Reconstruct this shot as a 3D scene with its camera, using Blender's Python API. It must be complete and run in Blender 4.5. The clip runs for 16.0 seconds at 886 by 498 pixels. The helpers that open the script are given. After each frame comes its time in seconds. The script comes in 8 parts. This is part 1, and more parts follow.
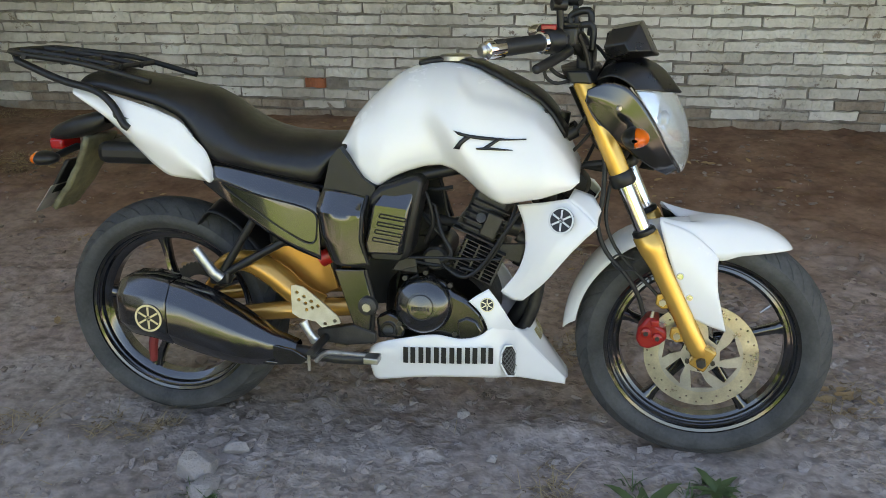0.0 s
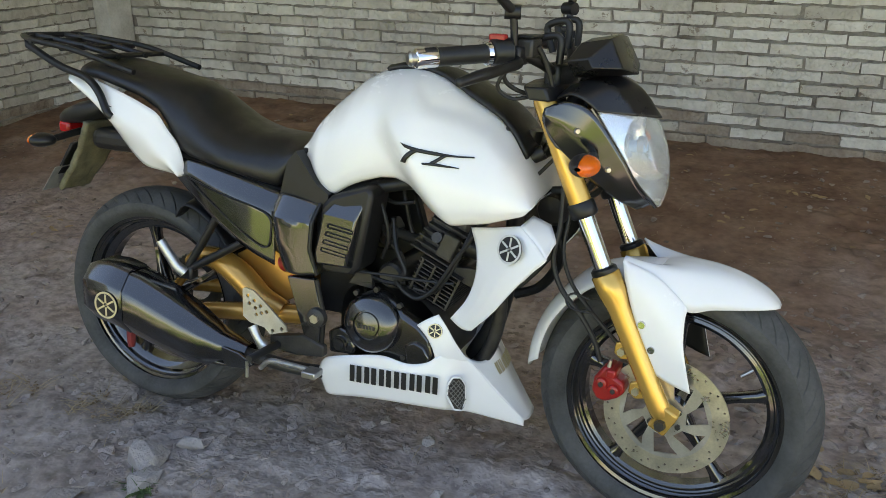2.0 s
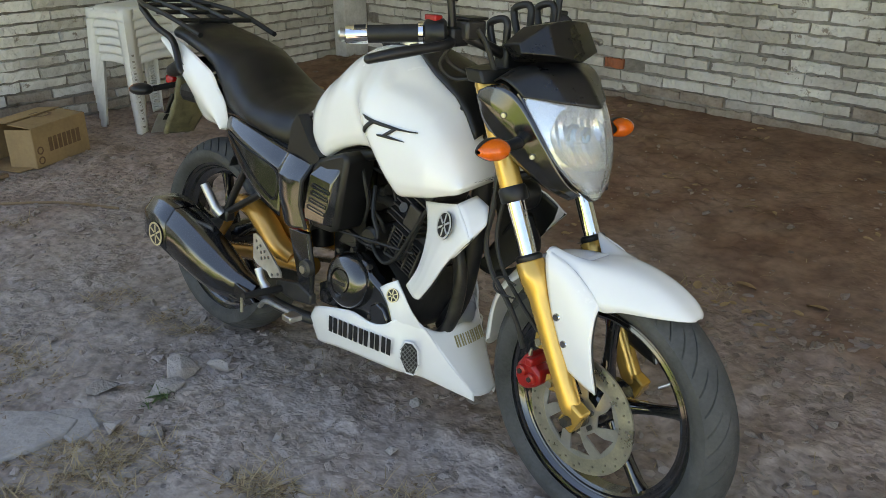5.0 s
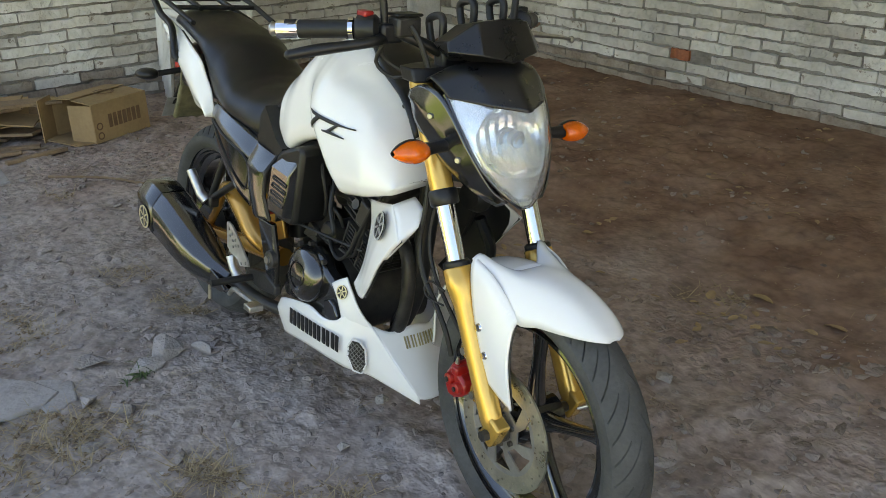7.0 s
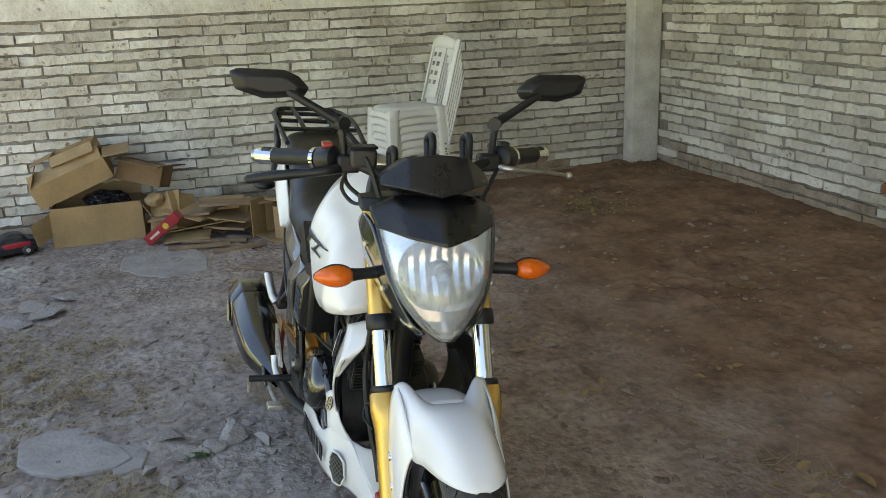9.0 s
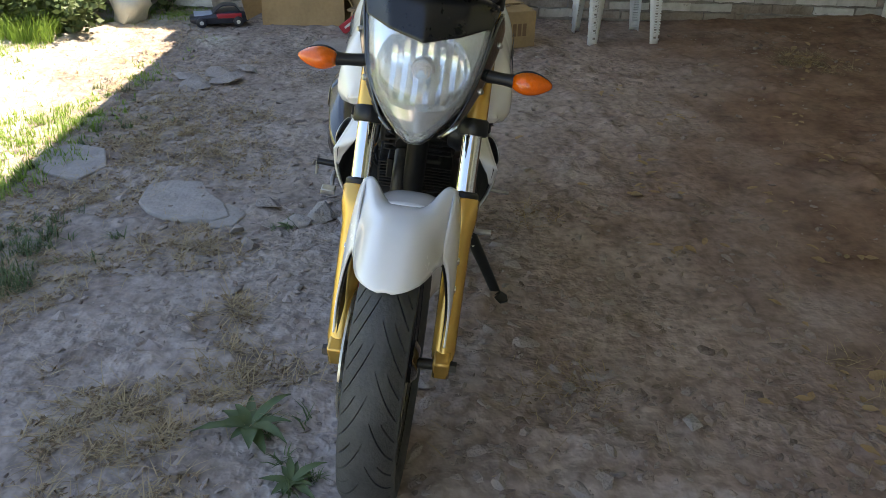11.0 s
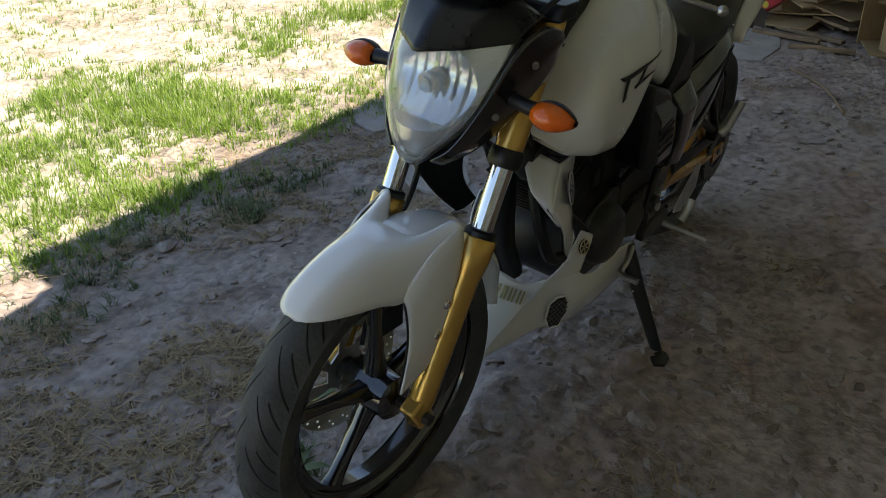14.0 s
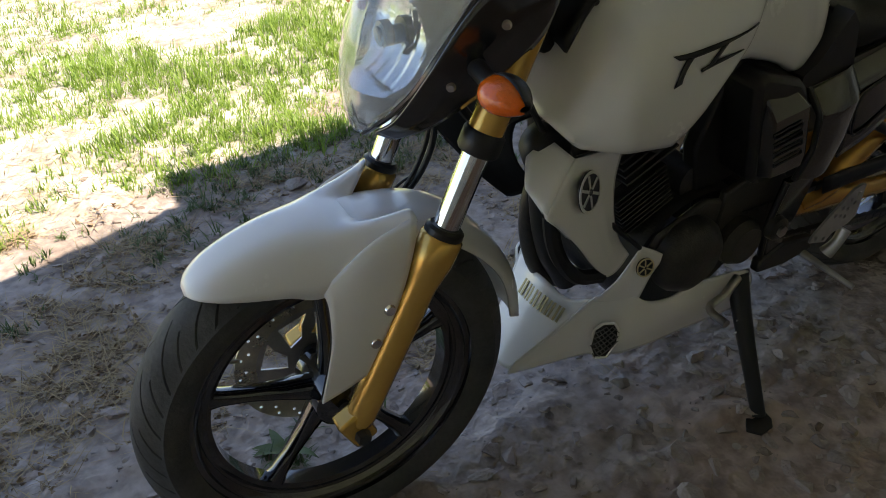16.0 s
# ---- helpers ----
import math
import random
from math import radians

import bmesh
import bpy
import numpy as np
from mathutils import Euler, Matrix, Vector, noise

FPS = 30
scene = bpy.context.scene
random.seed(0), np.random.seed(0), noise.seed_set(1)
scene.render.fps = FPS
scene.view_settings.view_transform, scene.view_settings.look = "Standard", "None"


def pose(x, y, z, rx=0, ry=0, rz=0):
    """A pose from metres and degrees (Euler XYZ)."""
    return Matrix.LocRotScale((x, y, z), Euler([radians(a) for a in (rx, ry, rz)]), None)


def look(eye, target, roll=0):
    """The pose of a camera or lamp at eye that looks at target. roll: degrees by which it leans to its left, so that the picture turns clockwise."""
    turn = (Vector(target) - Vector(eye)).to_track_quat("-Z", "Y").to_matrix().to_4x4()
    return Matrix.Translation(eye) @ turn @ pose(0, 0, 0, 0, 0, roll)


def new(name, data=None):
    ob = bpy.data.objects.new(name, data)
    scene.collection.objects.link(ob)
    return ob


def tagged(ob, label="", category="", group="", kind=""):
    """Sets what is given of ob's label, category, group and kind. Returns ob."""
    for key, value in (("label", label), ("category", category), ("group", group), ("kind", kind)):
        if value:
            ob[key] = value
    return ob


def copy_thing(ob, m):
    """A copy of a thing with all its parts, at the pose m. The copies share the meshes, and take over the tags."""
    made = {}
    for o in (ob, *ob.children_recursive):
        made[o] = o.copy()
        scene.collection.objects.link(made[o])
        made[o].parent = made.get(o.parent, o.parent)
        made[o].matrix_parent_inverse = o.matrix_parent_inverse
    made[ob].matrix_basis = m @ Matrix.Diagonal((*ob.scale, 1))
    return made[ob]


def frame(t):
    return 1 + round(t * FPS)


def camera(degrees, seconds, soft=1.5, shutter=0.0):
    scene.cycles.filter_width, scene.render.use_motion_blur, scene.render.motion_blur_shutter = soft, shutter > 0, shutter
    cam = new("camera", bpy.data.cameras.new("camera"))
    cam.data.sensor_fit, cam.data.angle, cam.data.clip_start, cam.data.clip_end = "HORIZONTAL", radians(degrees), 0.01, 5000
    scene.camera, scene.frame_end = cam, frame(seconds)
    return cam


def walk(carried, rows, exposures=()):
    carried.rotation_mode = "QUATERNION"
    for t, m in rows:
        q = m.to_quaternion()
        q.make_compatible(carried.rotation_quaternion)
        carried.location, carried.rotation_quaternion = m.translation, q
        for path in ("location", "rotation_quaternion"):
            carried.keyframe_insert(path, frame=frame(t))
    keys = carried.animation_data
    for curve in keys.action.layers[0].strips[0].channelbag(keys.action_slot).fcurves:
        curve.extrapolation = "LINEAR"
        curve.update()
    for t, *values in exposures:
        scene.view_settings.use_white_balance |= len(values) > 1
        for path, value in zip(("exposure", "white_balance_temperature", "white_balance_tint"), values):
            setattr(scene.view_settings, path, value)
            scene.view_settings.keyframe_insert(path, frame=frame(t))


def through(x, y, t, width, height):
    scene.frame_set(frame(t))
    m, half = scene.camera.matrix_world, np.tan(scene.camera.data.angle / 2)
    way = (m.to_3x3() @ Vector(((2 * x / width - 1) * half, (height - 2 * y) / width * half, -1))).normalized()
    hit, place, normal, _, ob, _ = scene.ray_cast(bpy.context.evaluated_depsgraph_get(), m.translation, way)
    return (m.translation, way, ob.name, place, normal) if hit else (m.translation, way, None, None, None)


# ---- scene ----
cam = camera(54.5, 16.0, soft=0.5)
PATH = [
    (0, (0.014, 0.003, 1.295), (-0.328, 1.825, 0.546), -0.9),
    (0.5, (0.191, 0.042, 1.29), (-0.288, 1.842, 0.563), 0.1),
    (1, (0.315, 0.08, 1.292), (-0.268, 1.845, 0.553), -0.7),
    (1.5, (0.38, 0.193, 1.277), (-0.295, 1.929, 0.55), -0.8),
    (2, (0.46, 0.279, 1.284), (-0.275, 1.983, 0.538), -0.0),
    (2.5, (0.585, 0.301, 1.29), (-0.28, 1.946, 0.549), -0.9),
    (3, (0.791, 0.337, 1.298), (-0.247, 1.879, 0.56), -1.4),
    (3.5, (0.899, 0.376, 1.285), (-0.221, 1.864, 0.556), -2.5),
    (4, (0.935, 0.484, 1.286), (-0.22, 1.917, 0.506), -1.8),
    (4.2, (0.949, 0.527, 1.293), (-0.221, 1.938, 0.494), -0.9),
    (6.3, (1.332, 0.768, 1.306), (-0.092, 1.942, 0.537), -2.3),
    (6.5, (1.312, 0.821, 1.311), (-0.115, 1.976, 0.517), -1.8),
    (7, (1.305, 0.924, 1.316), (-0.131, 2.043, 0.488), -0.9),
    (7.5, (1.369, 1.068, 1.306), (-0.134, 2.088, 0.469), -2.2),
    (8, (1.496, 1.285, 1.332), (-0.14, 2.116, 0.537), -3.1),
    (8.2, (1.516, 1.34, 1.348), (-0.185, 2.144, 0.67), -3.1),
    (10.3, (1.804, 1.863, 1.29), (-0.029, 2.065, 0.518), -0.7),
    (10.5, (1.781, 1.921, 1.279), (-0.043, 2.063, 0.472), -1.0),
    (11, (1.672, 2.068, 1.265), (-0.098, 2.038, 0.334), 1.5),
    (11.5, (1.603, 2.21, 1.26), (-0.139, 1.956, 0.312), -0.5),
    (12, (1.572, 2.391, 1.27), (-0.108, 1.894, 0.305), -0.8),
    (12.5, (1.525, 2.501, 1.275), (-0.1, 1.844, 0.312), -1.6),
    (13, (1.389, 2.585, 1.27), (-0.165, 1.801, 0.284), -1.3),
    (13.5, (1.281, 2.665, 1.269), (-0.207, 1.787, 0.262), -1.2),
    (14, (1.18, 2.79, 1.268), (-0.203, 1.74, 0.276), -1.9),
    (14.5, (1.072, 2.92, 1.266), (-0.185, 1.718, 0.278), -1.9),
    (15, (0.96, 2.938, 1.248), (-0.222, 1.676, 0.243), -2.5),
    (15.5, (0.79, 2.936, 1.223), (-0.233, 1.592, 0.151), -1.8),
    (16, (0.63, 2.937, 1.162), (-0.209, 1.459, 0.107), -3.9),
]
EXPOSURE = [(0, 2.36, 8600, 15), (4, 2.33, 8950, 14), (6.5, 2.36, 9100, 13), (8, 2.48, 9100, 13), (10.5, 2.20, 8350, 13), (11, 2.24, 8100, 14), (11.5, 2.02, 7600, 18), (12, 1.79, 7400, 18), (12.5, 1.36, 7700, 10), (13, 1.68, 7800, 11), (13.5, 1.70, 7850, 12), (14, 1.50, 8000, 11), (15, 1.56, 8000, 13), (15.5, 1.80, 8100, 15), (16, 1.75, 7950, 15)]
walk(cam, [(t, look(eye, target, roll)) for t, eye, target, roll in PATH], EXPOSURE)

# ---- light ----
SUN = Vector((-0.30, 0.29, 1.0)).normalized()
world = bpy.data.worlds.new("sky")
scene.world = world
world.use_nodes = True
_nt = world.node_tree
_sky = _nt.nodes.new("ShaderNodeTexSky")
_sky.sky_type, _sky.sun_disc = "NISHITA", False
_sky.air_density, _sky.dust_density, _sky.ozone_density = 1.0, 0.1, 3.0
_sky.sun_elevation = math.asin(SUN.z)
_sky.sun_rotation = math.atan2(SUN.x, SUN.y)
_nt.nodes["Background"].inputs["Strength"].default_value = 0.105
_nt.links.new(_sky.outputs[0], _nt.nodes["Background"].inputs["Color"])
sun = new("sun", bpy.data.lights.new("sun", "SUN"))
sun.data.energy, sun.data.angle, sun.data.color = 3.95, radians(0.53), (1.0, 0.98, 0.94)
sun.matrix_world = look(SUN * 20, (0, 0, 0))


# ---- materials ----
BACK_Y, LEFT_X = 4.95, -3.97  # faces of the back wall and of the side wall


def mat(name, color, rough=0.5, metal=0.0, coat=0.0, var=0.0, vscale=8.0, color2=None, bump=0.0, bscale=60.0, rvar=0.0, spec=0.5, island=0.0, trans=0.0, ior=1.45):
    """A surface with a mottle at two scales, a fine relief and a roughness that varies."""
    m = bpy.data.materials.new(name)
    m.use_nodes = True
    nt = m.node_tree
    p = nt.nodes["Principled BSDF"]
    p.inputs["Roughness"].default_value = rough
    p.inputs["Metallic"].default_value = metal
    p.inputs["Coat Weight"].default_value = coat
    p.inputs["Coat Roughness"].default_value = 0.06
    p.inputs["Specular IOR Level"].default_value = spec
    p.inputs["Transmission Weight"].default_value = trans
    p.inputs["IOR"].default_value = ior
    p.inputs["Base Color"].default_value = (*color, 1)
    tc = nt.nodes.new("ShaderNodeNewGeometry")
    if var or color2:
        n1, n2 = nt.nodes.new("ShaderNodeTexNoise"), nt.nodes.new("ShaderNodeTexNoise")
        for n, s in ((n1, vscale), (n2, vscale * 9)):
            n.inputs["Scale"].default_value = s
            n.inputs["Detail"].default_value = 6
            nt.links.new(tc.outputs["Position"], n.inputs["Vector"])
        add = nt.nodes.new("ShaderNodeMath")
        add.operation = "MULTIPLY_ADD"
        add.inputs[1].default_value = 0.4
        nt.links.new(n2.outputs[0], add.inputs[0])
        nt.links.new(n1.outputs[0], add.inputs[2])
        src = add.outputs[0]
        if island:
            a2 = nt.nodes.new("ShaderNodeMath")
            a2.operation = "MULTIPLY_ADD"
            a2.inputs[1].default_value = island
            nt.links.new(tc.outputs["Random Per Island"], a2.inputs[0])
            nt.links.new(src, a2.inputs[2])
            src = a2.outputs[0]
        ramp = nt.nodes.new("ShaderNodeValToRGB")
        ramp.color_ramp.elements[0].position, ramp.color_ramp.elements[1].position = 0.45, 0.95 + island * 0.5
        c2 = color2 or tuple(min(1, c * (1 + var)) for c in color)
        c1 = color if color2 else tuple(c * (1 - var) for c in color)
        ramp.color_ramp.elements[0].color, ramp.color_ramp.elements[1].color = (*c1, 1), (*c2, 1)
        nt.links.new(src, ramp.inputs[0])
        nt.links.new(ramp.outputs[0], p.inputs["Base Color"])
        if rvar:
            mr = nt.nodes.new("ShaderNodeMapRange")
            mr.inputs["From Min"].default_value, mr.inputs["From Max"].default_value = 0.4, 1.0
            mr.inputs["To Min"].default_value, mr.inputs["To Max"].default_value = max(0.02, rough - rvar), rough + rvar
            nt.links.new(add.outputs[0], mr.inputs["Value"])
            nt.links.new(mr.outputs[0], p.inputs["Roughness"])
    if bump:
        b, nb = nt.nodes.new("ShaderNodeBump"), nt.nodes.new("ShaderNodeTexNoise")
        nb.inputs["Scale"].default_value, nb.inputs["Detail"].default_value = bscale, 8
        nt.links.new(tc.outputs["Position"], nb.inputs["Vector"])
        b.inputs["Strength"].default_value, b.inputs["Distance"].default_value = bump, 0.01
        nt.links.new(nb.outputs[0], b.inputs["Height"])
        nt.links.new(b.outputs[0], p.inputs["Normal"])
    return m


WHITE = mat("white_paint", (0.78, 0.775, 0.765), 0.24, coat=0.6, var=0.012, vscale=9, rvar=0.05)
GLOSS = mat("gloss_black_plastic", (0.010, 0.010, 0.010), 0.15, coat=1.0, var=0.4, vscale=25, rvar=0.05, spec=0.75)
GLOSS.node_tree.nodes["Principled BSDF"].inputs["Coat Roughness"].default_value = 0.12
BLACK = mat("black_plastic", (0.010, 0.010, 0.0105), 0.42, var=0.35, vscale=30, rvar=0.1, bump=0.05, bscale=300)
SATIN = mat("satin_black_metal", (0.009, 0.009, 0.010), 0.18, var=0.3, vscale=20, rvar=0.04, coat=0.9, spec=0.9)
SATIN.node_tree.nodes["Principled BSDF"].inputs["Coat Roughness"].default_value = 0.14
COPPER = mat("copper_gold_paint", (0.56, 0.29, 0.07), 0.27, metal=0.6, coat=0.3, var=0.05, vscale=30)
VISOR = mat("satin_black", (0.010, 0.010, 0.011), 0.30, var=0.35, vscale=20, rvar=0.08)
LEATHER = mat("seat_leather", (0.011, 0.011, 0.012), 0.34, var=0.3, vscale=40, rvar=0.08, bump=0.12, bscale=420)
RUBBER = mat("tyre_rubber", (0.032, 0.033, 0.032), 0.70, var=0.5, vscale=14, color2=(0.080, 0.080, 0.077), bump=0.15, bscale=160)
RIM = mat("rim_black_paint", (0.01, 0.01, 0.011), 0.13, coat=1.0, var=0.4, vscale=30, spec=0.9)
GOLD = mat("gold_paint", (0.70, 0.41, 0.10), 0.24, metal=0.6, coat=0.3, var=0.04, vscale=30)
CHROME = mat("chrome", (0.75, 0.75, 0.76), 0.08, metal=1.0, var=0.06, vscale=30, rvar=0.04)
STEEL = mat("bare_steel", (0.45, 0.44, 0.42), 0.34, metal=1.0, var=0.2, vscale=40, rvar=0.1)
ALU = mat("dull_aluminium", (0.55, 0.55, 0.55), 0.38, metal=0.9, var=0.15, vscale=40, rvar=0.1, bump=0.05, bscale=300)
DIRTALU = mat("dirty_aluminium", (0.30, 0.29, 0.275), 0.5, metal=0.7, var=0.4, vscale=50, rvar=0.12, bump=0.08, bscale=200)
ENGINE = mat("engine_black", (0.020, 0.020, 0.020), 0.38, metal=0.2, var=0.6, vscale=30, rvar=0.12, bump=0.1, bscale=200, color2=(0.055, 0.050, 0.044))
RED = mat("red_paint", (0.34, 0.012, 0.010), 0.35, coat=0.3, var=0.15, vscale=40)
REDDULL = mat("dull_red_paint", (0.20, 0.025, 0.025), 0.6, var=0.3, vscale=40)
REDGLASS = mat("red_plastic", (0.45, 0.01, 0.01), 0.2, coat=0.4, var=0.1, vscale=40)
AMBER = mat("amber_plastic", (0.76, 0.125, 0.006), 0.15, coat=0.5, var=0.12, vscale=60, bump=0.15, bscale=220)
LENS = mat("hazed_lens", (0.92, 0.95, 0.97), 0.06, trans=0.86, ior=1.38, coat=0.3)
MIRROR = mat("reflector", (0.90, 0.91, 0.92), 0.15, metal=0.9, var=0.05, vscale=30)
DECAL = mat("black_decal", (0.012, 0.012, 0.013), 0.35, var=0.2, vscale=60)
DECALGOLD = mat("pale_gold_decal", (0.66, 0.58, 0.36), 0.35, metal=0.3, var=0.15, vscale=60)
DULLGOLD = mat("dull_gold_print", (0.36, 0.31, 0.17), 0.4, metal=0.3, var=0.15, vscale=60)
SILVER = mat("silver_print", (0.62, 0.62, 0.60), 0.3, metal=0.4, var=0.1, vscale=60)
MESHM = mat("grey_mesh", (0.17, 0.17, 0.165), 0.5, metal=0.4, var=0.3, vscale=80)
PLATEM = mat("plate_grey", (0.35, 0.35, 0.34), 0.4, metal=0.5, var=0.15, vscale=40)
HOSE = mat("hose_rubber", (0.012, 0.012, 0.012), 0.5, var=0.3, vscale=50)
OLIVE = mat("mudguard_dirty", (0.15, 0.138, 0.085), 0.6, var=0.4, vscale=30)

WALLPAINT = mat("whitewash", (0.45, 0.42, 0.375), 0.88, var=0.1, vscale=2.6, color2=(0.80, 0.78, 0.74), bump=0.7, bscale=60)
_n = WALLPAINT.node_tree
_p, _r, _g = _n.nodes["Principled BSDF"], next(k for k in _n.nodes if k.type == "VALTORGB"), next(k for k in _n.nodes if k.type == "NEW_GEOMETRY")
_w, _m, _x = _n.nodes.new("ShaderNodeTexNoise"), _n.nodes.new("ShaderNodeMapRange"), _n.nodes.new("ShaderNodeMix")
_w.inputs["Scale"].default_value, _w.inputs["Detail"].default_value, _w.inputs["Roughness"].default_value = 13.0, 8, 0.72
_m.inputs["From Min"].default_value, _m.inputs["From Max"].default_value = 0.60, 0.65
_x.data_type = "RGBA"
_x.inputs[7].default_value = (0.27, 0.22, 0.18, 1)
_n.links.new(_g.outputs["Position"], _w.inputs["Vector"])
_n.links.new(_w.outputs[0], _m.inputs["Value"])
_n.links.new(_m.outputs[0], _x.inputs[0])
_n.links.new(_r.outputs[0], _x.inputs[6])
# each brick takes the wash a little differently
_o, _a, _t, _y = _n.nodes.new("ShaderNodeObjectInfo"), _n.nodes.new("ShaderNodeMath"), _n.nodes.new("ShaderNodeValToRGB"), _n.nodes.new("ShaderNodeMix")
_a.operation = "ADD"
_n.links.new(_o.outputs["Random"], _a.inputs[0])
_n.links.new(_g.outputs["Random Per Island"], _a.inputs[1])
_t.color_ramp.elements[0].position, _t.color_ramp.elements[1].position = 0.25, 1.5
_t.color_ramp.elements[0].color, _t.color_ramp.elements[1].color = (0.72, 0.69, 0.65, 1), (1.10, 1.10, 1.09, 1)
_n.links.new(_a.outputs[0], _t.inputs[0])
_y.data_type, _y.blend_type = "RGBA", "MULTIPLY"
_y.inputs[0].default_value = 1.0
_n.links.new(_x.outputs[2], _y.inputs[6])
_n.links.new(_t.outputs[0], _y.inputs[7])
# a dark mould stain on the side wall by the weeds
_s, _k, _q, _z = _n.nodes.new("ShaderNodeVectorMath"), _n.nodes.new("ShaderNodeMapRange"), _n.nodes.new("ShaderNodeMath"), _n.nodes.new("ShaderNodeMix")
_s.operation = "DISTANCE"
_s.inputs[1].default_value = (LEFT_X, -0.25, 0.42)
_n.links.new(_g.outputs["Position"], _s.inputs[0])
_q.operation = "MULTIPLY_ADD"
_q.inputs[1].default_value = -0.9
_n.links.new(_w.outputs[0], _q.inputs[0])
_n.links.new(_s.outputs["Value"], _q.inputs[2])
_k.inputs["From Min"].default_value, _k.inputs["From Max"].default_value, _k.inputs["To Min"].default_value, _k.inputs["To Max"].default_value = -0.05, 0.28, 0.8, 0.0
_n.links.new(_q.outputs[0], _k.inputs["Value"])
_z.data_type = "RGBA"
_z.inputs[7].default_value = (0.17, 0.155, 0.11, 1)
_n.links.new(_k.outputs[0], _z.inputs[0])
_n.links.new(_y.outputs[2], _z.inputs[6])
_n.links.new(_z.outputs[2], _p.inputs["Base Color"])
MORTAR = mat("mortar", (0.125, 0.102, 0.083), 0.95, var=0.3, vscale=4, color2=(0.40, 0.37, 0.325), bump=0.8, bscale=90)
BAREBRICK = mat("bare_red_brick", (0.36, 0.12, 0.06), 0.9, var=0.3, vscale=12, bump=0.6, bscale=90)
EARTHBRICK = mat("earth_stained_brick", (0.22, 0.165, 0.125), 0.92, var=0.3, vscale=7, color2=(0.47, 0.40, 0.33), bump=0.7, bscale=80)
CONCRETE = mat("concrete", (0.42, 0.40, 0.37), 0.9, var=0.2, vscale=7, color2=(0.72, 0.70, 0.665), bump=0.4, bscale=80)
ROOFM = mat("galvanised_sheet", (0.50, 0.50, 0.49), 0.5, metal=0.25, var=0.2, vscale=3)
STONE = mat("grey_clod", (0.15, 0.122, 0.105), 0.95, var=0.2, vscale=14, color2=(0.32, 0.285, 0.265), bump=0.7, bscale=90, island=0.5)
CLOD = mat("earth_clod", (0.17, 0.125, 0.10), 0.95, var=0.2, vscale=14, color2=(0.335, 0.28, 0.25), bump=0.7, bscale=90, island=0.5)
SLAB = mat("sunken_slab", (0.255, 0.23, 0.212), 0.9, var=0.15, vscale=9, color2=(0.385, 0.352, 0.33), bump=0.7, bscale=45)
STRAW = mat("dry_straw", (0.085, 0.057, 0.031), 0.85, var=0.4, vscale=9, color2=(0.385, 0.290, 0.165), island=0.9)
SOILCLOD = mat("brown_soil_clod", (0.105, 0.072, 0.055), 0.95, var=0.2, vscale=14, color2=(0.30, 0.232, 0.195), bump=0.7, bscale=90, island=0.5)
HUMUS = mat("crumbled_litter", (0.065, 0.042, 0.026), 0.95, var=0.4, vscale=9, color2=(0.235, 0.165, 0.105), island=0.7)


def leaf_mat(name, dark, light, through):
    """Thin leaves: a mottled diffuse face and light that passes through."""
    m = mat(name, dark, 0.55, var=0.3, vscale=3, color2=light, island=0.7)
    nt = m.node_tree
    p, ramp = nt.nodes["Principled BSDF"], next(n for n in nt.nodes if n.type == "VALTORGB")
    t, mx = nt.nodes.new("ShaderNodeBsdfTranslucent"), nt.nodes.new("ShaderNodeMixShader")
    nt.links.new(ramp.outputs[0], t.inputs[0])
    mx.inputs[0].default_value = through
    nt.links.new(p.outputs[0], mx.inputs[1])
    nt.links.new(t.outputs[0], mx.inputs[2])
    nt.links.new(mx.outputs[0], nt.nodes["Material Output"].inputs[0])
    return m


GRASS = leaf_mat("grass_blades", (0.050, 0.145, 0.018), (0.215, 0.33, 0.055), 0.38)
WEED = leaf_mat("weed_leaf", (0.032, 0.072, 0.026), (0.095, 0.135, 0.05), 0.22)
DRYLEAF = mat("dry_leaf", (0.12, 0.066, 0.036), 0.8, var=0.3, vscale=20, color2=(0.36, 0.24, 0.125), island=0.8)
PLASTIC = mat("white_plastic", (0.74, 0.73, 0.70), 0.4, var=0.06, vscale=9, rvar=0.08)
CARD = mat("cardboard", (0.34, 0.225, 0.115), 0.85, var=0.2, vscale=6, bump=0.15, bscale=150)
CARDDARK = mat("cardboard_inside", (0.22, 0.14, 0.075), 0.88, var=0.2, vscale=8)
PRINT = mat("brown_print", (0.17, 0.098, 0.052), 0.8, var=0.2, vscale=30)
WOODM = mat("weathered_wood", (0.15, 0.095, 0.057), 0.85, var=0.3, vscale=9, color2=(0.30, 0.205, 0.125), bump=0.4, bscale=80, island=0.3)
TOYRED = mat("red_toy_plastic", (0.35, 0.02, 0.03), 0.35, var=0.15, vscale=30)
TOYDARK = mat("dark_toy_plastic", (0.02, 0.022, 0.03), 0.4, var=0.3, vscale=30)
TOYBLUE = mat("pale_blue_plastic", (0.30, 0.36, 0.45), 0.35, var=0.15, vscale=30)
SACK = mat("black_plastic_film", (0.014, 0.014, 0.02), 0.25, var=0.4, vscale=20, bump=0.3, bscale=60)
BAGM = mat("pale_bag", (0.62, 0.60, 0.50), 0.6, var=0.15, vscale=12, bump=0.4, bscale=40)
YELLOWP = mat("yellow_print", (0.55, 0.42, 0.05), 0.6, var=0.1, vscale=30)


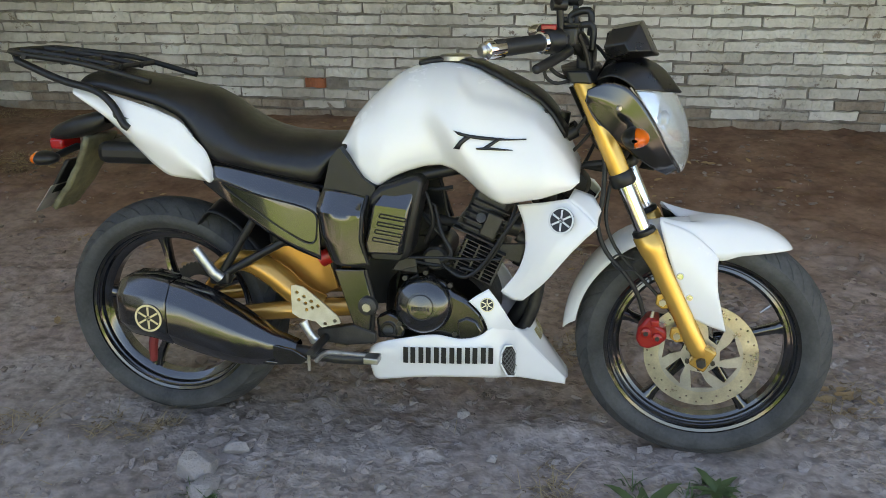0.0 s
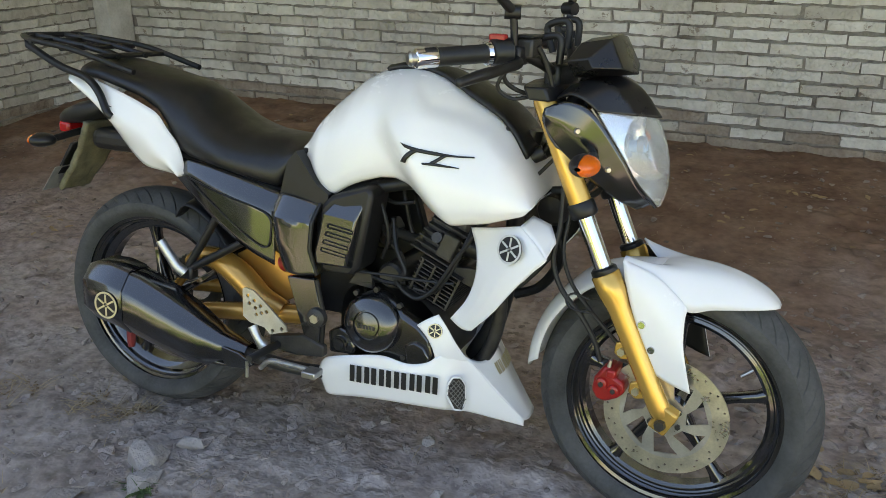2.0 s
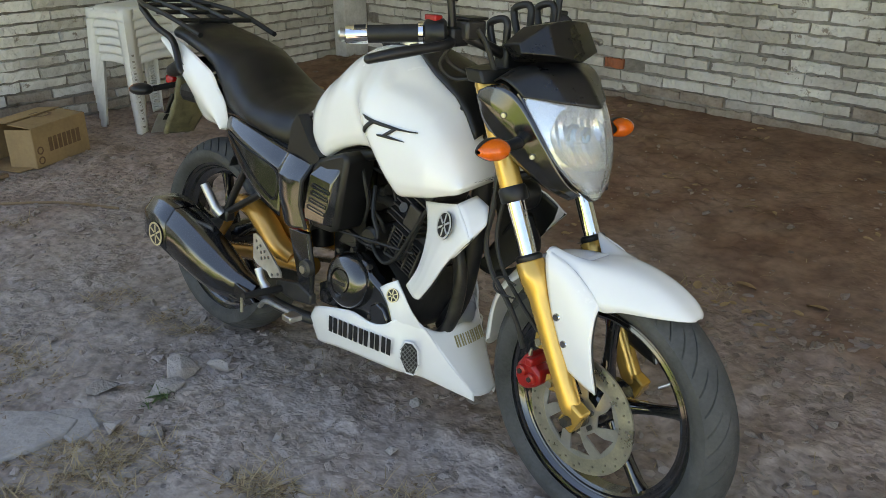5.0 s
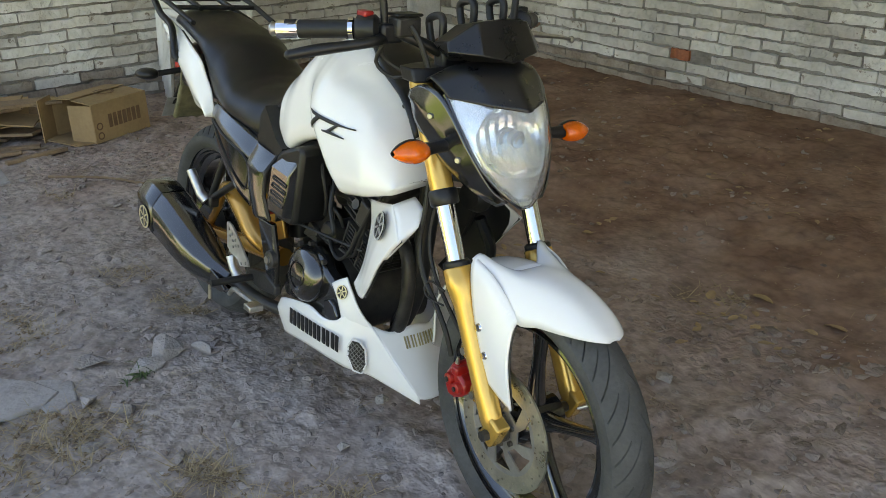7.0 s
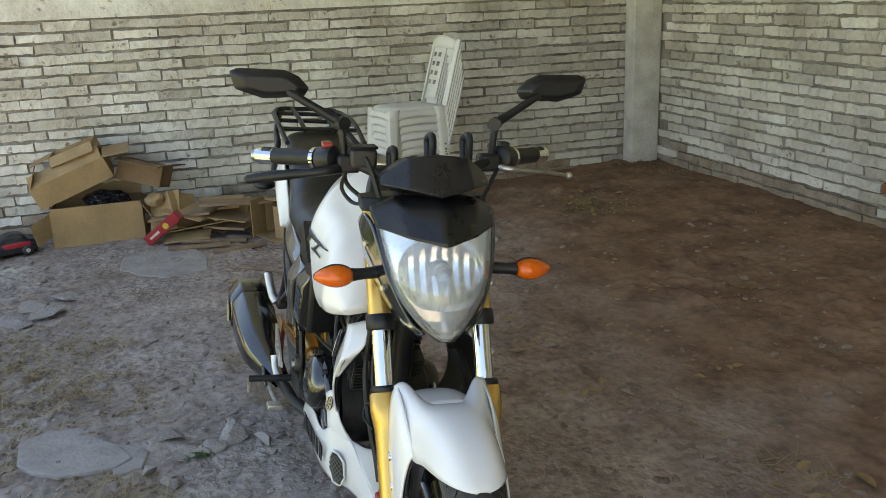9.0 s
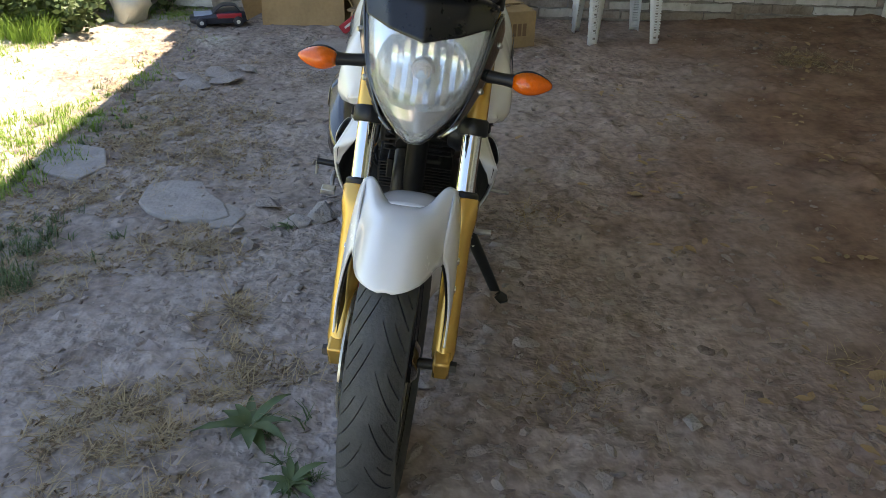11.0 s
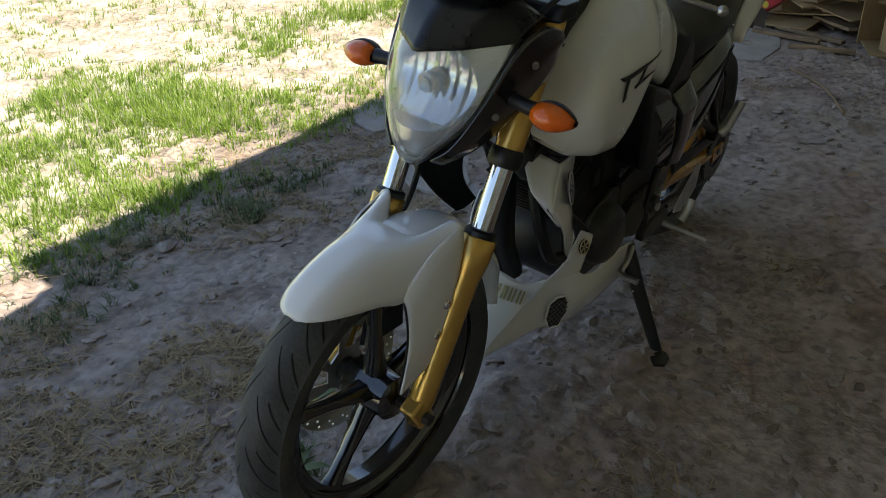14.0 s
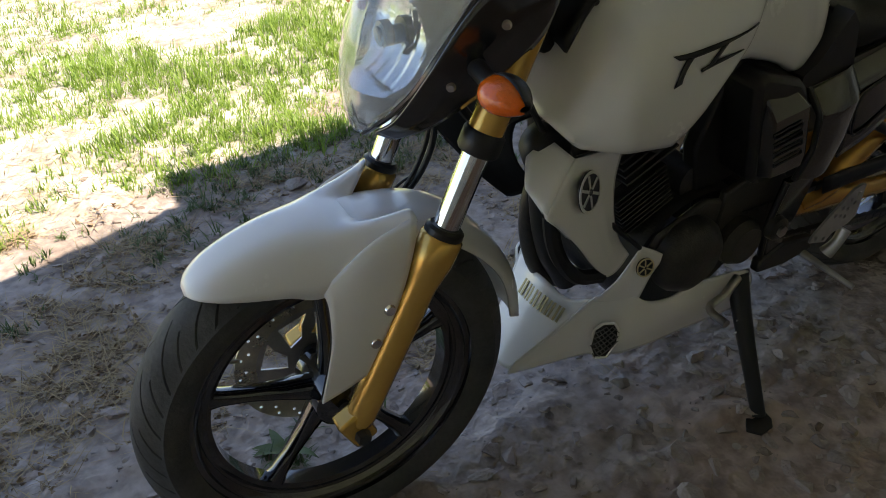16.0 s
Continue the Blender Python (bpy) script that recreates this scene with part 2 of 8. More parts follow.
def ground_material():
    """Trodden earth: grey dust over red-brown soil under the roof, bleached bare soil between the grass outside."""
    m = bpy.data.materials.new("earth")
    m.use_nodes = True
    nt = m.node_tree
    L = nt.links.new
    p = nt.nodes["Principled BSDF"]
    p.inputs["Roughness"].default_value = 0.95
    p.inputs["Specular IOR Level"].default_value = 0.2
    g = nt.nodes.new("ShaderNodeNewGeometry")

    def noise_node(s, d=8, dist=0.0):
        n = nt.nodes.new("ShaderNodeTexNoise")
        n.inputs["Scale"].default_value, n.inputs["Detail"].default_value, n.inputs["Distortion"].default_value = s, d, dist
        L(g.outputs["Position"], n.inputs["Vector"])
        return n.outputs[0]

    def ramp(src, stops):
        r = nt.nodes.new("ShaderNodeValToRGB")
        e = r.color_ramp.elements
        while len(e) < len(stops):
            e.new(0.5)
        for k, (pos, c) in zip(e, stops):
            k.position, k.color = pos, (*c, 1)
        L(src, r.inputs[0])
        return r.outputs[0]

    def mix(f, a, b, mode="MIX"):
        n = nt.nodes.new("ShaderNodeMix")
        n.data_type, n.blend_type = "RGBA", mode
        L(f, n.inputs[0]) if not isinstance(f, float) else setattr(n.inputs[0], "default_value", f)
        L(a, n.inputs[6])
        L(b, n.inputs[7])
        return n.outputs[2]

    def math_node(op, a, b, c=None):
        n = nt.nodes.new("ShaderNodeMath")
        n.operation = op
        for i, v in enumerate((a, b, c)):
            if v is None:
                continue
            if isinstance(v, (int, float)):
                n.inputs[i].default_value = v
            else:
                L(v, n.inputs[i])
        return n.outputs[0]

    def span(src, lo, hi):
        n = nt.nodes.new("ShaderNodeMapRange")
        n.interpolation_type = "SMOOTHSTEP"
        n.inputs["From Min"].default_value, n.inputs["From Max"].default_value = lo, hi
        L(src, n.inputs["Value"])
        return n.outputs[0]

    big, mid, lumps, fine = noise_node(0.9, 5, 0.4), noise_node(5, 6, 0.0), noise_node(21, 2, 0.0), noise_node(30, 10, 0.0)
    sep = nt.nodes.new("ShaderNodeSeparateXYZ")
    L(g.outputs["Position"], sep.inputs[0])
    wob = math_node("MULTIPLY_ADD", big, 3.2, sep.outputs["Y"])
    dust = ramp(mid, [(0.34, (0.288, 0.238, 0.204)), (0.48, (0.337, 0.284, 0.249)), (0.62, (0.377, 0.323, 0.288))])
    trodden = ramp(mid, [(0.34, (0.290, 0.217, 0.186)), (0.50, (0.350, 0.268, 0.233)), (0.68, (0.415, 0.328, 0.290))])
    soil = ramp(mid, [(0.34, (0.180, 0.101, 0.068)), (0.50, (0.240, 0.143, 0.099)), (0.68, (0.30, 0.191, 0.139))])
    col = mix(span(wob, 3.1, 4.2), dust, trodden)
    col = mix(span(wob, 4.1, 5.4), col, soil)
    # pale dry crust where feet have not broken it
    crust = ramp(mid, [(0.35, (0.34, 0.31, 0.295)), (0.65, (0.43, 0.40, 0.385))])
    patch = math_node("MULTIPLY", span(noise_node(3.2, 9, 0.0), 0.53, 0.60), span(wob, 5.6, 3.6))
    col = mix(math_node("MULTIPLY", patch, 0.16), col, crust)
    # eave belt: litter stain plus painted shade to even the light; brown crumbled patches
    litter_shade = ramp(mid, [(0.35, (0.15, 0.118, 0.098)), (0.65, (0.26, 0.215, 0.19))])
    col = mix(math_node("MULTIPLY", span(wob, 3.6, 2.4), 0.38), col, litter_shade)
    crumb = ramp(lumps, [(0.35, (0.09, 0.06, 0.045)), (0.65, (0.19, 0.13, 0.10))])
    col = mix(math_node("MULTIPLY", span(noise_node(6.0, 10, 0.0), 0.53, 0.66), 0.42), col, crumb)
    bare = ramp(mid, [(0.30, (0.24, 0.21, 0.165)), (0.55, (0.42, 0.385, 0.335)), (0.75, (0.56, 0.53, 0.48))])
    col = mix(span(wob, 2.15, 1.85), col, bare)
    lawn = ramp(mid, [(0.3, (0.13, 0.21, 0.035)), (0.7, (0.29, 0.36, 0.09))])
    col = mix(span(sep.outputs["Y"], -2.8, -3.8), col, lawn)
    # single small pebbles
    cell = nt.nodes.new("ShaderNodeTexVoronoi")
    cell.inputs["Scale"].default_value = 38
    L(g.outputs["Position"], cell.inputs["Vector"])
    cs = nt.nodes.new("ShaderNodeSeparateColor")
    L(cell.outputs["Color"], cs.inputs[0])
    pebble = math_node("MULTIPLY", span(cell.outputs["Distance"], 0.36, 0.30), span(cs.outputs[0], 0.90, 0.91))
    shade = ramp(cs.outputs[1], [(0.0, (0.14, 0.11, 0.095)), (0.7, (0.26, 0.225, 0.21)), (1.0, (0.42, 0.39, 0.37))])
    inner = span(sep.outputs["Y"], 3.4, 2.5)
    col = mix(math_node("MULTIPLY", pebble, math_node("MULTIPLY_ADD", inner, 0.55, 0.15)), col, shade)
    grit = ramp(fine, [(0.34, (0.70, 0.69, 0.68)), (0.50, (1, 1, 1)), (0.66, (1.22, 1.21, 1.20))])
    col = mix(math_node("MULTIPLY_ADD", inner, 0.5, 0.5), col, grit, "MULTIPLY")
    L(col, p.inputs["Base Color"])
    # trodden lumps with flat ground between them, and small crumbs
    h = math_node("MULTIPLY", fine, 0.35)
    h = math_node("MULTIPLY_ADD", span(noise_node(24, 1, 0.0), 0.38, 0.74), 0.42, h)
    h = math_node("MULTIPLY_ADD", span(noise_node(60, 1, 0.0), 0.40, 0.74), 0.18, h)
    h = math_node("MULTIPLY_ADD", noise_node(6, 2, 0.0), 0.8, h)
    h = math_node("MULTIPLY_ADD", pebble, 0.35, h)
    b = nt.nodes.new("ShaderNodeBump")
    b.inputs["Distance"].default_value = 0.020
    rough = math_node("MULTIPLY_ADD", span(noise_node(1.6, 4, 0.3), 0.42, 0.62), 0.55, 0.25)
    L(math_node("MULTIPLY", rough, math_node("MULTIPLY_ADD", span(sep.outputs["Y"], 2.6, 3.5), -0.7, 1.0)), b.inputs["Strength"])
    L(h, b.inputs["Height"])
    L(b.outputs[0], p.inputs["Normal"])
    return m


# ---- mesh helpers ----
def mesh_of(name, bm, material, smooth=True):
    me = bpy.data.meshes.new(name)
    bmesh.ops.recalc_face_normals(bm, faces=bm.faces)
    bm.to_mesh(me)
    bm.free()
    for poly in me.polygons:
        poly.use_smooth = smooth
    me.materials.append(material)
    return me


def part(name, bm, material, parent=None, label="", smooth=True, angle=40, thick=0.0, bevel=0.0, sub=0):
    """One mesh object under a thing or a part."""
    ob = new(name, mesh_of(name, bm, material, smooth))
    if parent is not None:
        ob.parent = parent
    if thick:
        k = ob.modifiers.new("thick", "SOLIDIFY")
        k.thickness, k.offset = thick, 0.0
    if bevel:
        k = ob.modifiers.new("bevel", "BEVEL")
        k.width, k.segments, k.limit_method, k.angle_limit = bevel, 2, "ANGLE", radians(35)
    if sub:
        k = ob.modifiers.new("sub", "SUBSURF")
        k.levels = k.render_levels = sub
    if smooth and angle:
        ob.data.set_sharp_from_angle(angle=radians(angle))
    if label:
        ob["label"] = label
    return ob


def thing(name, label, category, m=None, group="", kind=""):
    ob = new(name)
    ob.empty_display_size = 0.1
    if m is not None:
        ob.matrix_world = m
    return tagged(ob, label, category, group, kind)


def curve(pts, n, smooth=True):
    """n points evenly along a smooth line through pts."""
    p = np.array(pts, float)
    if len(p) == 1:
        return np.repeat(p, n, 0)
    if smooth and len(p) > 2:
        q = np.vstack([2 * p[0] - p[1], p, 2 * p[-1] - p[-2]])
        out = []
        for i in range(1, len(q) - 2):
            for t in np.linspace(0, 1, 12, endpoint=False):
                a, b, c, d = q[i - 1], q[i], q[i + 1], q[i + 2]
                out.append(0.5 * (2 * b + (c - a) * t + (2 * a - 5 * b + 4 * c - d) * t * t + (3 * b - a - 3 * c + d) * t ** 3))
        out.append(p[-1])
        p = np.array(out)
    s = np.concatenate([[0], np.cumsum(np.linalg.norm(np.diff(p, axis=0), axis=1))])
    u = np.linspace(0, s[-1], n)
    return np.stack([np.interp(u, s, p[:, k]) for k in range(p.shape[1])], 1)


def grid(rows, closed_u=False, closed_v=False, bm=None):
    """Quads over rows of points. closed_u joins the ends of each row, closed_v the last row to the first."""
    bm = bm or bmesh.new()
    v = [[bm.verts.new(p) for p in r] for r in rows]
    nr, nc = len(v), len(v[0])
    for i in range(nr if closed_v else nr - 1):
        for j in range(nc if closed_u else nc - 1):
            a, b, c, d = v[i][j], v[i][(j + 1) % nc], v[(i + 1) % nr][(j + 1) % nc], v[(i + 1) % nr][j]
            try:
                bm.faces.new((a, b, c, d))
            except ValueError:
                pass
    return bm


def loft(curves, nu=24, nv=10, smooth=True, smooth_v=True):
    """A sheet through several lines, each given by a few points."""
    c = [curve(k, nu, smooth) for k in curves]
    rows = [curve([k[i] for k in c], nv, smooth_v and len(c) > 2) for i in range(nu)]
    return grid(rows)


def tube(pts, r, n=10, steps=0, bm=None, smooth=True, caps=True):
    """A round bar along a line; r one radius or one for each given point."""
    p = np.array(pts, float)
    rr = np.array([r] * len(p) if np.isscalar(r) else r, float)
    if steps:
        pr = curve(np.column_stack([p, rr]), steps, smooth)
        p, rr = pr[:, :3], pr[:, 3]
    bm = bm or bmesh.new()
    rows, up = [], None
    for i in range(len(p)):
        d = p[min(i + 1, len(p) - 1)] - p[max(i - 1, 0)]
        d = Vector(d).normalized()
        if up is None:
            up = d.orthogonal().normalized()
        up = (up - d * up.dot(d)).normalized()
        side = d.cross(up)
        rows.append([Vector(p[i]) + (up * math.cos(a) + side * math.sin(a)) * rr[i] for a in np.linspace(0, 2 * math.pi, n, endpoint=False)])
    v = [[bm.verts.new(q) for q in row] for row in rows]
    for i in range(len(v) - 1):
        for j in range(n):
            bm.faces.new((v[i][j], v[i][(j + 1) % n], v[i + 1][(j + 1) % n], v[i + 1][j]))
    if caps:
        bm.faces.new(v[0])
        bm.faces.new(v[-1])
    return bm


def box(x0, x1, y0, y1, z0, z1, bm=None, m=None):
    bm = bm or bmesh.new()
    k = Matrix.Translation(((x0 + x1) / 2, (y0 + y1) / 2, (z0 + z1) / 2)) @ Matrix.Diagonal((x1 - x0, y1 - y0, z1 - z0, 1))
    bmesh.ops.create_cube(bm, size=1, matrix=(m or Matrix()) @ k)
    return bm


def revolve(profile, centre, n=64, closed=True, bm=None):
    """A ring about the y axis through centre; profile: (radius, y)."""
    cx, cy, cz = centre
    rows = [[(cx + r * math.cos(a), cy + y, cz + r * math.sin(a)) for r, y in profile] for a in np.linspace(0, 2 * math.pi, n, endpoint=False)]
    return grid(rows, closed_u=closed, closed_v=True, bm=bm)


def plate(outline, y, t, holes=(), bm=None, put=None):
    """A flat plate in the x-z plane at y, t thick, with holes. put: places a point (x, y, z)."""
    bm = bm or bmesh.new()
    put = put or (lambda x, yy, z: (x, yy, z))
    edges = []
    for ring in (outline, *holes):
        v = [bm.verts.new((x, y, z)) for x, z in ring]
        edges += [bm.edges.new((v[i], v[(i + 1) % len(v)])) for i in range(len(v))]
    made = bmesh.ops.triangle_fill(bm, edges=edges, use_beauty=True, use_dissolve=False, normal=(0, -1, 0))
    faces = [f for f in made["geom"] if isinstance(f, bmesh.types.BMFace)]
    ext = bmesh.ops.extrude_face_region(bm, geom=faces)
    mv = [q for q in ext["geom"] if isinstance(q, bmesh.types.BMVert)]
    bmesh.ops.translate(bm, verts=mv, vec=(0, t, 0))
    for q in bm.verts:
        q.co = put(*q.co)
    return bm


def ring_pts(cx, cz, r, n=16, a0=0.0):
    return [(cx + r * math.cos(a0 + 2 * math.pi * i / n), cz + r * math.sin(a0 + 2 * math.pi * i / n)) for i in range(n)]


def lump(r, seed, squash=0.6, rough=0.35, cuts=2):
    bm = bmesh.new()
    bmesh.ops.create_icosphere(bm, subdivisions=cuts, radius=r)
    o = Vector((seed * 3.1, seed * 1.7, seed * 0.9))
    for v in bm.verts:
        k = noise.noise(v.co / r * 0.9 + o) * rough + noise.noise(v.co / r * 2.3 + o) * rough * 0.4
        v.co *= 1 + k
        v.co.z *= squash
    return bm


def lerp_table(table):
    xs, ys = [a for a, _ in table], [b for _, b in table]
    return lambda x: float(np.interp(x, xs, ys))


def smooth01(a, b, x):
    t = min(1.0, max(0.0, (x - a) / (b - a)))
    return t * t * (3 - 2 * t)


# ---- ground ----


def ground_z(x, y):
    z = 0.09 * smooth01(3.0, 4.9, y) - 0.008 * math.exp(-((x - 0.29) ** 2 + (y - 1.92) ** 2) / 0.08)
    if -6 < x < 6 and -6 < y < 6:
        z += 0.010 * noise.noise((x * 1.3, y * 1.3, 0.0)) + 0.006 * noise.noise((x * 5, y * 5, 3.0))
        rough = smooth01(-0.35, 0.35, noise.noise((x * 1.7, y * 1.7, 4.0)))
        z += (0.005 + 0.022 * rough) * max(0.0, noise.noise((x * 9, y * 9, 7.0)) - 0.02) + (0.003 + 0.016 * rough) * max(0.0, noise.noise((x * 17, y * 17, 1.0)) - 0.05) + 0.006 * rough * max(0.0, noise.noise((x * 31, y * 31, 2.0)))
    return z


def build_ground():
    def axis(lo, hi, step, far):
        a = list(np.arange(lo, hi + 1e-6, step))
        out = [hi + d for d in far]
        return [lo - d for d in far[::-1]] + a + out
    far = [0.3, 0.8, 1.6, 3, 6, 12, 30, 80, 250, 800]
    xs, ys = axis(-4.2, 2.4, 0.0135, far), axis(-0.6, 5.2, 0.0135, far)
    rows = [[(x, y, ground_z(x, y)) for x in xs] for y in ys]
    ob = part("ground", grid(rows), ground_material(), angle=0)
    tagged(ob, "trodden grey-brown bare earth with a thin lawn outside the roof's shade", "ground", kind="structure")


build_ground()


# ---- walls and roof ----
def brick_wall(name, length, origin, along, label, high):
    """A whitewashed brick wall: mortar core, bricks one by one in running bond, plain whitewash above. It faces to the left of its run."""
    ob = thing(name, label, "wall", Matrix(((along[0], -along[1], 0, origin[0]), (along[1], along[0], 0, origin[1]), (0, 0, 1, 0), (0, 0, 0, 1))), kind="structure")
    part("mortar_bed", box(0, length, -0.25, -0.020, -0.3, 1.27), MORTAR, ob, smooth=False)
    part("upper_wall", box(0, high, -0.25, 0.0, 1.27, 2.75), WALLPAINT, ob, smooth=False)
    if high < length:
        part("yard_wall", box(high, length, -0.25, 0.0, 1.27, 1.84), WALLPAINT, ob, smooth=False)
    return ob


def brick_mesh(name, seed, w, h, material):
    rnd = random.Random(seed)
    bm = box(-w / 2, w / 2, -0.035, 0.0, -h / 2, h / 2)
    bmesh.ops.subdivide_edges(bm, edges=[e for e in bm.edges if abs(e.verts[0].co.x - e.verts[1].co.x) > 0.05], cuts=6)
    for v in bm.verts:
        end = abs(v.co.x) > w * 0.45
        v.co += Vector((rnd.uniform(-0.006, 0.003) * (1 if v.co.x > 0 else -1) if end else rnd.uniform(-0.006, 0.006), rnd.uniform(-0.008, 0.002) if v.co.y > -0.01 else 0, rnd.uniform(-0.0055, 0.003) * (1 if v.co.z > 0 else -1)))
    return mesh_of(name, bm, material, smooth=False)


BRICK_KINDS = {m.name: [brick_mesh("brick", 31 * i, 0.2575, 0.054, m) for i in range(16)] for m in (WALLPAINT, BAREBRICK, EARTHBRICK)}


def lay_bricks(wall, length, near, seed, stained, bare_at=()):
    rnd = random.Random(seed)
    laid = 0
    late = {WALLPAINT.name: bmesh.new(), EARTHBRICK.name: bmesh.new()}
    for row in range(20):
        z = 0.012 + row * 0.0625 + 0.031
        x = -0.13 * (row % 2)
        while x < length:
            w = 0.262 * rnd.uniform(0.96, 1.04)
            cx = x + w / 2
            x += w
            if cx - 0.125 < 0.0 or cx + 0.125 > length:
                continue
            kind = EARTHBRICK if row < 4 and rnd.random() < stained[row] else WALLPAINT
            if any(abs(cx - bx) < 0.14 and row == br for bx, br in bare_at) or rnd.random() < 0.0015:
                kind = BAREBRICK
                cx += 0.07
            me = rnd.choice(BRICK_KINDS[kind.name])
            m = pose(cx, rnd.uniform(-0.007, 0.005), z + rnd.uniform(-0.0025, 0.0025), rnd.uniform(-8, 3), rnd.uniform(-1.2, 1.2), rnd.uniform(-1.2, 1.2)) @ Matrix.Diagonal((rnd.choice((1, -1)) * (0.5 if kind is BAREBRICK else rnd.uniform(0.97, 1.02)), 1, rnd.uniform(0.82, 1.06), 1))
            if (near[0] < cx < near[1] and row < 14 and laid < 300) or kind is BAREBRICK:
                b = new("brick", me)
                b.parent = wall
                b.matrix_local = m
                laid += 1
            else:
                t = me.copy()
                t.transform(m)
                late[kind.name].from_mesh(t)
                bpy.data.meshes.remove(t)
    for k, bm in late.items():
        o = part("brickwork", bm, bpy.data.materials[k], wall, smooth=False)
        o["kind"] = "stuff"


wall_back = brick_wall("wall_back", 8.0, (LEFT_X + 8.0, BACK_Y), (-1, 0), "whitewashed rough brick wall with worn paint and open joints", 8.0)
wall_side = brick_wall("wall_side", 9.1, (LEFT_X, BACK_Y), (0, -1), "whitewashed brick wall of the shed with uneven courses", 3.80)

# unseen wall added on the east side to hold back light
east = part("wall_east", box(3.80, 4.02, 2.5, 4.99, -0.3, 2.62), WALLPAINT, smooth=False)
tagged(east, "unseen plain whitewashed wall added to hold back light from the east", "wall", kind="structure")

post = part("corner_post", box(LEFT_X + 0.002, LEFT_X + 0.13, 4.73, 4.95, 0, 2.7), CONCRETE, bevel=0.01)
tagged(post, "pale concrete corner post streaked with old whitewash", "post", kind="structure")


def corrugated(name, corners, label):
    """A wavy metal sheet over four corners: left front, right front, right back, left back."""
    a, b, c, d = [Vector(k) for k in corners]
    rows = []
    for j in range(2):
        row = []
        for i in range(161):
            u = i / 160
            p = (a.lerp(b, u)).lerp(d.lerp(c, u), j)
            p.z += 0.018 * math.sin(u * (b - a).length / 0.076 * 2 * math.pi * 0.5)
            row.append(p)
        rows.append(row)
    ob = part(name, grid(rows), ROOFM, thick=0.004)
    tagged(ob, label, "roof", kind="structure")


corrugated("roof_sheet_west", [(-4.3, 1.16, 2.45), (-0.535, 1.16, 2.45), (-0.535, 5.35, 2.78), (-4.3, 5.35, 2.78)], "corrugated metal roof sheet over the yard's shelter")
corrugated("roof_sheet_east", [(-0.54, 1.36, 2.44), (4.2, 2.45, 2.44), (4.2, 5.35, 2.77), (-0.54, 5.35, 2.77)], "corrugated metal roof sheet with a slanting front edge")


# ---- motorcycle ----
BODY_W, FRONT_W = 1.10, 1.05
# local axes: x forwards from the rear axle, y to the machine's left, z up; it leans on its side stand
bike = thing("motorcycle", "white and black naked motorcycle with gold fork, leaning on its stand", "motorcycle", pose(-1.0695, 1.905, 0, -6.5, 0, 0.3) @ Matrix.Diagonal((1.0115, BODY_W, 1.003, 1)))
STEER = -4.5
_head, _axis = Vector((1.06, 0, 0.86)), Vector((-0.431, 0, 0.902)).normalized()
FRONT = Matrix.Diagonal((1, 1 / BODY_W, 1, 1)) @ Matrix.Translation((0.006, 0, 0)) @ Matrix.Translation(_head) @ Matrix.Rotation(radians(STEER), 4, _axis) @ Matrix.Translation(-_head) @ Matrix.Diagonal((1, FRONT_W, 1, 1))
WB, WR, FZ = 1.331, 0.297, 0.289


def turned(bm):
    """Turns a piece of the front end with the steering."""
    bm.transform(FRONT)
    return bm


def tyre_mesh(c, width, grooves):
    """A tyre with slanted tread grooves cut into it."""
    cx, cy, cz = c
    h = width / 2
    prof = [(0.226, -h * 0.74), (0.232, -h * 0.82), (0.241, -h * 0.95), (0.252, -h), (0.264, -h * 0.965)]
    k = 25
    for i in range(k):
        u = -0.90 + 1.80 * i / (k - 1)
        prof.append((WR - 0.030 * abs(u / 0.9) ** 2.3, u * h))
    prof += [(0.264, h * 0.965), (0.252, h), (0.241, h * 0.95), (0.232, h * 0.82), (0.226, h * 0.74)]
    steps = (0.0, 0.022, 0.044, 0.066, 0.18, 0.29, 0.40, 0.50, 0.522, 0.544, 0.566, 0.68, 0.79, 0.90)
    pitch = 2 * math.pi / grooves
    rows = []
    for i in range(grooves * len(steps)):
        j = i % len(steps)
        a0 = (i // len(steps) + steps[j]) * pitch
        row = []
        for r, y in prof:
            u = y / h
            a = a0 - pitch * 1.35 * min(0.9, abs(u)) ** 0.85
            if r > 0.2645:
                long_cut, short_cut = ((1, 2), (8, 9)) if u > 0 else ((8, 9), (1, 2))
                if j in long_cut and 0.12 < abs(u) < 0.84:
                    r -= 0.0065 * smooth01(0.10, 0.22, abs(u))
                if j in short_cut and 0.46 < abs(u) < 0.86:
                    r -= 0.006
            row.append((cx + r * math.cos(a), cy + y, cz + r * math.sin(a)))
        rows.append(row)
    return grid(rows, closed_v=True)


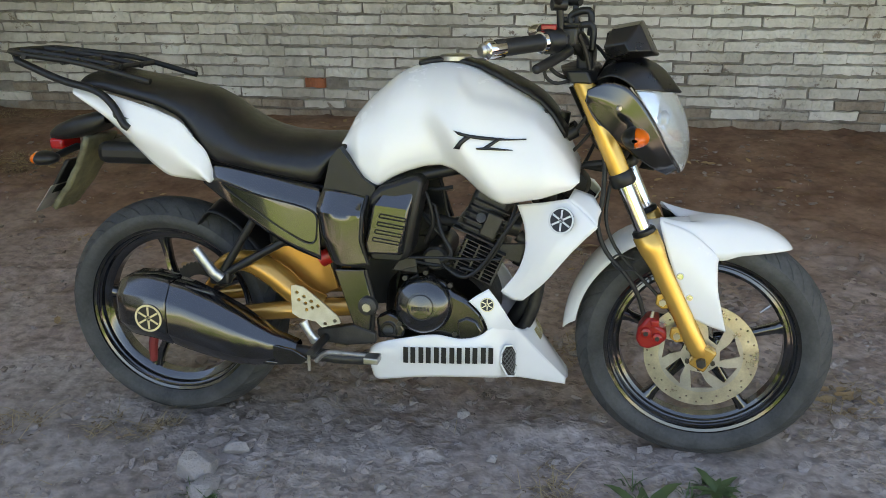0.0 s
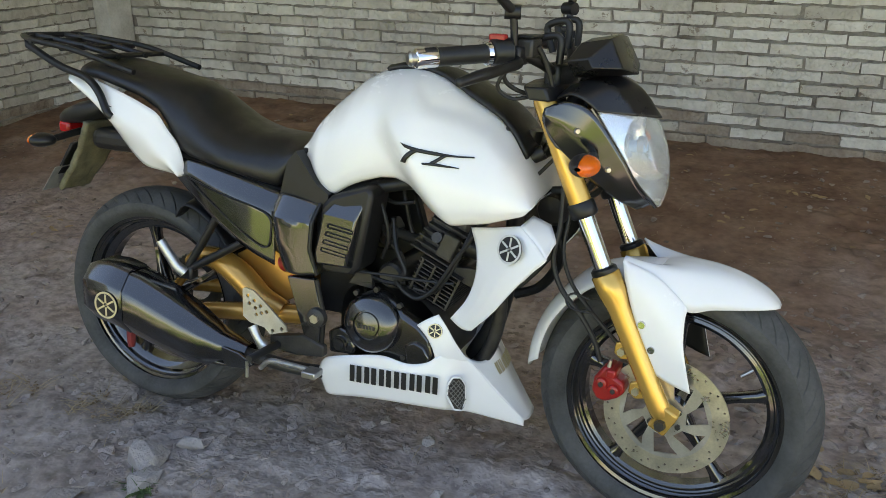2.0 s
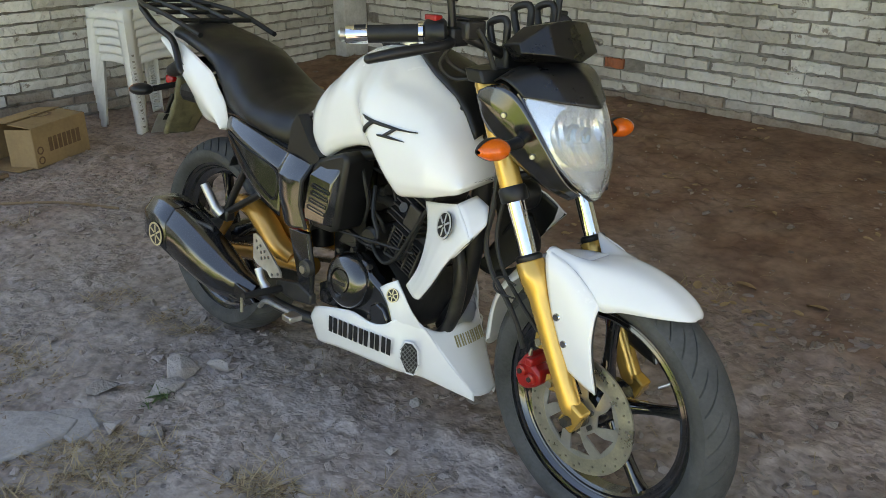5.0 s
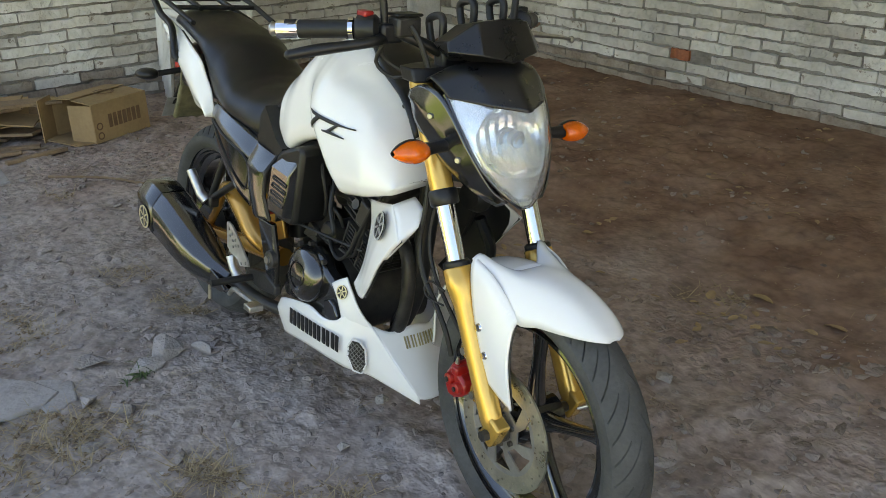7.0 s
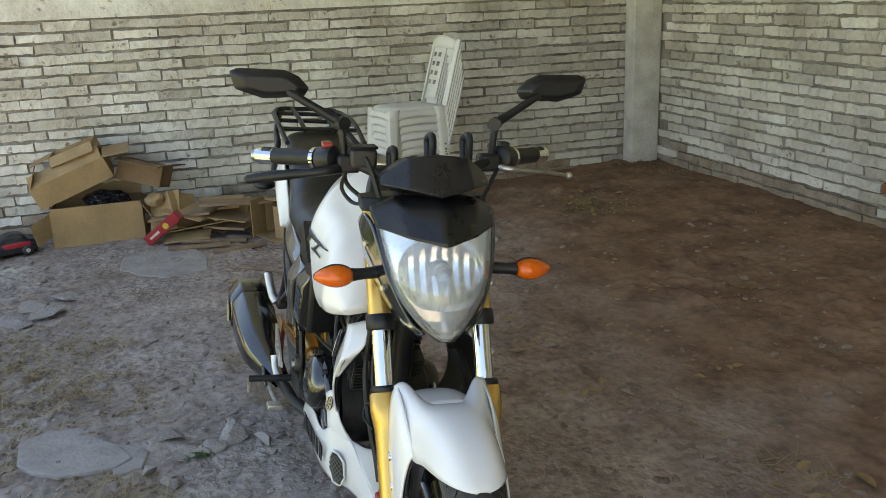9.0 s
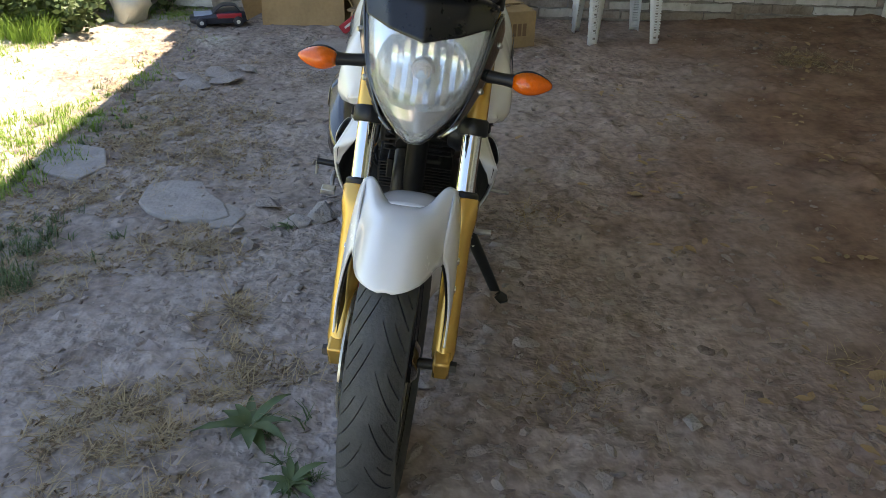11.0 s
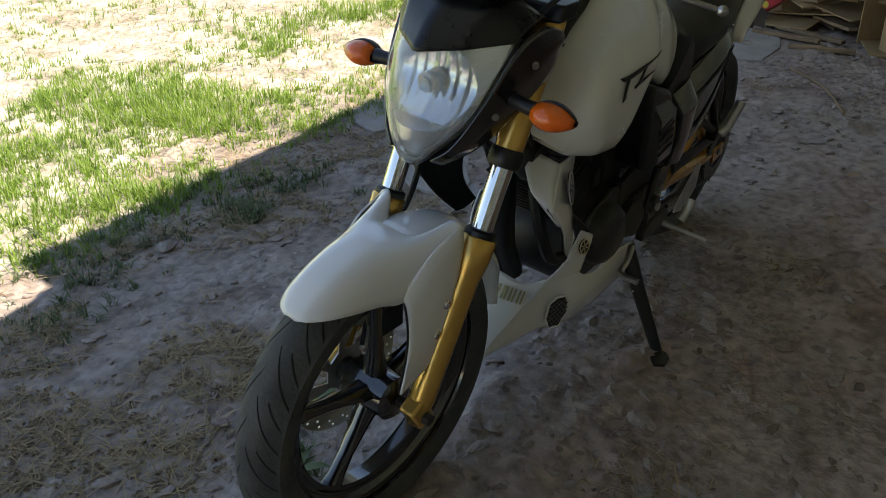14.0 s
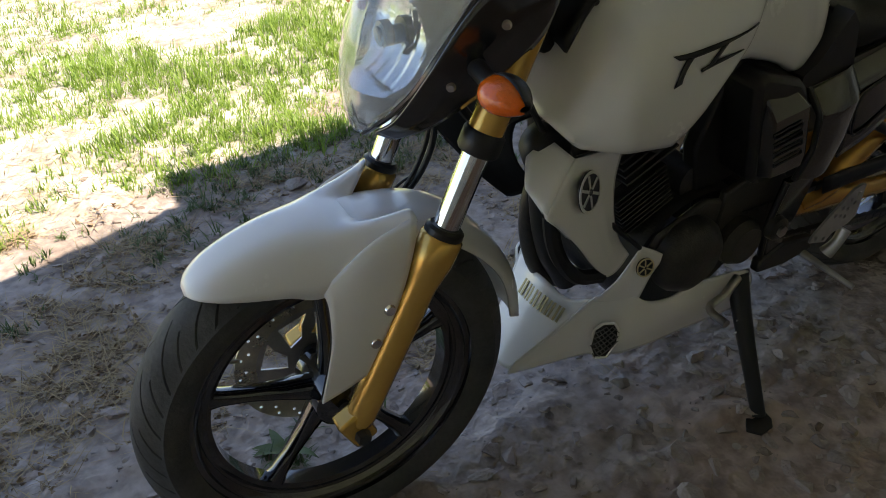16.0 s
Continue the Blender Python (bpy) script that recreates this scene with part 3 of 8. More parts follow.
def wheel(name, c, width, grooves, first, xf=None):
    cx, cy, cz = c
    xf = xf or (lambda b: b)
    w = thing(name, "", "")
    w.parent = bike
    part("tyre", xf(tyre_mesh(c, width, grooves)), RUBBER, w, "worn dusty black tyre with slanted grooves", angle=30)
    h = width / 2 * 0.78
    near = [(0.236, h), (0.236, h - 0.005), (0.229, h - 0.007), (0.225, h - 0.014), (0.221, h - 0.016), (0.217, h - 0.024), (0.207, h * 0.45), (0.200, 0.014)]
    far = [(r - 0.010, y - 0.003 if y > 0.02 else y) for r, y in near]
    prof = [(r, -y) for r, y in near] + near[::-1] + [(0.229, h)] + far[1:] + [(r, -y) for r, y in far[::-1][:-1]] + [(0.229, -h)]
    part("rim", xf(revolve(prof, c, 96)), RIM, w, "gloss black cast rim", angle=35)
    for k in range(5):
        a = radians(first + 72 * k)
        u, v = Vector((math.cos(a), 0, math.sin(a))), Vector((-math.sin(a), 0, math.cos(a)))
        rows = []
        for d, hw, ht in ((0.035, 0.019, 0.020), (0.08, 0.0125, 0.016), (0.13, 0.010, 0.013), (0.175, 0.012, 0.014), (0.198, 0.019, 0.016)):
            o = Vector(c) + u * d
            rows.append([o + v * (hw * s1) + Vector((0, ht * s2, 0)) for s1, s2 in ((-1, -0.55), (-0.55, -1), (0.55, -1), (1, -0.55), (1, 0.55), (0.55, 1), (-0.55, 1), (-1, 0.55))])
        part("spoke", xf(grid(rows, closed_u=True)), RIM, w, angle=50)
    part("hub", xf(tube([(cx, -0.055, cz), (cx, -0.045, cz), (cx, 0.045, cz), (cx, 0.055, cz)], [0.03, 0.042, 0.042, 0.03], 24)), RIM, w)
    part("axle", xf(tube([(cx, -0.112, cz), (cx, -0.104, cz), (cx, 0.112, cz), (cx, 0.120, cz)], [0.010, 0.011, 0.011, 0.009], 12)), ENGINE, w, "dark steel axle")
    return w


front_wheel = wheel("front_wheel", (WB, 0, FZ), 0.105 / FRONT_W, 22, 90, turned)
rear_wheel = wheel("rear_wheel", (0, 0, WR), 0.142 / BODY_W, 22, 100)
part("valve", turned(tube([(WB + 0.155, -0.002, FZ + 0.115), (WB + 0.128, -0.012, FZ + 0.095)], [0.004, 0.003], 8)), STEEL, front_wheel, "short valve stem")


def disc(parent, c, y, r, xf):
    cx, cz = c
    holes = []
    for i in range(20):
        for j, rr in enumerate((r - 0.008, r - 0.018)):
            a = 2 * math.pi * (i + 0.33 * j) / 20
            holes.append(ring_pts(cx + rr * math.cos(a), cz + rr * math.sin(a), 0.0029, 8))
    holes.append(ring_pts(cx, cz, r - 0.034, 60))
    part("brake_track", xf(plate(ring_pts(cx, cz, r, 96), y, 0.004, holes)), GOLDISC, parent, "drilled brake disc ring with a golden tint", smooth=False)
    # carrier with slanted windows
    windows = [ring_pts(cx, cz, 0.020, 20)]
    for i in range(7):
        a = 2 * math.pi * i / 7
        windows.append([(cx + d * math.cos(a + k), cz + d * math.sin(a + k)) for d, k in ((0.045, -0.22), (0.045, 0.34), (r - 0.060, 0.50), (r - 0.041, 0.64), (r - 0.041, 0.06))])
    part("disc_carrier", xf(plate(ring_pts(cx, cz, r - 0.0335, 60), y + 0.0004, 0.0032, windows)), DISCSTEEL, parent, "silver disc carrier with slanted windows", smooth=False)
    part("hub_cover", xf(tube([(cx, y + 0.02, cz), (cx, y - 0.006, cz), (cx, y - 0.010, cz)], [0.024, 0.024, 0.018], 24)), ENGINE, parent, "dull black hub cover", angle=40)
    for i in range(6):
        a = 2 * math.pi * (i + 0.5) / 6
        part("disc_bolt", xf(tube([(cx + 0.033 * math.cos(a), y - 0.006, cz + 0.033 * math.sin(a)), (cx + 0.033 * math.cos(a), y, cz + 0.033 * math.sin(a))], 0.006, 6)), ENGINE, parent, smooth=False)


DISCSTEEL = mat("disc_steel", (0.56, 0.55, 0.53), 0.34, metal=0.9, var=0.2, vscale=26, rvar=0.1)
GOLDISC = mat("brake_steel", (0.62, 0.58, 0.47), 0.32, metal=0.9, var=0.25, vscale=26, rvar=0.1)
disc(front_wheel, (WB, FZ), -0.076, 0.129, turned)

# fork: direction from the top yoke down to the axle
FD = Vector((0.415, 0, -0.910))


def fork_at(d, y):
    """A point d metres down the fork leg from its top."""
    return Vector((1.030, y, 0.925)) + FD.normalized() * d


def fork_leg(side):
    y = 0.098 * side
    leg = thing("fork_leg", "", "")
    leg.parent = bike
    P = lambda d: tuple(fork_at(d, y))
    part("upper_tube", turned(tube([P(0.0), P(0.01), P(0.215), P(0.225)], [0.020, 0.0230, 0.0235, 0.0235], 28)), GOLD, leg, "gold painted upper fork tube", angle=50)
    part("clamp_ring", turned(tube([P(0.222), P(0.226), P(0.25), P(0.254)], [0.025, 0.028, 0.028, 0.025], 28)), BLACK, leg, "black rubber ring", angle=40)
    part("stanchion", turned(tube([P(0.25), P(0.39)], 0.0180, 28)), CHROME, leg, "polished chrome stanchion")
    part("dust_seal", turned(tube([P(0.362), P(0.366), P(0.374), P(0.378)], [0.022, 0.0265, 0.027, 0.024], 28)), BLACK, leg)
    Q = lambda d: tuple(fork_at(d, y) + Vector((0.016 * (d - 0.374) / 0.33, 0, 0)))
    part("slider", turned(tube([Q(0.374), Q(0.378), Q(0.412), Q(0.432), Q(0.450), Q(0.60), Q(0.666), Q(0.682), Q(0.686)], [0.025, 0.0295, 0.0295, 0.0265, 0.0235, 0.0225, 0.0225, 0.0205, 0.018], 28, smooth=False)), GOLD, leg, "gold painted lower fork slider", angle=50)
    c = Vector((WB, y, FZ))
    m = Matrix.Translation(c) @ Matrix.Rotation(math.atan2(FD.x + 0.05, -FD.z), 4, "Y")
    bm = bmesh.new()
    bmesh.ops.create_cube(bm, size=1, matrix=m @ Matrix.Translation((0, 0, 0.008)) @ Matrix.Diagonal((0.040, 0.032, 0.058, 1)))
    part("axle_clamp", turned(bm), GOLD, leg, "gold axle clamp", bevel=0.005)
    part("axle_nut", turned(tube([(WB, y + 0.016 * side, FZ), (WB, y + 0.028 * side, FZ)], [0.0125, 0.011], 6)), ENGINE, leg, "dark axle nut", smooth=False)
    return leg


leg_right, leg_left = fork_leg(-1), fork_leg(1)

# brake caliper with its hose on the right slider
caliper = part("brake_caliper", turned(plate([(1.182, 0.330), (1.186, 0.358), (1.206, 0.388), (1.222, 0.386), (1.228, 0.368), (1.248, 0.358), (1.252, 0.336), (1.236, 0.320), (1.214, 0.308), (1.192, 0.312)], -0.112, 0.048)), RED, bike, "dark red painted brake caliper", bevel=0.006)
for cx, cz, r in ((1.204, 0.350, 0.014), (1.230, 0.340, 0.013)):
    part("piston_cap", turned(tube([(cx, -0.121, cz), (cx, -0.119, cz), (cx, -0.111, cz)], [r * 0.55, r * 0.85, r], 16)), RED, caliper, angle=30)
    part("piston_bolt", turned(tube([(cx, -0.124, cz), (cx, -0.120, cz)], r * 0.42, 6)), ENGINE, caliper, smooth=False)
# added plate darkens the inner side, which lies in shadow
part("caliper_dark_plate", turned(box(1.190, 1.250, -0.067, -0.058, 0.318, 0.380)), ENGINE, caliper, "dull black plate added to darken the caliper's inner side", bevel=0.003)
part("caliper_bridge", turned(box(1.212, 1.232, -0.119, -0.062, 0.366, 0.384)), RED, caliper, bevel=0.004)
part("bleed_nipple", turned(tube([(1.214, -0.105, 0.386), (1.217, -0.105, 0.402)], [0.005, 0.003], 8)), STEEL, caliper)
for cx, cz in ((1.236, 0.425), (1.273, 0.345)):
    br = part("caliper_bracket", turned(plate([(cx - 0.014, cz + 0.016), (cx + 0.03, cz + 0.03), (cx + 0.035, cz - 0.01), (cx, cz - 0.018), (cx - 0.016, cz - 0.006)], -0.105, 0.012)), GOLD, bike, "gold caliper bracket", bevel=0.003)
    part("bracket_bolt", turned(tube([(cx, -0.112, cz), (cx, -0.104, cz)], 0.0085, 6)), STEEL, br, smooth=False)

# front mudguard
def mudguard():
    g = thing("front_mudguard", "", "")
    g.parent = bike
    # top shell: tip, crown, wings beside the fork
    stations = [
        # x, crown z, half width, edge z, shoulder lift
        (1.512, 0.545, 0.010, 0.543, 0.0),
        (1.502, 0.557, 0.030, 0.545, 0.0),
        (1.478, 0.574, 0.048, 0.545, 0.0),
        (1.440, 0.591, 0.060, 0.541, 0.0),
        (1.395, 0.602, 0.069, 0.534, 0.003),
        (1.352, 0.606, 0.078, 0.522, 0.007),
        (1.318, 0.604, 0.082, 0.545, 0.012),
        (1.290, 0.598, 0.085, 0.572, 0.018),
        (1.262, 0.587, 0.087, 0.594, 0.026),
    ]
    rows = []
    for x, zc, w, ze, lift in stations:
        row = []
        for i in range(33):
            u = -1 + 2 * i / 32
            a = abs(u)
            z = zc - (zc - ze) * a ** 3.4 + lift * math.exp(-((a - 0.80) / 0.26) ** 2)
            row.append((x - 0.046 * smooth01(0.30, 0.86, a) * smooth01(1.345, 1.262, x), u * w, z))
        rows.append(row)
    bm = grid([curve([r[i] for r in rows], 40) for i in range(33)])
    part("top_shell", turned(bm), WHITE, g, thick=0.0035, angle=60)
    for s in (-1, 1):
        front = [(1.352, 0.074 * s, 0.534), (1.349, 0.083 * s, 0.520), (1.350, 0.090 * s, 0.495), (1.354, 0.096 * s, 0.460), (1.364, 0.100 * s, 0.420), (1.379, 0.100 * s, 0.364)]
        midl = [(1.284, 0.080 * s, 0.589), (1.286, 0.0895 * s, 0.568), (1.293, 0.096 * s, 0.530), (1.303, 0.100 * s, 0.490), (1.319, 0.102 * s, 0.440), (1.344, 0.100 * s, 0.374)]
        rear = [(1.216, 0.079 * s, 0.612), (1.219, 0.0890 * s, 0.600), (1.230, 0.096 * s, 0.565), (1.250, 0.100 * s, 0.510), (1.278, 0.102 * s, 0.450), (1.308, 0.100 * s, 0.388)]
        side = part("side_plate", turned(loft([front, midl, rear], 30, 14)), WHITE, g, thick=0.0035, angle=60)
        # black sheet just inside the plate puts in the shade seen there
        inner = [[(x, y - 0.006 * s, z) for x, y, z in k[1:]] for k in (front, midl, rear)]
        part("inner_shade", turned(loft(inner, 24, 10)), BLACK, side, "black sheet standing in for shade inside the mudguard plate", thick=0.001, angle=60)
        for bx, bz in ((1.270, 0.490), (1.294, 0.441)):
            part("mudguard_bolt", turned(tube([(bx, 0.100 * s, bz), (bx, 0.106 * s, bz)], [0.0100, 0.0072], 12)), CHROME, side)
    # rear strip
    rows = []
    for k in range(22):
        f = k / 21
        a = radians(99 + 81 * f)
        r = 0.304 + 0.024 * smooth01(0, 0.4, f)
        w = 0.072 * (1 - 0.45 * smooth01(0.55, 1.0, f))
        row = []
        for i in range(17):
            u = -1 + 2 * i / 16
            rr = r - 0.030 * abs(u) ** 3
            aa = a - radians(7) * abs(u) ** 2 * f
            row.append((WB + rr * math.cos(aa), u * w, WR + rr * math.sin(aa)))
        rows.append(row)
    part("rear_flap", turned(grid(rows)), WHITE, g, thick=0.0035, angle=60)
    return g


mudguard()

# ---- tank ----
_tzb = lerp_table([(0.486, 0.757), (0.495, 0.735), (0.54, 0.682), (0.558, 0.666), (0.581, 0.668), (0.61, 0.688), (0.644, 0.704), (0.69, 0.719), (0.725, 0.722), (0.755, 0.712), (0.78, 0.695), (0.812, 0.667), (0.84, 0.652), (0.868, 0.643), (0.95, 0.660), (1.018, 0.680), (1.035, 0.70)])
_tzt = lerp_table([(0.486, 0.775), (0.495, 0.803), (0.508, 0.832), (0.54, 0.868), (0.577, 0.900), (0.605, 0.922), (0.64, 0.940), (0.68, 0.950), (0.72, 0.954), (0.76, 0.951), (0.80, 0.943), (0.854, 0.922), (0.90, 0.900), (0.94, 0.876), (0.97, 0.845), (1.0, 0.797), (1.02, 0.752), (1.035, 0.712)])
_scoop = lerp_table([(0.70, 1.0), (0.735, 0.96), (0.748, 0.925), (0.764, 0.892), (0.80, 0.862), (0.87, 0.848), (0.932, 0.824), (0.985, 0.775), (1.04, 0.70)])


def tank_half(x, z):
    base = 0.117 + 0.013 * smooth01(0.50, 0.60, x)
    d = (x - 0.62) * 0.79 + (z - 0.90) * 0.62          # beyond the crease the side swells out
    w = base + 0.040 * smooth01(-0.012, 0.050, d) * smooth01(0.66, 0.80, x + 0.25 * (0.9 - z))
    w -= 0.024 * smooth01(0.0, 0.030, z - _scoop(x)) * smooth01(0.72, 0.79, x)
    w -= 0.030 * smooth01(0.95, 1.04, x)
    w *= 0.80 + 0.20 * smooth01(0.484, 0.535, x)
    return w


def tank():
    rows = []
    n, k = 120, 46
    for i in range(n):
        x = 0.486 + (1.035 - 0.486) * i / (n - 1)
        zb, zt = _tzb(x), _tzt(x)
        half = [(x, 0.0, zb + 0.02), (x, tank_half(x, zb) * 0.75, zb + 0.004)]
        for j in range(k):
            s = 1 - (1 - j / (k - 1)) ** 1.8
            z = zb + (zt - zb) * s
            half.append((x, tank_half(x, z) * (1 - s ** 3.4) ** 0.56 * (0.93 + 0.07 * smooth01(0, 0.16, s)), z))
        rows.append([(a, -b, c) for a, b, c in half] + [(a, b, c) for a, b, c in half[-2::-1]])
    bm = grid(rows)
    for _ in range(2):
        bmesh.ops.smooth_vert(bm, verts=[v for v in bm.verts if not v.is_boundary], factor=0.5, use_axis_x=True, use_axis_y=True, use_axis_z=True)
    for end in (0.4865, 1.0345):
        rim = [v for v in bm.verts if (v.co.x < end if end < 0.6 else v.co.x > end)]
        bm.faces.new(rim)
    t = part("fuel_tank", bm, WHITE, bike, "swollen pearl white fuel tank", angle=0)
    # black centre cover with the filler cap
    rows = []
    for i in range(40):
        x = 0.655 + (1.0 - 0.655) * i / 39
        w = 0.030 + 0.045 * smooth01(0.72, 0.90, x)
        rows.append([(x, u * w, _tzt(x) + 0.006 - 0.006 * abs(u) ** 3 - 0.025 * (abs(u) * w / 0.12) ** 2.5) for u in np.linspace(-1, 1, 13)])
    part("tank_cover", grid(rows), BLACK, t, "black plastic cover along the tank top", thick=0.008, angle=60)
    part("filler_cap", tube([(0.735, 0, 0.952), (0.735, 0, 0.962), (0.735, 0, 0.966)], [0.038, 0.038, 0.033], 32), STEEL, t, "round steel filler cap")
    return t


fuel_tank = tank()


def on_tank(x, z, side, lift=0.0012):
    zb, zt = _tzb(x), _tzt(x)
    s = min(0.99, max(0.0, (z - zb) / (zt - zb)))
    return (x, side * (tank_half(x, z) * (1 - s ** 3.4) ** 0.56 * (0.93 + 0.07 * smooth01(0, 0.16, s)) + lift), z)


def tank_mark(side):
    """Slanted black strokes of the tank's badge, as plain shapes."""
    strokes = [
        [(0.760, 0.812), (0.795, 0.804), (0.840, 0.799), (0.880, 0.796), (0.918, 0.797)], [(0.771, 0.803), (0.797, 0.796), (0.840, 0.792), (0.880, 0.7925), (0.918, 0.7945)],
        [(0.800, 0.797), (0.788, 0.789), (0.779, 0.780), (0.775, 0.7715)], [(0.786, 0.800), (0.775, 0.791), (0.768, 0.782), (0.760, 0.7715)],
        [(0.866, 0.795), (0.855, 0.788), (0.845, 0.781), (0.836, 0.775)], [(0.853, 0.795), (0.843, 0.788), (0.832, 0.781), (0.822, 0.774)],
        [(0.810, 0.7755), (0.835, 0.7775), (0.860, 0.7755), (0.890, 0.773)], [(0.812, 0.772), (0.836, 0.7715), (0.860, 0.771), (0.890, 0.7715)],
    ]
    bm = bmesh.new()
    for k in range(0, len(strokes), 2):
        a, b = curve(strokes[k], 14), curve(strokes[k + 1], 14)
        fx = (lambda x, z: (x, z)) if side < 0 else (lambda x, z: (0.899 - (x - 0.76) * 0.905, z - 0.0175 + (x - 0.76) * 0.21))
        grid([[on_tank(*fx(p[0] + (q[0] - p[0]) * f, p[1] + (q[1] - p[1]) * f), side, 0.003) for f in (0, 0.5, 1)] for p, q in zip(a, b)], bm=bm)
    part("tank_badge", bm, DECAL, fuel_tank, "black slanted strokes of a badge", smooth=True, angle=0, thick=0.0012)


for s in (-1, 1):
    tank_mark(s)
    p = on_tank(0.953, 0.846, s, 0.0)
    part("tank_screw", tube([p, (p[0] + 0.002, p[1] + 0.005 * s, p[2] + 0.002)], [0.006, 0.005], 10), ENGINE, fuel_tank)

# ---- seat and tail ----
_szt = lerp_table([(-0.195, 0.885), (-0.185, 0.903), (-0.165, 0.914), (-0.10, 0.920), (0.0, 0.903), (0.068, 0.890), (0.13, 0.878), (0.168, 0.862), (0.20, 0.838), (0.238, 0.810), (0.28, 0.791), (0.33, 0.780), (0.40, 0.777), (0.462, 0.778), (0.50, 0.776)])
_szb = lerp_table([(-0.195, 0.878), (-0.10, 0.868), (0.04, 0.836), (0.098, 0.808), (0.13, 0.765), (0.155, 0.72), (0.175, 0.708), (0.273, 0.694), (0.428, 0.662), (0.452, 0.70), (0.48, 0.735), (0.50, 0.75)])
_sw = lerp_table([(-0.195, 0.045), (-0.18, 0.075), (-0.14, 0.095), (0.0, 0.108), (0.15, 0.122), (0.28, 0.140), (0.38, 0.132), (0.46, 0.112), (0.50, 0.10)])


def seat():
    rows = []
    for i in range(90):
        x = -0.195 + 0.695 * i / 89
        zb, zt, w = _szb(x), _szt(x), _sw(x)
        half = [(x, 0.0, zb), (x, w * 0.6, zb)]
        for j in range(22):
            s = 1 - (1 - j / 21) ** 1.9
            half.append((x, w * (0.94 + 0.06 * smooth01(0, 0.3, s)) * (1 - s ** 3.2) ** 0.5, zb + (zt - zb) * s))
        rows.append([(a, -b, c) for a, b, c in half] + [(a, b, c) for a, b, c in half[-2::-1]])
    bm = grid(rows)
    for _ in range(3):
        bmesh.ops.smooth_vert(bm, verts=[v for v in bm.verts if not v.is_boundary], factor=0.5, use_axis_x=True, use_axis_y=True, use_axis_z=True)
    s = part("seat", bm, LEATHER, bike, "stepped black leatherette saddle", angle=0)
    return s


seat()


def tail_panel(side):
    y = lambda x: side * (0.105 + 0.030 * smooth01(-0.18, 0.10, x))
    top = [(-0.178, 0.884), (-0.09, 0.866), (0.0, 0.845), (0.06, 0.827), (0.106, 0.806), (0.135, 0.77), (0.165, 0.735), (0.182, 0.672)]
    mid = [(-0.168, 0.868), (-0.10, 0.832), (-0.02, 0.79), (0.05, 0.765), (0.09, 0.745), (0.12, 0.72), (0.15, 0.70), (0.178, 0.670)]
    low = [(-0.160, 0.852), (-0.134, 0.834), (-0.08, 0.796), (0.0, 0.727), (0.03, 0.702), (0.068, 0.679), (0.12, 0.673), (0.175, 0.667)]
    p3 = lambda pts, off: [(x, y(x) + side * off, z) for x, z in pts]
    p = part("tail_panel", loft([p3(top, -0.012), p3(mid, 0.012), p3(low, -0.010)], 40, 14), WHITE, bike, "white tapering tail fairing panel", thick=0.004, angle=60)
    hole = [(-0.062, 0.825), (-0.02, 0.812), (0.012, 0.797), (-0.002, 0.787), (-0.035, 0.797), (-0.060, 0.815)]
    part("handle_recess", plate(hole, y(-0.03) + side * 0.006, 0.004 * side), BLACK, p, "black recess for the grab rail")


for s in (-1, 1):
    tail_panel(s)

# luggage rack of black tube
rack = thing("luggage_rack", "", "")
rack.parent = bike
RZ = lambda x: 0.962 - 0.115 * (x + 0.344) - 0.25 * max(0.0, x + 0.12) ** 1.3
hoop = [(0.03, -0.112), (-0.14, -0.118), (-0.26, -0.112), (-0.335, -0.092), (-0.352, -0.06), (-0.352, 0.06), (-0.335, 0.092), (-0.26, 0.112), (-0.14, 0.118), (0.03, 0.112)]
part("rack_frame", tube([(x, y, RZ(x)) for x, y in hoop], 0.0072, 10, 60), BLACK, rack, "black bent tube frame")
for yy in (-0.045, 0.045):
    part("rack_bar", tube([(-0.35, yy, RZ(-0.35)), (-0.2, yy, RZ(-0.2)), (-0.08, yy, RZ(-0.08) - 0.004)], 0.0075, 8, 12), BLACK, rack)
for xx in (-0.29, -0.19, -0.09):
    part("rack_cross_bar", tube([(xx, -0.115, RZ(xx) - 0.004), (xx, 0.115, RZ(xx) - 0.004)], 0.007, 8), BLACK, rack)
for s in (-1, 1):
    part("grab_rail", tube([(-0.325, 0.09 * s, RZ(-0.325) - 0.02), (-0.20, 0.113 * s, 0.898), (-0.11, 0.120 * s, 0.876), (-0.06, 0.132 * s, 0.845), (-0.03, 0.14 * s, 0.80), (-0.02, 0.136 * s, 0.79)], 0.0092, 10, 30), BLACK, rack, "black grab rail")
    part("rack_stay", tube([(-0.345, 0.075 * s, RZ(-0.345)), (-0.325, 0.09 * s, RZ(-0.325) - 0.022)], 0.008, 8), BLACK, rack)

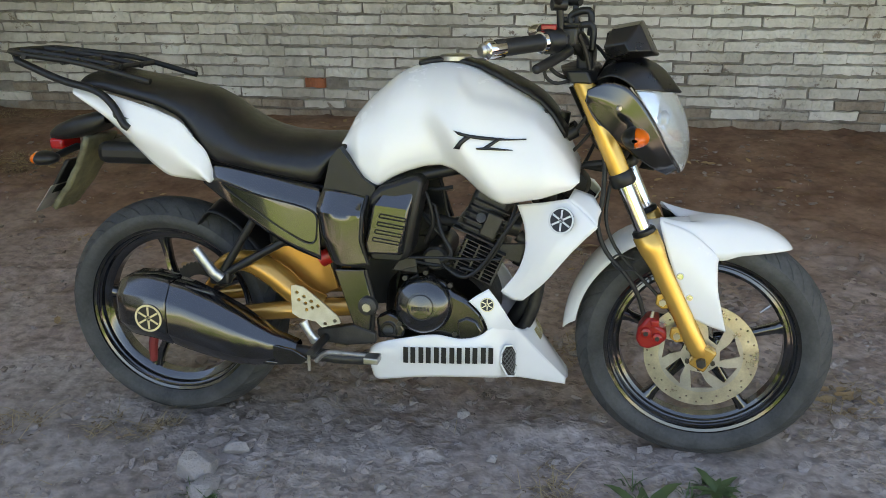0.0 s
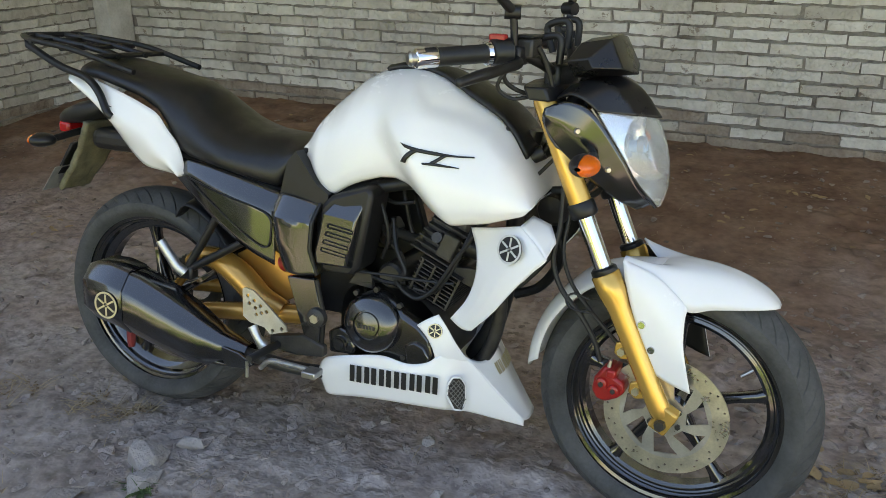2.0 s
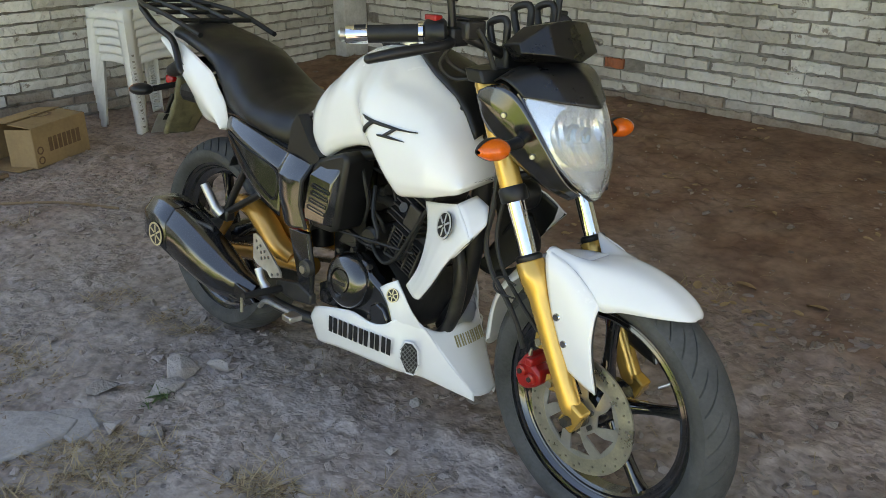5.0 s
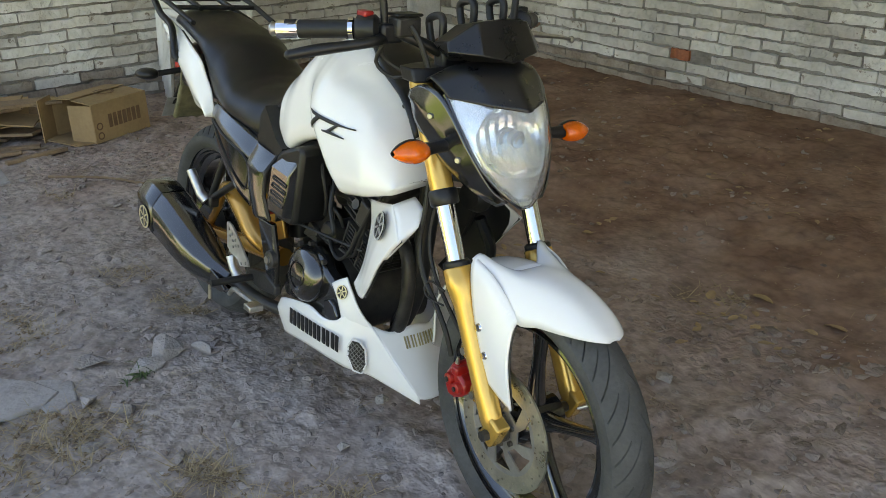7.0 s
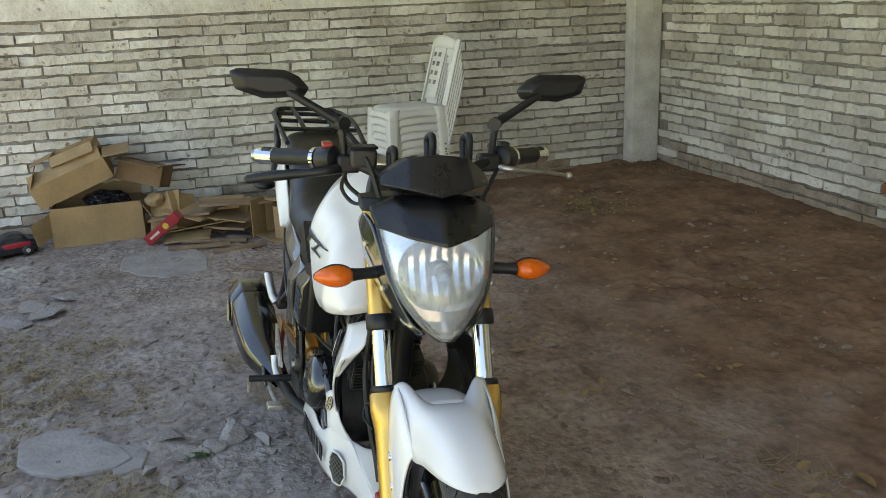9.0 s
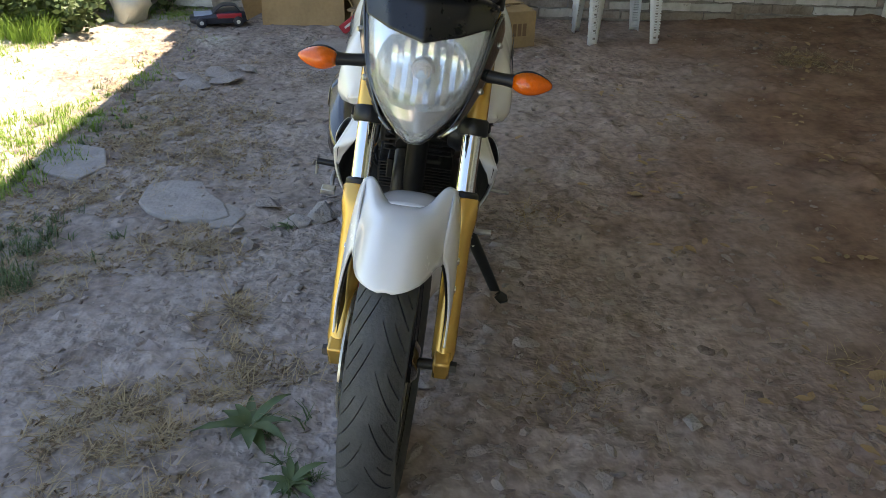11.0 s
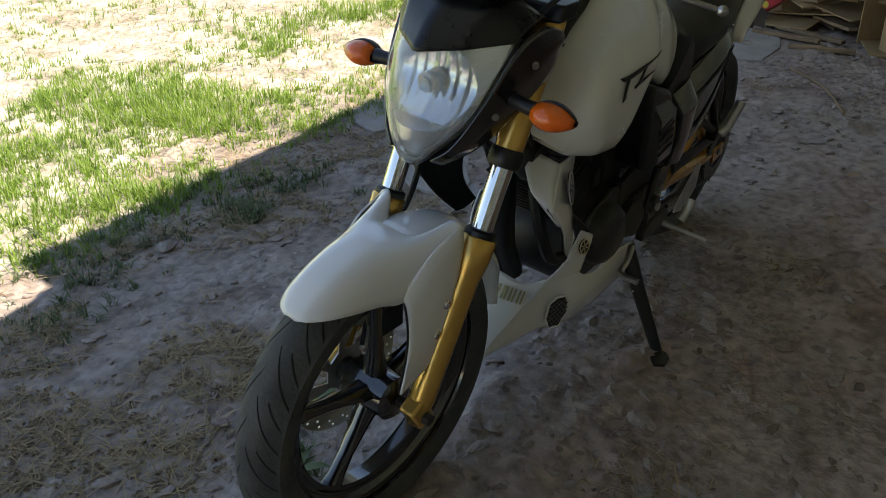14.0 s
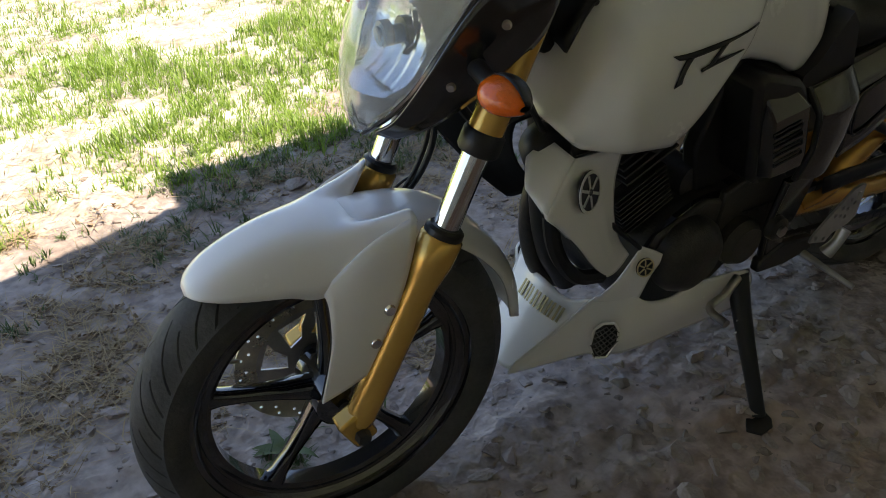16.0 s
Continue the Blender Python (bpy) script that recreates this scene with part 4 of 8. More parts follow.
# ---- side panels ----
def side_panels(side):
    s = side
    Y = lambda v: v * s
    up = [(0.140, Y(0.106), 0.678), (0.172, Y(0.116), 0.706), (0.28, Y(0.124), 0.696), (0.375, Y(0.124), 0.678), (0.445, Y(0.118), 0.661)]
    mid = [(0.148, Y(0.116), 0.668), (0.20, Y(0.134), 0.676), (0.29, Y(0.147), 0.656), (0.375, Y(0.150), 0.636), (0.447, Y(0.146), 0.618)]
    low = [(0.150, Y(0.114), 0.660), (0.23, Y(0.138), 0.612), (0.31, Y(0.151), 0.562), (0.38, Y(0.155), 0.523), (0.447, Y(0.151), 0.495)]
    p = part("seat_side_cover", loft([up, mid, low], 34, 14, smooth_v=False), GLOSS, bike, "gloss black long cover under the seat", thick=0.004, angle=50)
    tri = [(0.205, Y(0.140), 0.668), (0.30, Y(0.1525), 0.645), (0.425, Y(0.1535), 0.615), (0.440, Y(0.1555), 0.57), (0.425, Y(0.1575), 0.535), (0.36, Y(0.1565), 0.565), (0.28, Y(0.1500), 0.615), (0.215, Y(0.1400), 0.655), (0.205, Y(0.140), 0.668)]
    part("cover_groove", tube(tri, 0.0022, 6, 60), DECAL, p)
    # knee cover: a sloping upper face over an upright one
    a = [(0.449, Y(0.128), 0.664), (0.47, Y(0.137), 0.662), (0.51, Y(0.138), 0.656), (0.556, Y(0.132), 0.647)]
    b = [(0.437, Y(0.146), 0.622), (0.46, Y(0.162), 0.614), (0.505, Y(0.167), 0.607), (0.548, Y(0.162), 0.613)]
    c = [(0.448, Y(0.150), 0.560), (0.468, Y(0.163), 0.552), (0.505, Y(0.168), 0.547), (0.545, Y(0.163), 0.552)]
    d = [(0.474, Y(0.153), 0.496), (0.49, Y(0.163), 0.490), (0.52, Y(0.167), 0.488), (0.560, Y(0.162), 0.494)]
    part("knee_cover", loft([a, b, c, d], 20, 24, smooth_v=False), GLOSS, bike, "gloss black angular side cover", thick=0.005, angle=22, bevel=0.002)
    rim = [(0.556, Y(0.136), 0.650), (0.551, Y(0.163), 0.612), (0.547, Y(0.165), 0.552), (0.561, Y(0.158), 0.492)]
    part("cover_edge", tube(rim, 0.005, 8, 24, smooth=False), BLACK, bike)
    fp = part("pivot_plate", plate([(0.476, 0.472), (0.548, 0.476), (0.567, 0.390), (0.556, 0.290), (0.530, 0.302), (0.507, 0.374)], Y(0.132), 0.014 * s), GLOSS, bike, "gloss black frame plate at the swingarm pivot", bevel=0.003)
    part("plate_edge", tube([(0.551, Y(0.143), 0.474), (0.570, Y(0.141), 0.390), (0.560, Y(0.138), 0.288)], 0.0055, 8, 20, smooth=False), BLACK, fp)
    part("pivot_bolt", tube([(0.557, Y(0.144), 0.387), (0.557, Y(0.156), 0.387), (0.557, Y(0.159), 0.387)], [0.024, 0.022, 0.015], 24), ENGINE, fp)
    part("pivot_nut", tube([(0.557, Y(0.156), 0.387), (0.557, Y(0.164), 0.387)], 0.011, 6), STEEL, fp, smooth=False)
    # black frame infill below the tank
    part("frame_cover", plate([(0.470, 0.735), (0.492, 0.760), (0.545, 0.690), (0.575, 0.672), (0.560, 0.50), (0.545, 0.48), (0.548, 0.645), (0.452, 0.662)], Y(0.105), 0.03 * s), BLACK, bike, "matt black frame cover", smooth=False)
    # air box: a matt frame with a two-faced gloss cover and slots
    part("air_box", plate([(0.563, 0.651), (0.584, 0.672), (0.672, 0.704), (0.690, 0.690), (0.657, 0.518), (0.644, 0.500), (0.562, 0.500), (0.547, 0.529)], Y(0.06), 0.085 * s), BLACK, bike, "matt black air box", bevel=0.010)
    bm = bmesh.new()
    V = [bm.verts.new((x, Y(y), z)) for x, y, z in ((0.600, 0.134, 0.668), (0.671, 0.131, 0.690), (0.578, 0.162, 0.636), (0.658, 0.162, 0.628), (0.560, 0.165, 0.546), (0.563, 0.164, 0.521), (0.636, 0.164, 0.522), (0.586, 0.122, 0.664), (0.676, 0.120, 0.694), (0.566, 0.142, 0.632), (0.664, 0.142, 0.626), (0.551, 0.142, 0.544), (0.555, 0.140, 0.512), (0.644, 0.140, 0.514))]
    for f in ((0, 1, 3, 2), (2, 3, 6, 5, 4), (7, 8, 1, 0), (8, 10, 3, 1), (10, 13, 6, 3), (13, 12, 5, 6), (12, 11, 4, 5), (11, 9, 2, 4), (9, 7, 0, 2)):
        bm.faces.new([V[k] for k in f])
    ab = part("air_box_cover", bm, GLOSS, bike, "gloss black two-faced air box cover", angle=22, bevel=0.004)
    for k in range(4):
        z, x0 = 0.616 - 0.0185 * k, 0.594 - 0.0055 * k
        loop = [(x0, Y(0.1645), z), (x0 + 0.060, Y(0.1640), z - 0.009), (x0 + 0.058, Y(0.1640), z - 0.016), (x0 - 0.003, Y(0.1645), z - 0.008), (x0, Y(0.1645), z)]
        part("cover_slot", tube(loop, 0.0014, 6, 40, smooth=False), DECAL, ab, "narrow dark slot")


for s in (-1, 1):
    side_panels(s)

# ---- radiator shrouds and belly pan ----
def emblem(centre, normal_y, r, parent, ring, disc_m, tilt=0.0, lean=0.0):
    """A round badge of plain rings and bars; tilt turns its face towards the front, lean upwards."""
    s = normal_y
    m = Matrix.Translation(centre) @ Matrix.Rotation(radians(-tilt * s), 4, "Z") @ Matrix.Rotation(radians(lean * s), 4, "X")

    def put(bm):
        bm.transform(m)
        return bm
    part("badge_disc", put(tube([(0, 0, 0), (0, 0.002 * s, 0)], r, 32)), disc_m, parent, "round badge with plain rings", angle=30)
    part("badge_ring", put(revolve([(r, 0.0022 * s), (r * 0.86, 0.0022 * s), (r * 0.86, 0.0034 * s), (r, 0.0034 * s)], (0, 0, 0), 40)), ring, parent, smooth=False)
    bm = bmesh.new()
    for k in range(3):
        a = radians(90 + 60 * k)
        u, v = (math.cos(a), math.sin(a)), (-math.sin(a), math.cos(a))
        plate([(u[0] * d + v[0] * w, u[1] * d + v[1] * w) for d, w in ((-r * 0.8, -r * 0.07), (r * 0.8, -r * 0.07), (r * 0.8, r * 0.07), (-r * 0.8, r * 0.07))], 0.0022 * s, 0.001 * s + 0.0002 * k * s, bm=bm)
    part("badge_bars", put(bm), ring, parent, smooth=False)
    hub = tube([(0, 0.0030 * s, 0), (0, 0.0036 * s, 0)], r * 0.16, 20)
    part("badge_hub", put(hub), disc_m, parent)


def shroud(side):
    Y = lambda rows: [[(x, y * side, z) for x, y, z in k] for k in rows]
    rows = Y([
        [(0.898, 0.100, 0.636), (0.955, 0.114, 0.647), (1.012, 0.124, 0.660), (1.048, 0.138, 0.634), (1.080, 0.153, 0.606)],
        [(0.916, 0.108, 0.588), (0.960, 0.125, 0.592), (1.005, 0.142, 0.596), (1.034, 0.149, 0.588), (1.054, 0.154, 0.580)],
        [(0.920, 0.118, 0.535), (0.950, 0.133, 0.538), (0.978, 0.144, 0.538), (0.998, 0.149, 0.534), (1.014, 0.152, 0.530)],
        [(0.903, 0.118, 0.482), (0.925, 0.129, 0.477), (0.944, 0.136, 0.472), (0.958, 0.139, 0.470), (0.970, 0.141, 0.470)],
        [(0.866, 0.112, 0.430), (0.882, 0.116, 0.420), (0.898, 0.120, 0.414), (0.910, 0.122, 0.414), (0.920, 0.124, 0.416)],
    ])
    p = part("tank_shroud", loft(rows, 24, 34, smooth=False), WHITE, bike, "white side shroud below the tank", thick=0.004, angle=60)
    flange = Y([[(1.012, 0.124, 0.660), (1.048, 0.138, 0.634), (1.080, 0.153, 0.606), (1.054, 0.154, 0.580), (1.030, 0.1525, 0.552)],
                [(1.024, 0.082, 0.674), (1.066, 0.090, 0.662), (1.086, 0.114, 0.634), (1.060, 0.137, 0.588), (1.034, 0.146, 0.554)]])
    part("shroud_flange", loft(flange, 18, 6, smooth=False), WHITE, p, "white front return of the shroud", thick=0.003, angle=60)
    liner = [[(x + 0.002, y - 0.006 * side, z) for x, y, z in k] for k in rows]
    part("shroud_liner", loft(liner, 18, 20, smooth=False), BLACK, p, "matt black inner side", thick=0.001, angle=60)
    emblem((1.000, 0.1440 * side, 0.615), side, 0.030, p, SILVER, DECAL, -20, 12)


def belly(side):
    Y = lambda k: [(x, y * side, z) for x, y, z in k]
    top = Y([(0.555, 0.124, 0.268), (0.575, 0.128, 0.286), (0.65, 0.132, 0.307), (0.715, 0.133, 0.319), (0.775, 0.132, 0.312), (0.82, 0.128, 0.322), (0.85, 0.121, 0.345), (0.872, 0.108, 0.350), (0.900, 0.088, 0.334), (0.96, 0.061, 0.256), (1.022, 0.033, 0.184)])
    mid = Y([(0.552, 0.129, 0.245), (0.575, 0.133, 0.252), (0.65, 0.136, 0.262), (0.715, 0.137, 0.268), (0.775, 0.137, 0.27), (0.82, 0.134, 0.272), (0.855, 0.128, 0.270), (0.876, 0.116, 0.265), (0.900, 0.092, 0.255), (0.96, 0.063, 0.213), (1.022, 0.034, 0.177)])
    low = Y([(0.560, 0.117, 0.196), (0.577, 0.120, 0.188), (0.65, 0.126, 0.201), (0.715, 0.128, 0.209), (0.775, 0.128, 0.213), (0.82, 0.126, 0.215), (0.855, 0.120, 0.214), (0.876, 0.106, 0.210), (0.905, 0.084, 0.203), (0.96, 0.059, 0.187), (1.022, 0.032, 0.169)])
    p = part("belly_pan_side", loft([top, mid, low], 70, 16), WHITE, pan, "white belly pan side panel", thick=0.004, angle=60)
    ear = [Y([(0.792, 0.122, 0.404), (0.818, 0.124, 0.380), (0.835, 0.125, 0.350), (0.842, 0.122, 0.318)]),
           Y([(0.812, 0.119, 0.419), (0.838, 0.120, 0.395), (0.858, 0.119, 0.360), (0.868, 0.112, 0.325)]),
           Y([(0.838, 0.113, 0.434), (0.860, 0.112, 0.405), (0.880, 0.106, 0.370), (0.902, 0.087, 0.326)])]
    part("belly_pan_ear", loft(ear, 18, 12), WHITE, pan, thick=0.004, angle=60)
    emblem((0.836, 0.1225 * side, 0.398), side, 0.0165, p, DECALGOLD, DECAL, 8, 12)
    # mesh vent on the bend towards the nose
    a, b = Vector((0.869, 0.1220 * side, 0)), Vector((0.9025, 0.0955 * side, 0))
    out = Vector((0.70, 0.71 * side, 0)) * 0.004
    spot = lambda u, z: tuple(a.lerp(b, u) + out * (1 + 1.6 * math.sin(math.pi * u)) + Vector((0, 0, z)))
    vent = [(0.0, 0.252), (0.02, 0.280), (0.22, 0.297), (0.62, 0.296), (0.92, 0.276), (1.0, 0.236), (0.80, 0.214), (0.35, 0.220)]
    bm = bmesh.new()
    bm.faces.new([bm.verts.new(spot(u, z)) for u, z in vent])
    part("vent_backing", bm, ENGINE, p, "dark vent opening", smooth=False, thick=0.0015)
    part("vent_frame", tube([spot(u, z) for u, z in vent + vent[:1]], 0.0024, 8, 48, smooth=False), WHITE, p, "raised white rim")
    bm = bmesh.new()
    a, b = a + out * 0.5, b + out * 0.5
    for k in range(-7, 14):
        for sg in (-1, 1):
            pts = []
            for q in np.linspace(0, 1, 9):
                u, z = (q, 0.228 + 0.0125 * k + sg * 0.055 * (q - 0.5))
                hi = np.interp(u, (0, 0.22, 0.62, 0.92, 1), (0.278, 0.296, 0.295, 0.275, 0.240))
                lo = np.interp(u, (0, 0.35, 0.8, 1), (0.254, 0.222, 0.216, 0.236))
                if lo < z < hi:
                    pts.append(spot(u, z))
            if len(pts) > 1:
                tube(pts, 0.0010, 5, bm=bm)
    part("vent_mesh", bm, MESHM, p, "grey wire mesh")


pan = thing("belly_pan", "", "")
pan.parent = bike
for s in (-1, 1):
    shroud(s)
    belly(s)


def lettering(side):
    """Six pairs of bold upright bars where the maker's name stands."""
    for k in range(6):
        x0, z0 = 0.640 + 0.0372 * k, 0.246 + 0.0022 * k
        y = 0.1425 - 0.0015 * max(0, k - 3)
        for u in (0.0, 0.0175):
            part("name_bar", plate([(x0 + u + a, z0 + 0.040 * c + 0.04 * u) for a, c in ((0, 0), (0.0115, 0), (0.0115, 1), (0, 1))], side * y, 0.0018 * side), DECAL, pan, "bold dark bar of the maker's name", smooth=False)


lettering(-1)
nose = lambda s: [(0.898, 0.089 * s, 0.332), (0.930, 0.074 * s, 0.292), (0.960, 0.061 * s, 0.255), (1.022, 0.033 * s, 0.182)]
flank = lambda s: [(0.921, 0.050 * s, 0.314), (0.945, 0.040 * s, 0.285), (0.970, 0.032 * s, 0.252), (1.025, 0.018 * s, 0.178)]
ridge = [(0.932, 0, 0.326), (0.952, 0, 0.290), (0.976, 0, 0.252), (1.026, 0, 0.177)]
part("nose_face", loft([nose(-1), flank(-1), ridge, flank(1), nose(1)], 20, 24), WHITE, pan, "white front face of the belly pan", thick=0.004, angle=60)
# thin dull gold strokes across the top of the nose face, where the maker's name stands
nose_at = lambda y, z: (0.968 - (z - 0.262) * 0.62 - 2.4 * y * y + 0.0035, y, z)
for k in range(6):
    for u, w in ((0.0, 0.0036), (0.0070, 0.0036)):
        y0 = -0.030 + 0.0163 * k + u
        bm = bmesh.new()
        bm.faces.new([bm.verts.new(nose_at(y, z)) for y, z in ((y0, 0.306), (y0 + w, 0.306), (y0 + w, 0.281), (y0, 0.281))])
        part("nose_bar", bm, DULLGOLD, pan, "dull gold stroke of the maker's name", smooth=False, thick=0.0015)

# ---- silencer ----
def octagon(x, yc, zc, w, h, r=0.22):
    pts = []
    for sx, sz in ((1, 1), (-1, 1), (-1, -1), (1, -1)):
        a, b = (sx * w, sz * h * 0.48), (sx * w * 0.50, sz * h)
        for f in ((0, 0.12, 0.88, 1) if sx * sz > 0 else (1, 0.88, 0.12, 0)):
            k = 0.03 * math.sin(math.pi * f)
            pts.append((x, yc + (a[0] + (b[0] - a[0]) * f) * (1 + k), zc + (a[1] + (b[1] - a[1]) * f) * (1 + k)))
    return pts


silencer = thing("silencer", "", "")
silencer.parent = bike
part("silencer_body", grid([octagon(x, y, z, w, h) for x, y, z, w, h in ((0.113, -0.212, 0.371, 0.056, 0.075), (0.145, -0.210, 0.361, 0.056, 0.077), (0.21, -0.206, 0.336, 0.054, 0.072), (0.262, -0.200, 0.314, 0.050, 0.064), (0.298, -0.194, 0.298, 0.043, 0.053), (0.335, -0.184, 0.284, 0.032, 0.037), (0.39, -0.168, 0.270, 0.022, 0.024))], closed_u=True), SATIN, silencer, "gloss black faceted silencer body", angle=48)
cap = grid([octagon(x, y, z, w, h) for x, y, z, w, h in ((-0.018, -0.212, 0.388, 0.030, 0.038), (-0.018, -0.212, 0.388, 0.042, 0.053), (-0.006, -0.213, 0.388, 0.052, 0.065), (0.016, -0.213, 0.388, 0.058, 0.073), (0.066, -0.213, 0.385, 0.059, 0.077), (0.107, -0.212, 0.374, 0.059, 0.078), (0.111, -0.212, 0.373, 0.056, 0.075))], closed_u=True)
bmesh.ops.contextual_create(cap, geom=[e for e in cap.edges if e.is_boundary and e.verts[0].co.x < -0.015 and e.verts[1].co.x < -0.015])
part("silencer_cap", cap, SATIN, silencer, "satin black silencer end cap", angle=48)
emblem((0.072, -0.2735, 0.372), -1, 0.033, silencer, DECALGOLD, DECAL)
for x, z in ((0.035, 0.452), (0.215, 0.382)):
    part("silencer_rivet", tube([(x, -0.235, z), (x, -0.240, z + 0.006)], [0.007, 0.004], 10), STEEL, silencer)
part("exhaust_pipe", tube([(0.38, -0.170, 0.270), (0.50, -0.14, 0.245), (0.62, -0.09, 0.235), (0.80, -0.04, 0.245), (0.905, -0.03, 0.30), (0.945, -0.03, 0.40), (0.940, -0.03, 0.50), (0.895, -0.03, 0.545)], 0.0155, 14, 50), ENGINE, silencer, "dull black exhaust pipe")
part("heat_shield", plate([(0.295, 0.250), (0.325, 0.302), (0.39, 0.290), (0.43, 0.268), (0.41, 0.254), (0.335, 0.246)], -0.212, 0.008, [[(0.318, 0.256), (0.327, 0.282), (0.352, 0.255)]]), GLOSS, silencer, bevel=0.002)

# ---- swingarm ----
swing = thing("swingarm", "", "")
swing.parent = bike
for s in (-1, 1):
    y = 0.098 * s
    part("lower_beam", tube([(0.0, y, 0.293), (0.15, y, 0.312), (0.30, y, 0.338), (0.50, y * 0.9, 0.36)], [0.017, 0.021, 0.023, 0.024], 12, 20), COPPER, swing, "gold painted swingarm beam", angle=60)
    part("arch_beam", tube([(0.16, y, 0.445), (0.20, y, 0.465), (0.26, y, 0.460), (0.315, y, 0.430), (0.37, y, 0.385), (0.43, y * 0.95, 0.362)], [0.014, 0.023, 0.030, 0.033, 0.031, 0.024], 12, 26), COPPER, swing, "gold painted swingarm arch", angle=60)
    part("swingarm_brace", tube([(0.06, y, 0.305), (0.12, y, 0.375), (0.175, y, 0.45)], 0.012, 10, 10), COPPER, swing)
    part("chain_adjuster", plate([(-0.045, 0.275), (0.03, 0.272), (0.045, 0.312), (-0.035, 0.315)], y + 0.012 * s, 0.008 * s), COPPER, swing, bevel=0.002)
for s in (-1, 1):
    part("swingarm_gusset", plate([(0.27, 0.470), (0.35, 0.515), (0.43, 0.480), (0.46, 0.395), (0.42, 0.375), (0.36, 0.400), (0.315, 0.440)], 0.056 * s, 0.010 * s), COPPER, swing, "gold painted gusset plate", bevel=0.003)
part("swingarm_bridge", tube([(0.26, -0.098, 0.45), (0.30, -0.04, 0.44), (0.30, 0.04, 0.44), (0.26, 0.098, 0.45)], 0.022, 12, 16), COPPER, swing)
part("shock_absorber", tube([(0.42, 0, 0.38), (0.40, 0, 0.56)], 0.030, 16), BLACK, bike, "black rear shock absorber")
part("shock_reservoir", tube([(0.425, -0.085, 0.475), (0.455, -0.085, 0.492)], 0.020, 14), RED, bike, "red capped reservoir")
part("rear_hugger", loft([[(0.105, s * 0.078, 0.545 + 0.0) for s in (-1, -0.5, 0, 0.5, 1)], [(0.14, s * 0.082, 0.600 - 0.02 * abs(s)) for s in (-1, -0.5, 0, 0.5, 1)], [(0.21, s * 0.082, 0.575 - 0.03 * abs(s)) for s in (-1, -0.5, 0, 0.5, 1)], [(0.28, s * 0.082, 0.50 - 0.04 * abs(s)) for s in (-1, -0.5, 0, 0.5, 1)]], 14, 16), BLACK, bike, "matt black rear inner mudguard", thick=0.004, angle=60)

# ---- rear subframe, pegs, levers ----
for s in (-1, 1):
    br = thing("peg_bracket", "", "")
    br.parent = bike
    y = 0.135 * s
    part("upper_stay", tube([(0.285, y, 0.592), (0.185, y * 1.05, 0.432)], 0.010, 10), BLACK, br)
    part("lower_stay", tube([(0.375, y, 0.545), (0.195, y * 1.05, 0.440)], 0.010, 10), BLACK, br)
    part("stay_joint", box(0.165, 0.215, min(y * 0.95, y * 1.15), max(y * 0.95, y * 1.15), 0.418, 0.452), BLACK, br, bevel=0.006)
    part("passenger_peg", tube([(0.195, 0.155 * s, 0.437), (0.180, 0.165 * s, 0.455), (0.145, 0.175 * s, 0.515)], [0.014, 0.0125, 0.0115], 12), ALU, br, "folded aluminium passenger peg")
heel = [(0.382, 0.437), (0.392, 0.440), (0.412, 0.436), (0.452, 0.405), (0.496, 0.366), (0.500, 0.352), (0.480, 0.346), (0.455, 0.338), (0.440, 0.352), (0.400, 0.358), (0.382, 0.370)]
holes = [ring_pts(a, b, 0.0048, 8) for a, b in ((0.396, 0.422), (0.413, 0.413), (0.400, 0.404), (0.416, 0.396), (0.430, 0.402), (0.432, 0.386), (0.446, 0.391), (0.418, 0.380), (0.486, 0.357), (0.462, 0.348))]
for s in (-1, 1):
    hp = part("heel_guard", plate(heel, 0.178 * s, 0.004 * s, holes), ALU, bike, "drilled bare aluminium heel guard", smooth=False)
    part("foot_peg", tube([(0.452, 0.150 * s, 0.300), (0.452, 0.255 * s, 0.305)], [0.010, 0.009], 12) if s < 0 else tube([(0.452, 0.150, 0.288), (0.452, 0.205, 0.286), (0.452, 0.252, 0.284)], [0.008, 0.0055, 0.005], 12), HOSE if s < 0 else STEEL, bike, "rider's black rubber foot peg" if s < 0 else "rider's foot peg of bare steel")
    part("peg_arm", tube([(0.410, 0.186 * s, 0.352), (0.424, 0.186 * s, 0.326), (0.436, 0.180 * s, 0.304)], [0.011, 0.010, 0.013], 10, 12), ALU, bike, "bare aluminium peg hanger")
    part("peg_mount", plate([(0.43, 0.318), (0.52, 0.336), (0.575, 0.318), (0.575, 0.292), (0.50, 0.282), (0.43, 0.290)], 0.132 * s, 0.018 * s), ENGINE, bike, "dull black casting behind the foot peg", bevel=0.004)
lever = part("brake_pedal", tube([(0.445, -0.205, 0.262), (0.47, -0.205, 0.285), (0.52, -0.205, 0.287), (0.575, -0.20, 0.283)], [0.006, 0.0065, 0.006, 0.005], 10, 16), DIRTALU, bike, "scuffed metal brake pedal")
part("pedal_tip", box(0.565, 0.600, -0.225, -0.190, 0.272, 0.288), STEEL, lever, bevel=0.003)
part("peg_feeler", tube([(0.447, -0.255, 0.30), (0.447, -0.255, 0.262)], 0.004, 8), STEEL, lever)

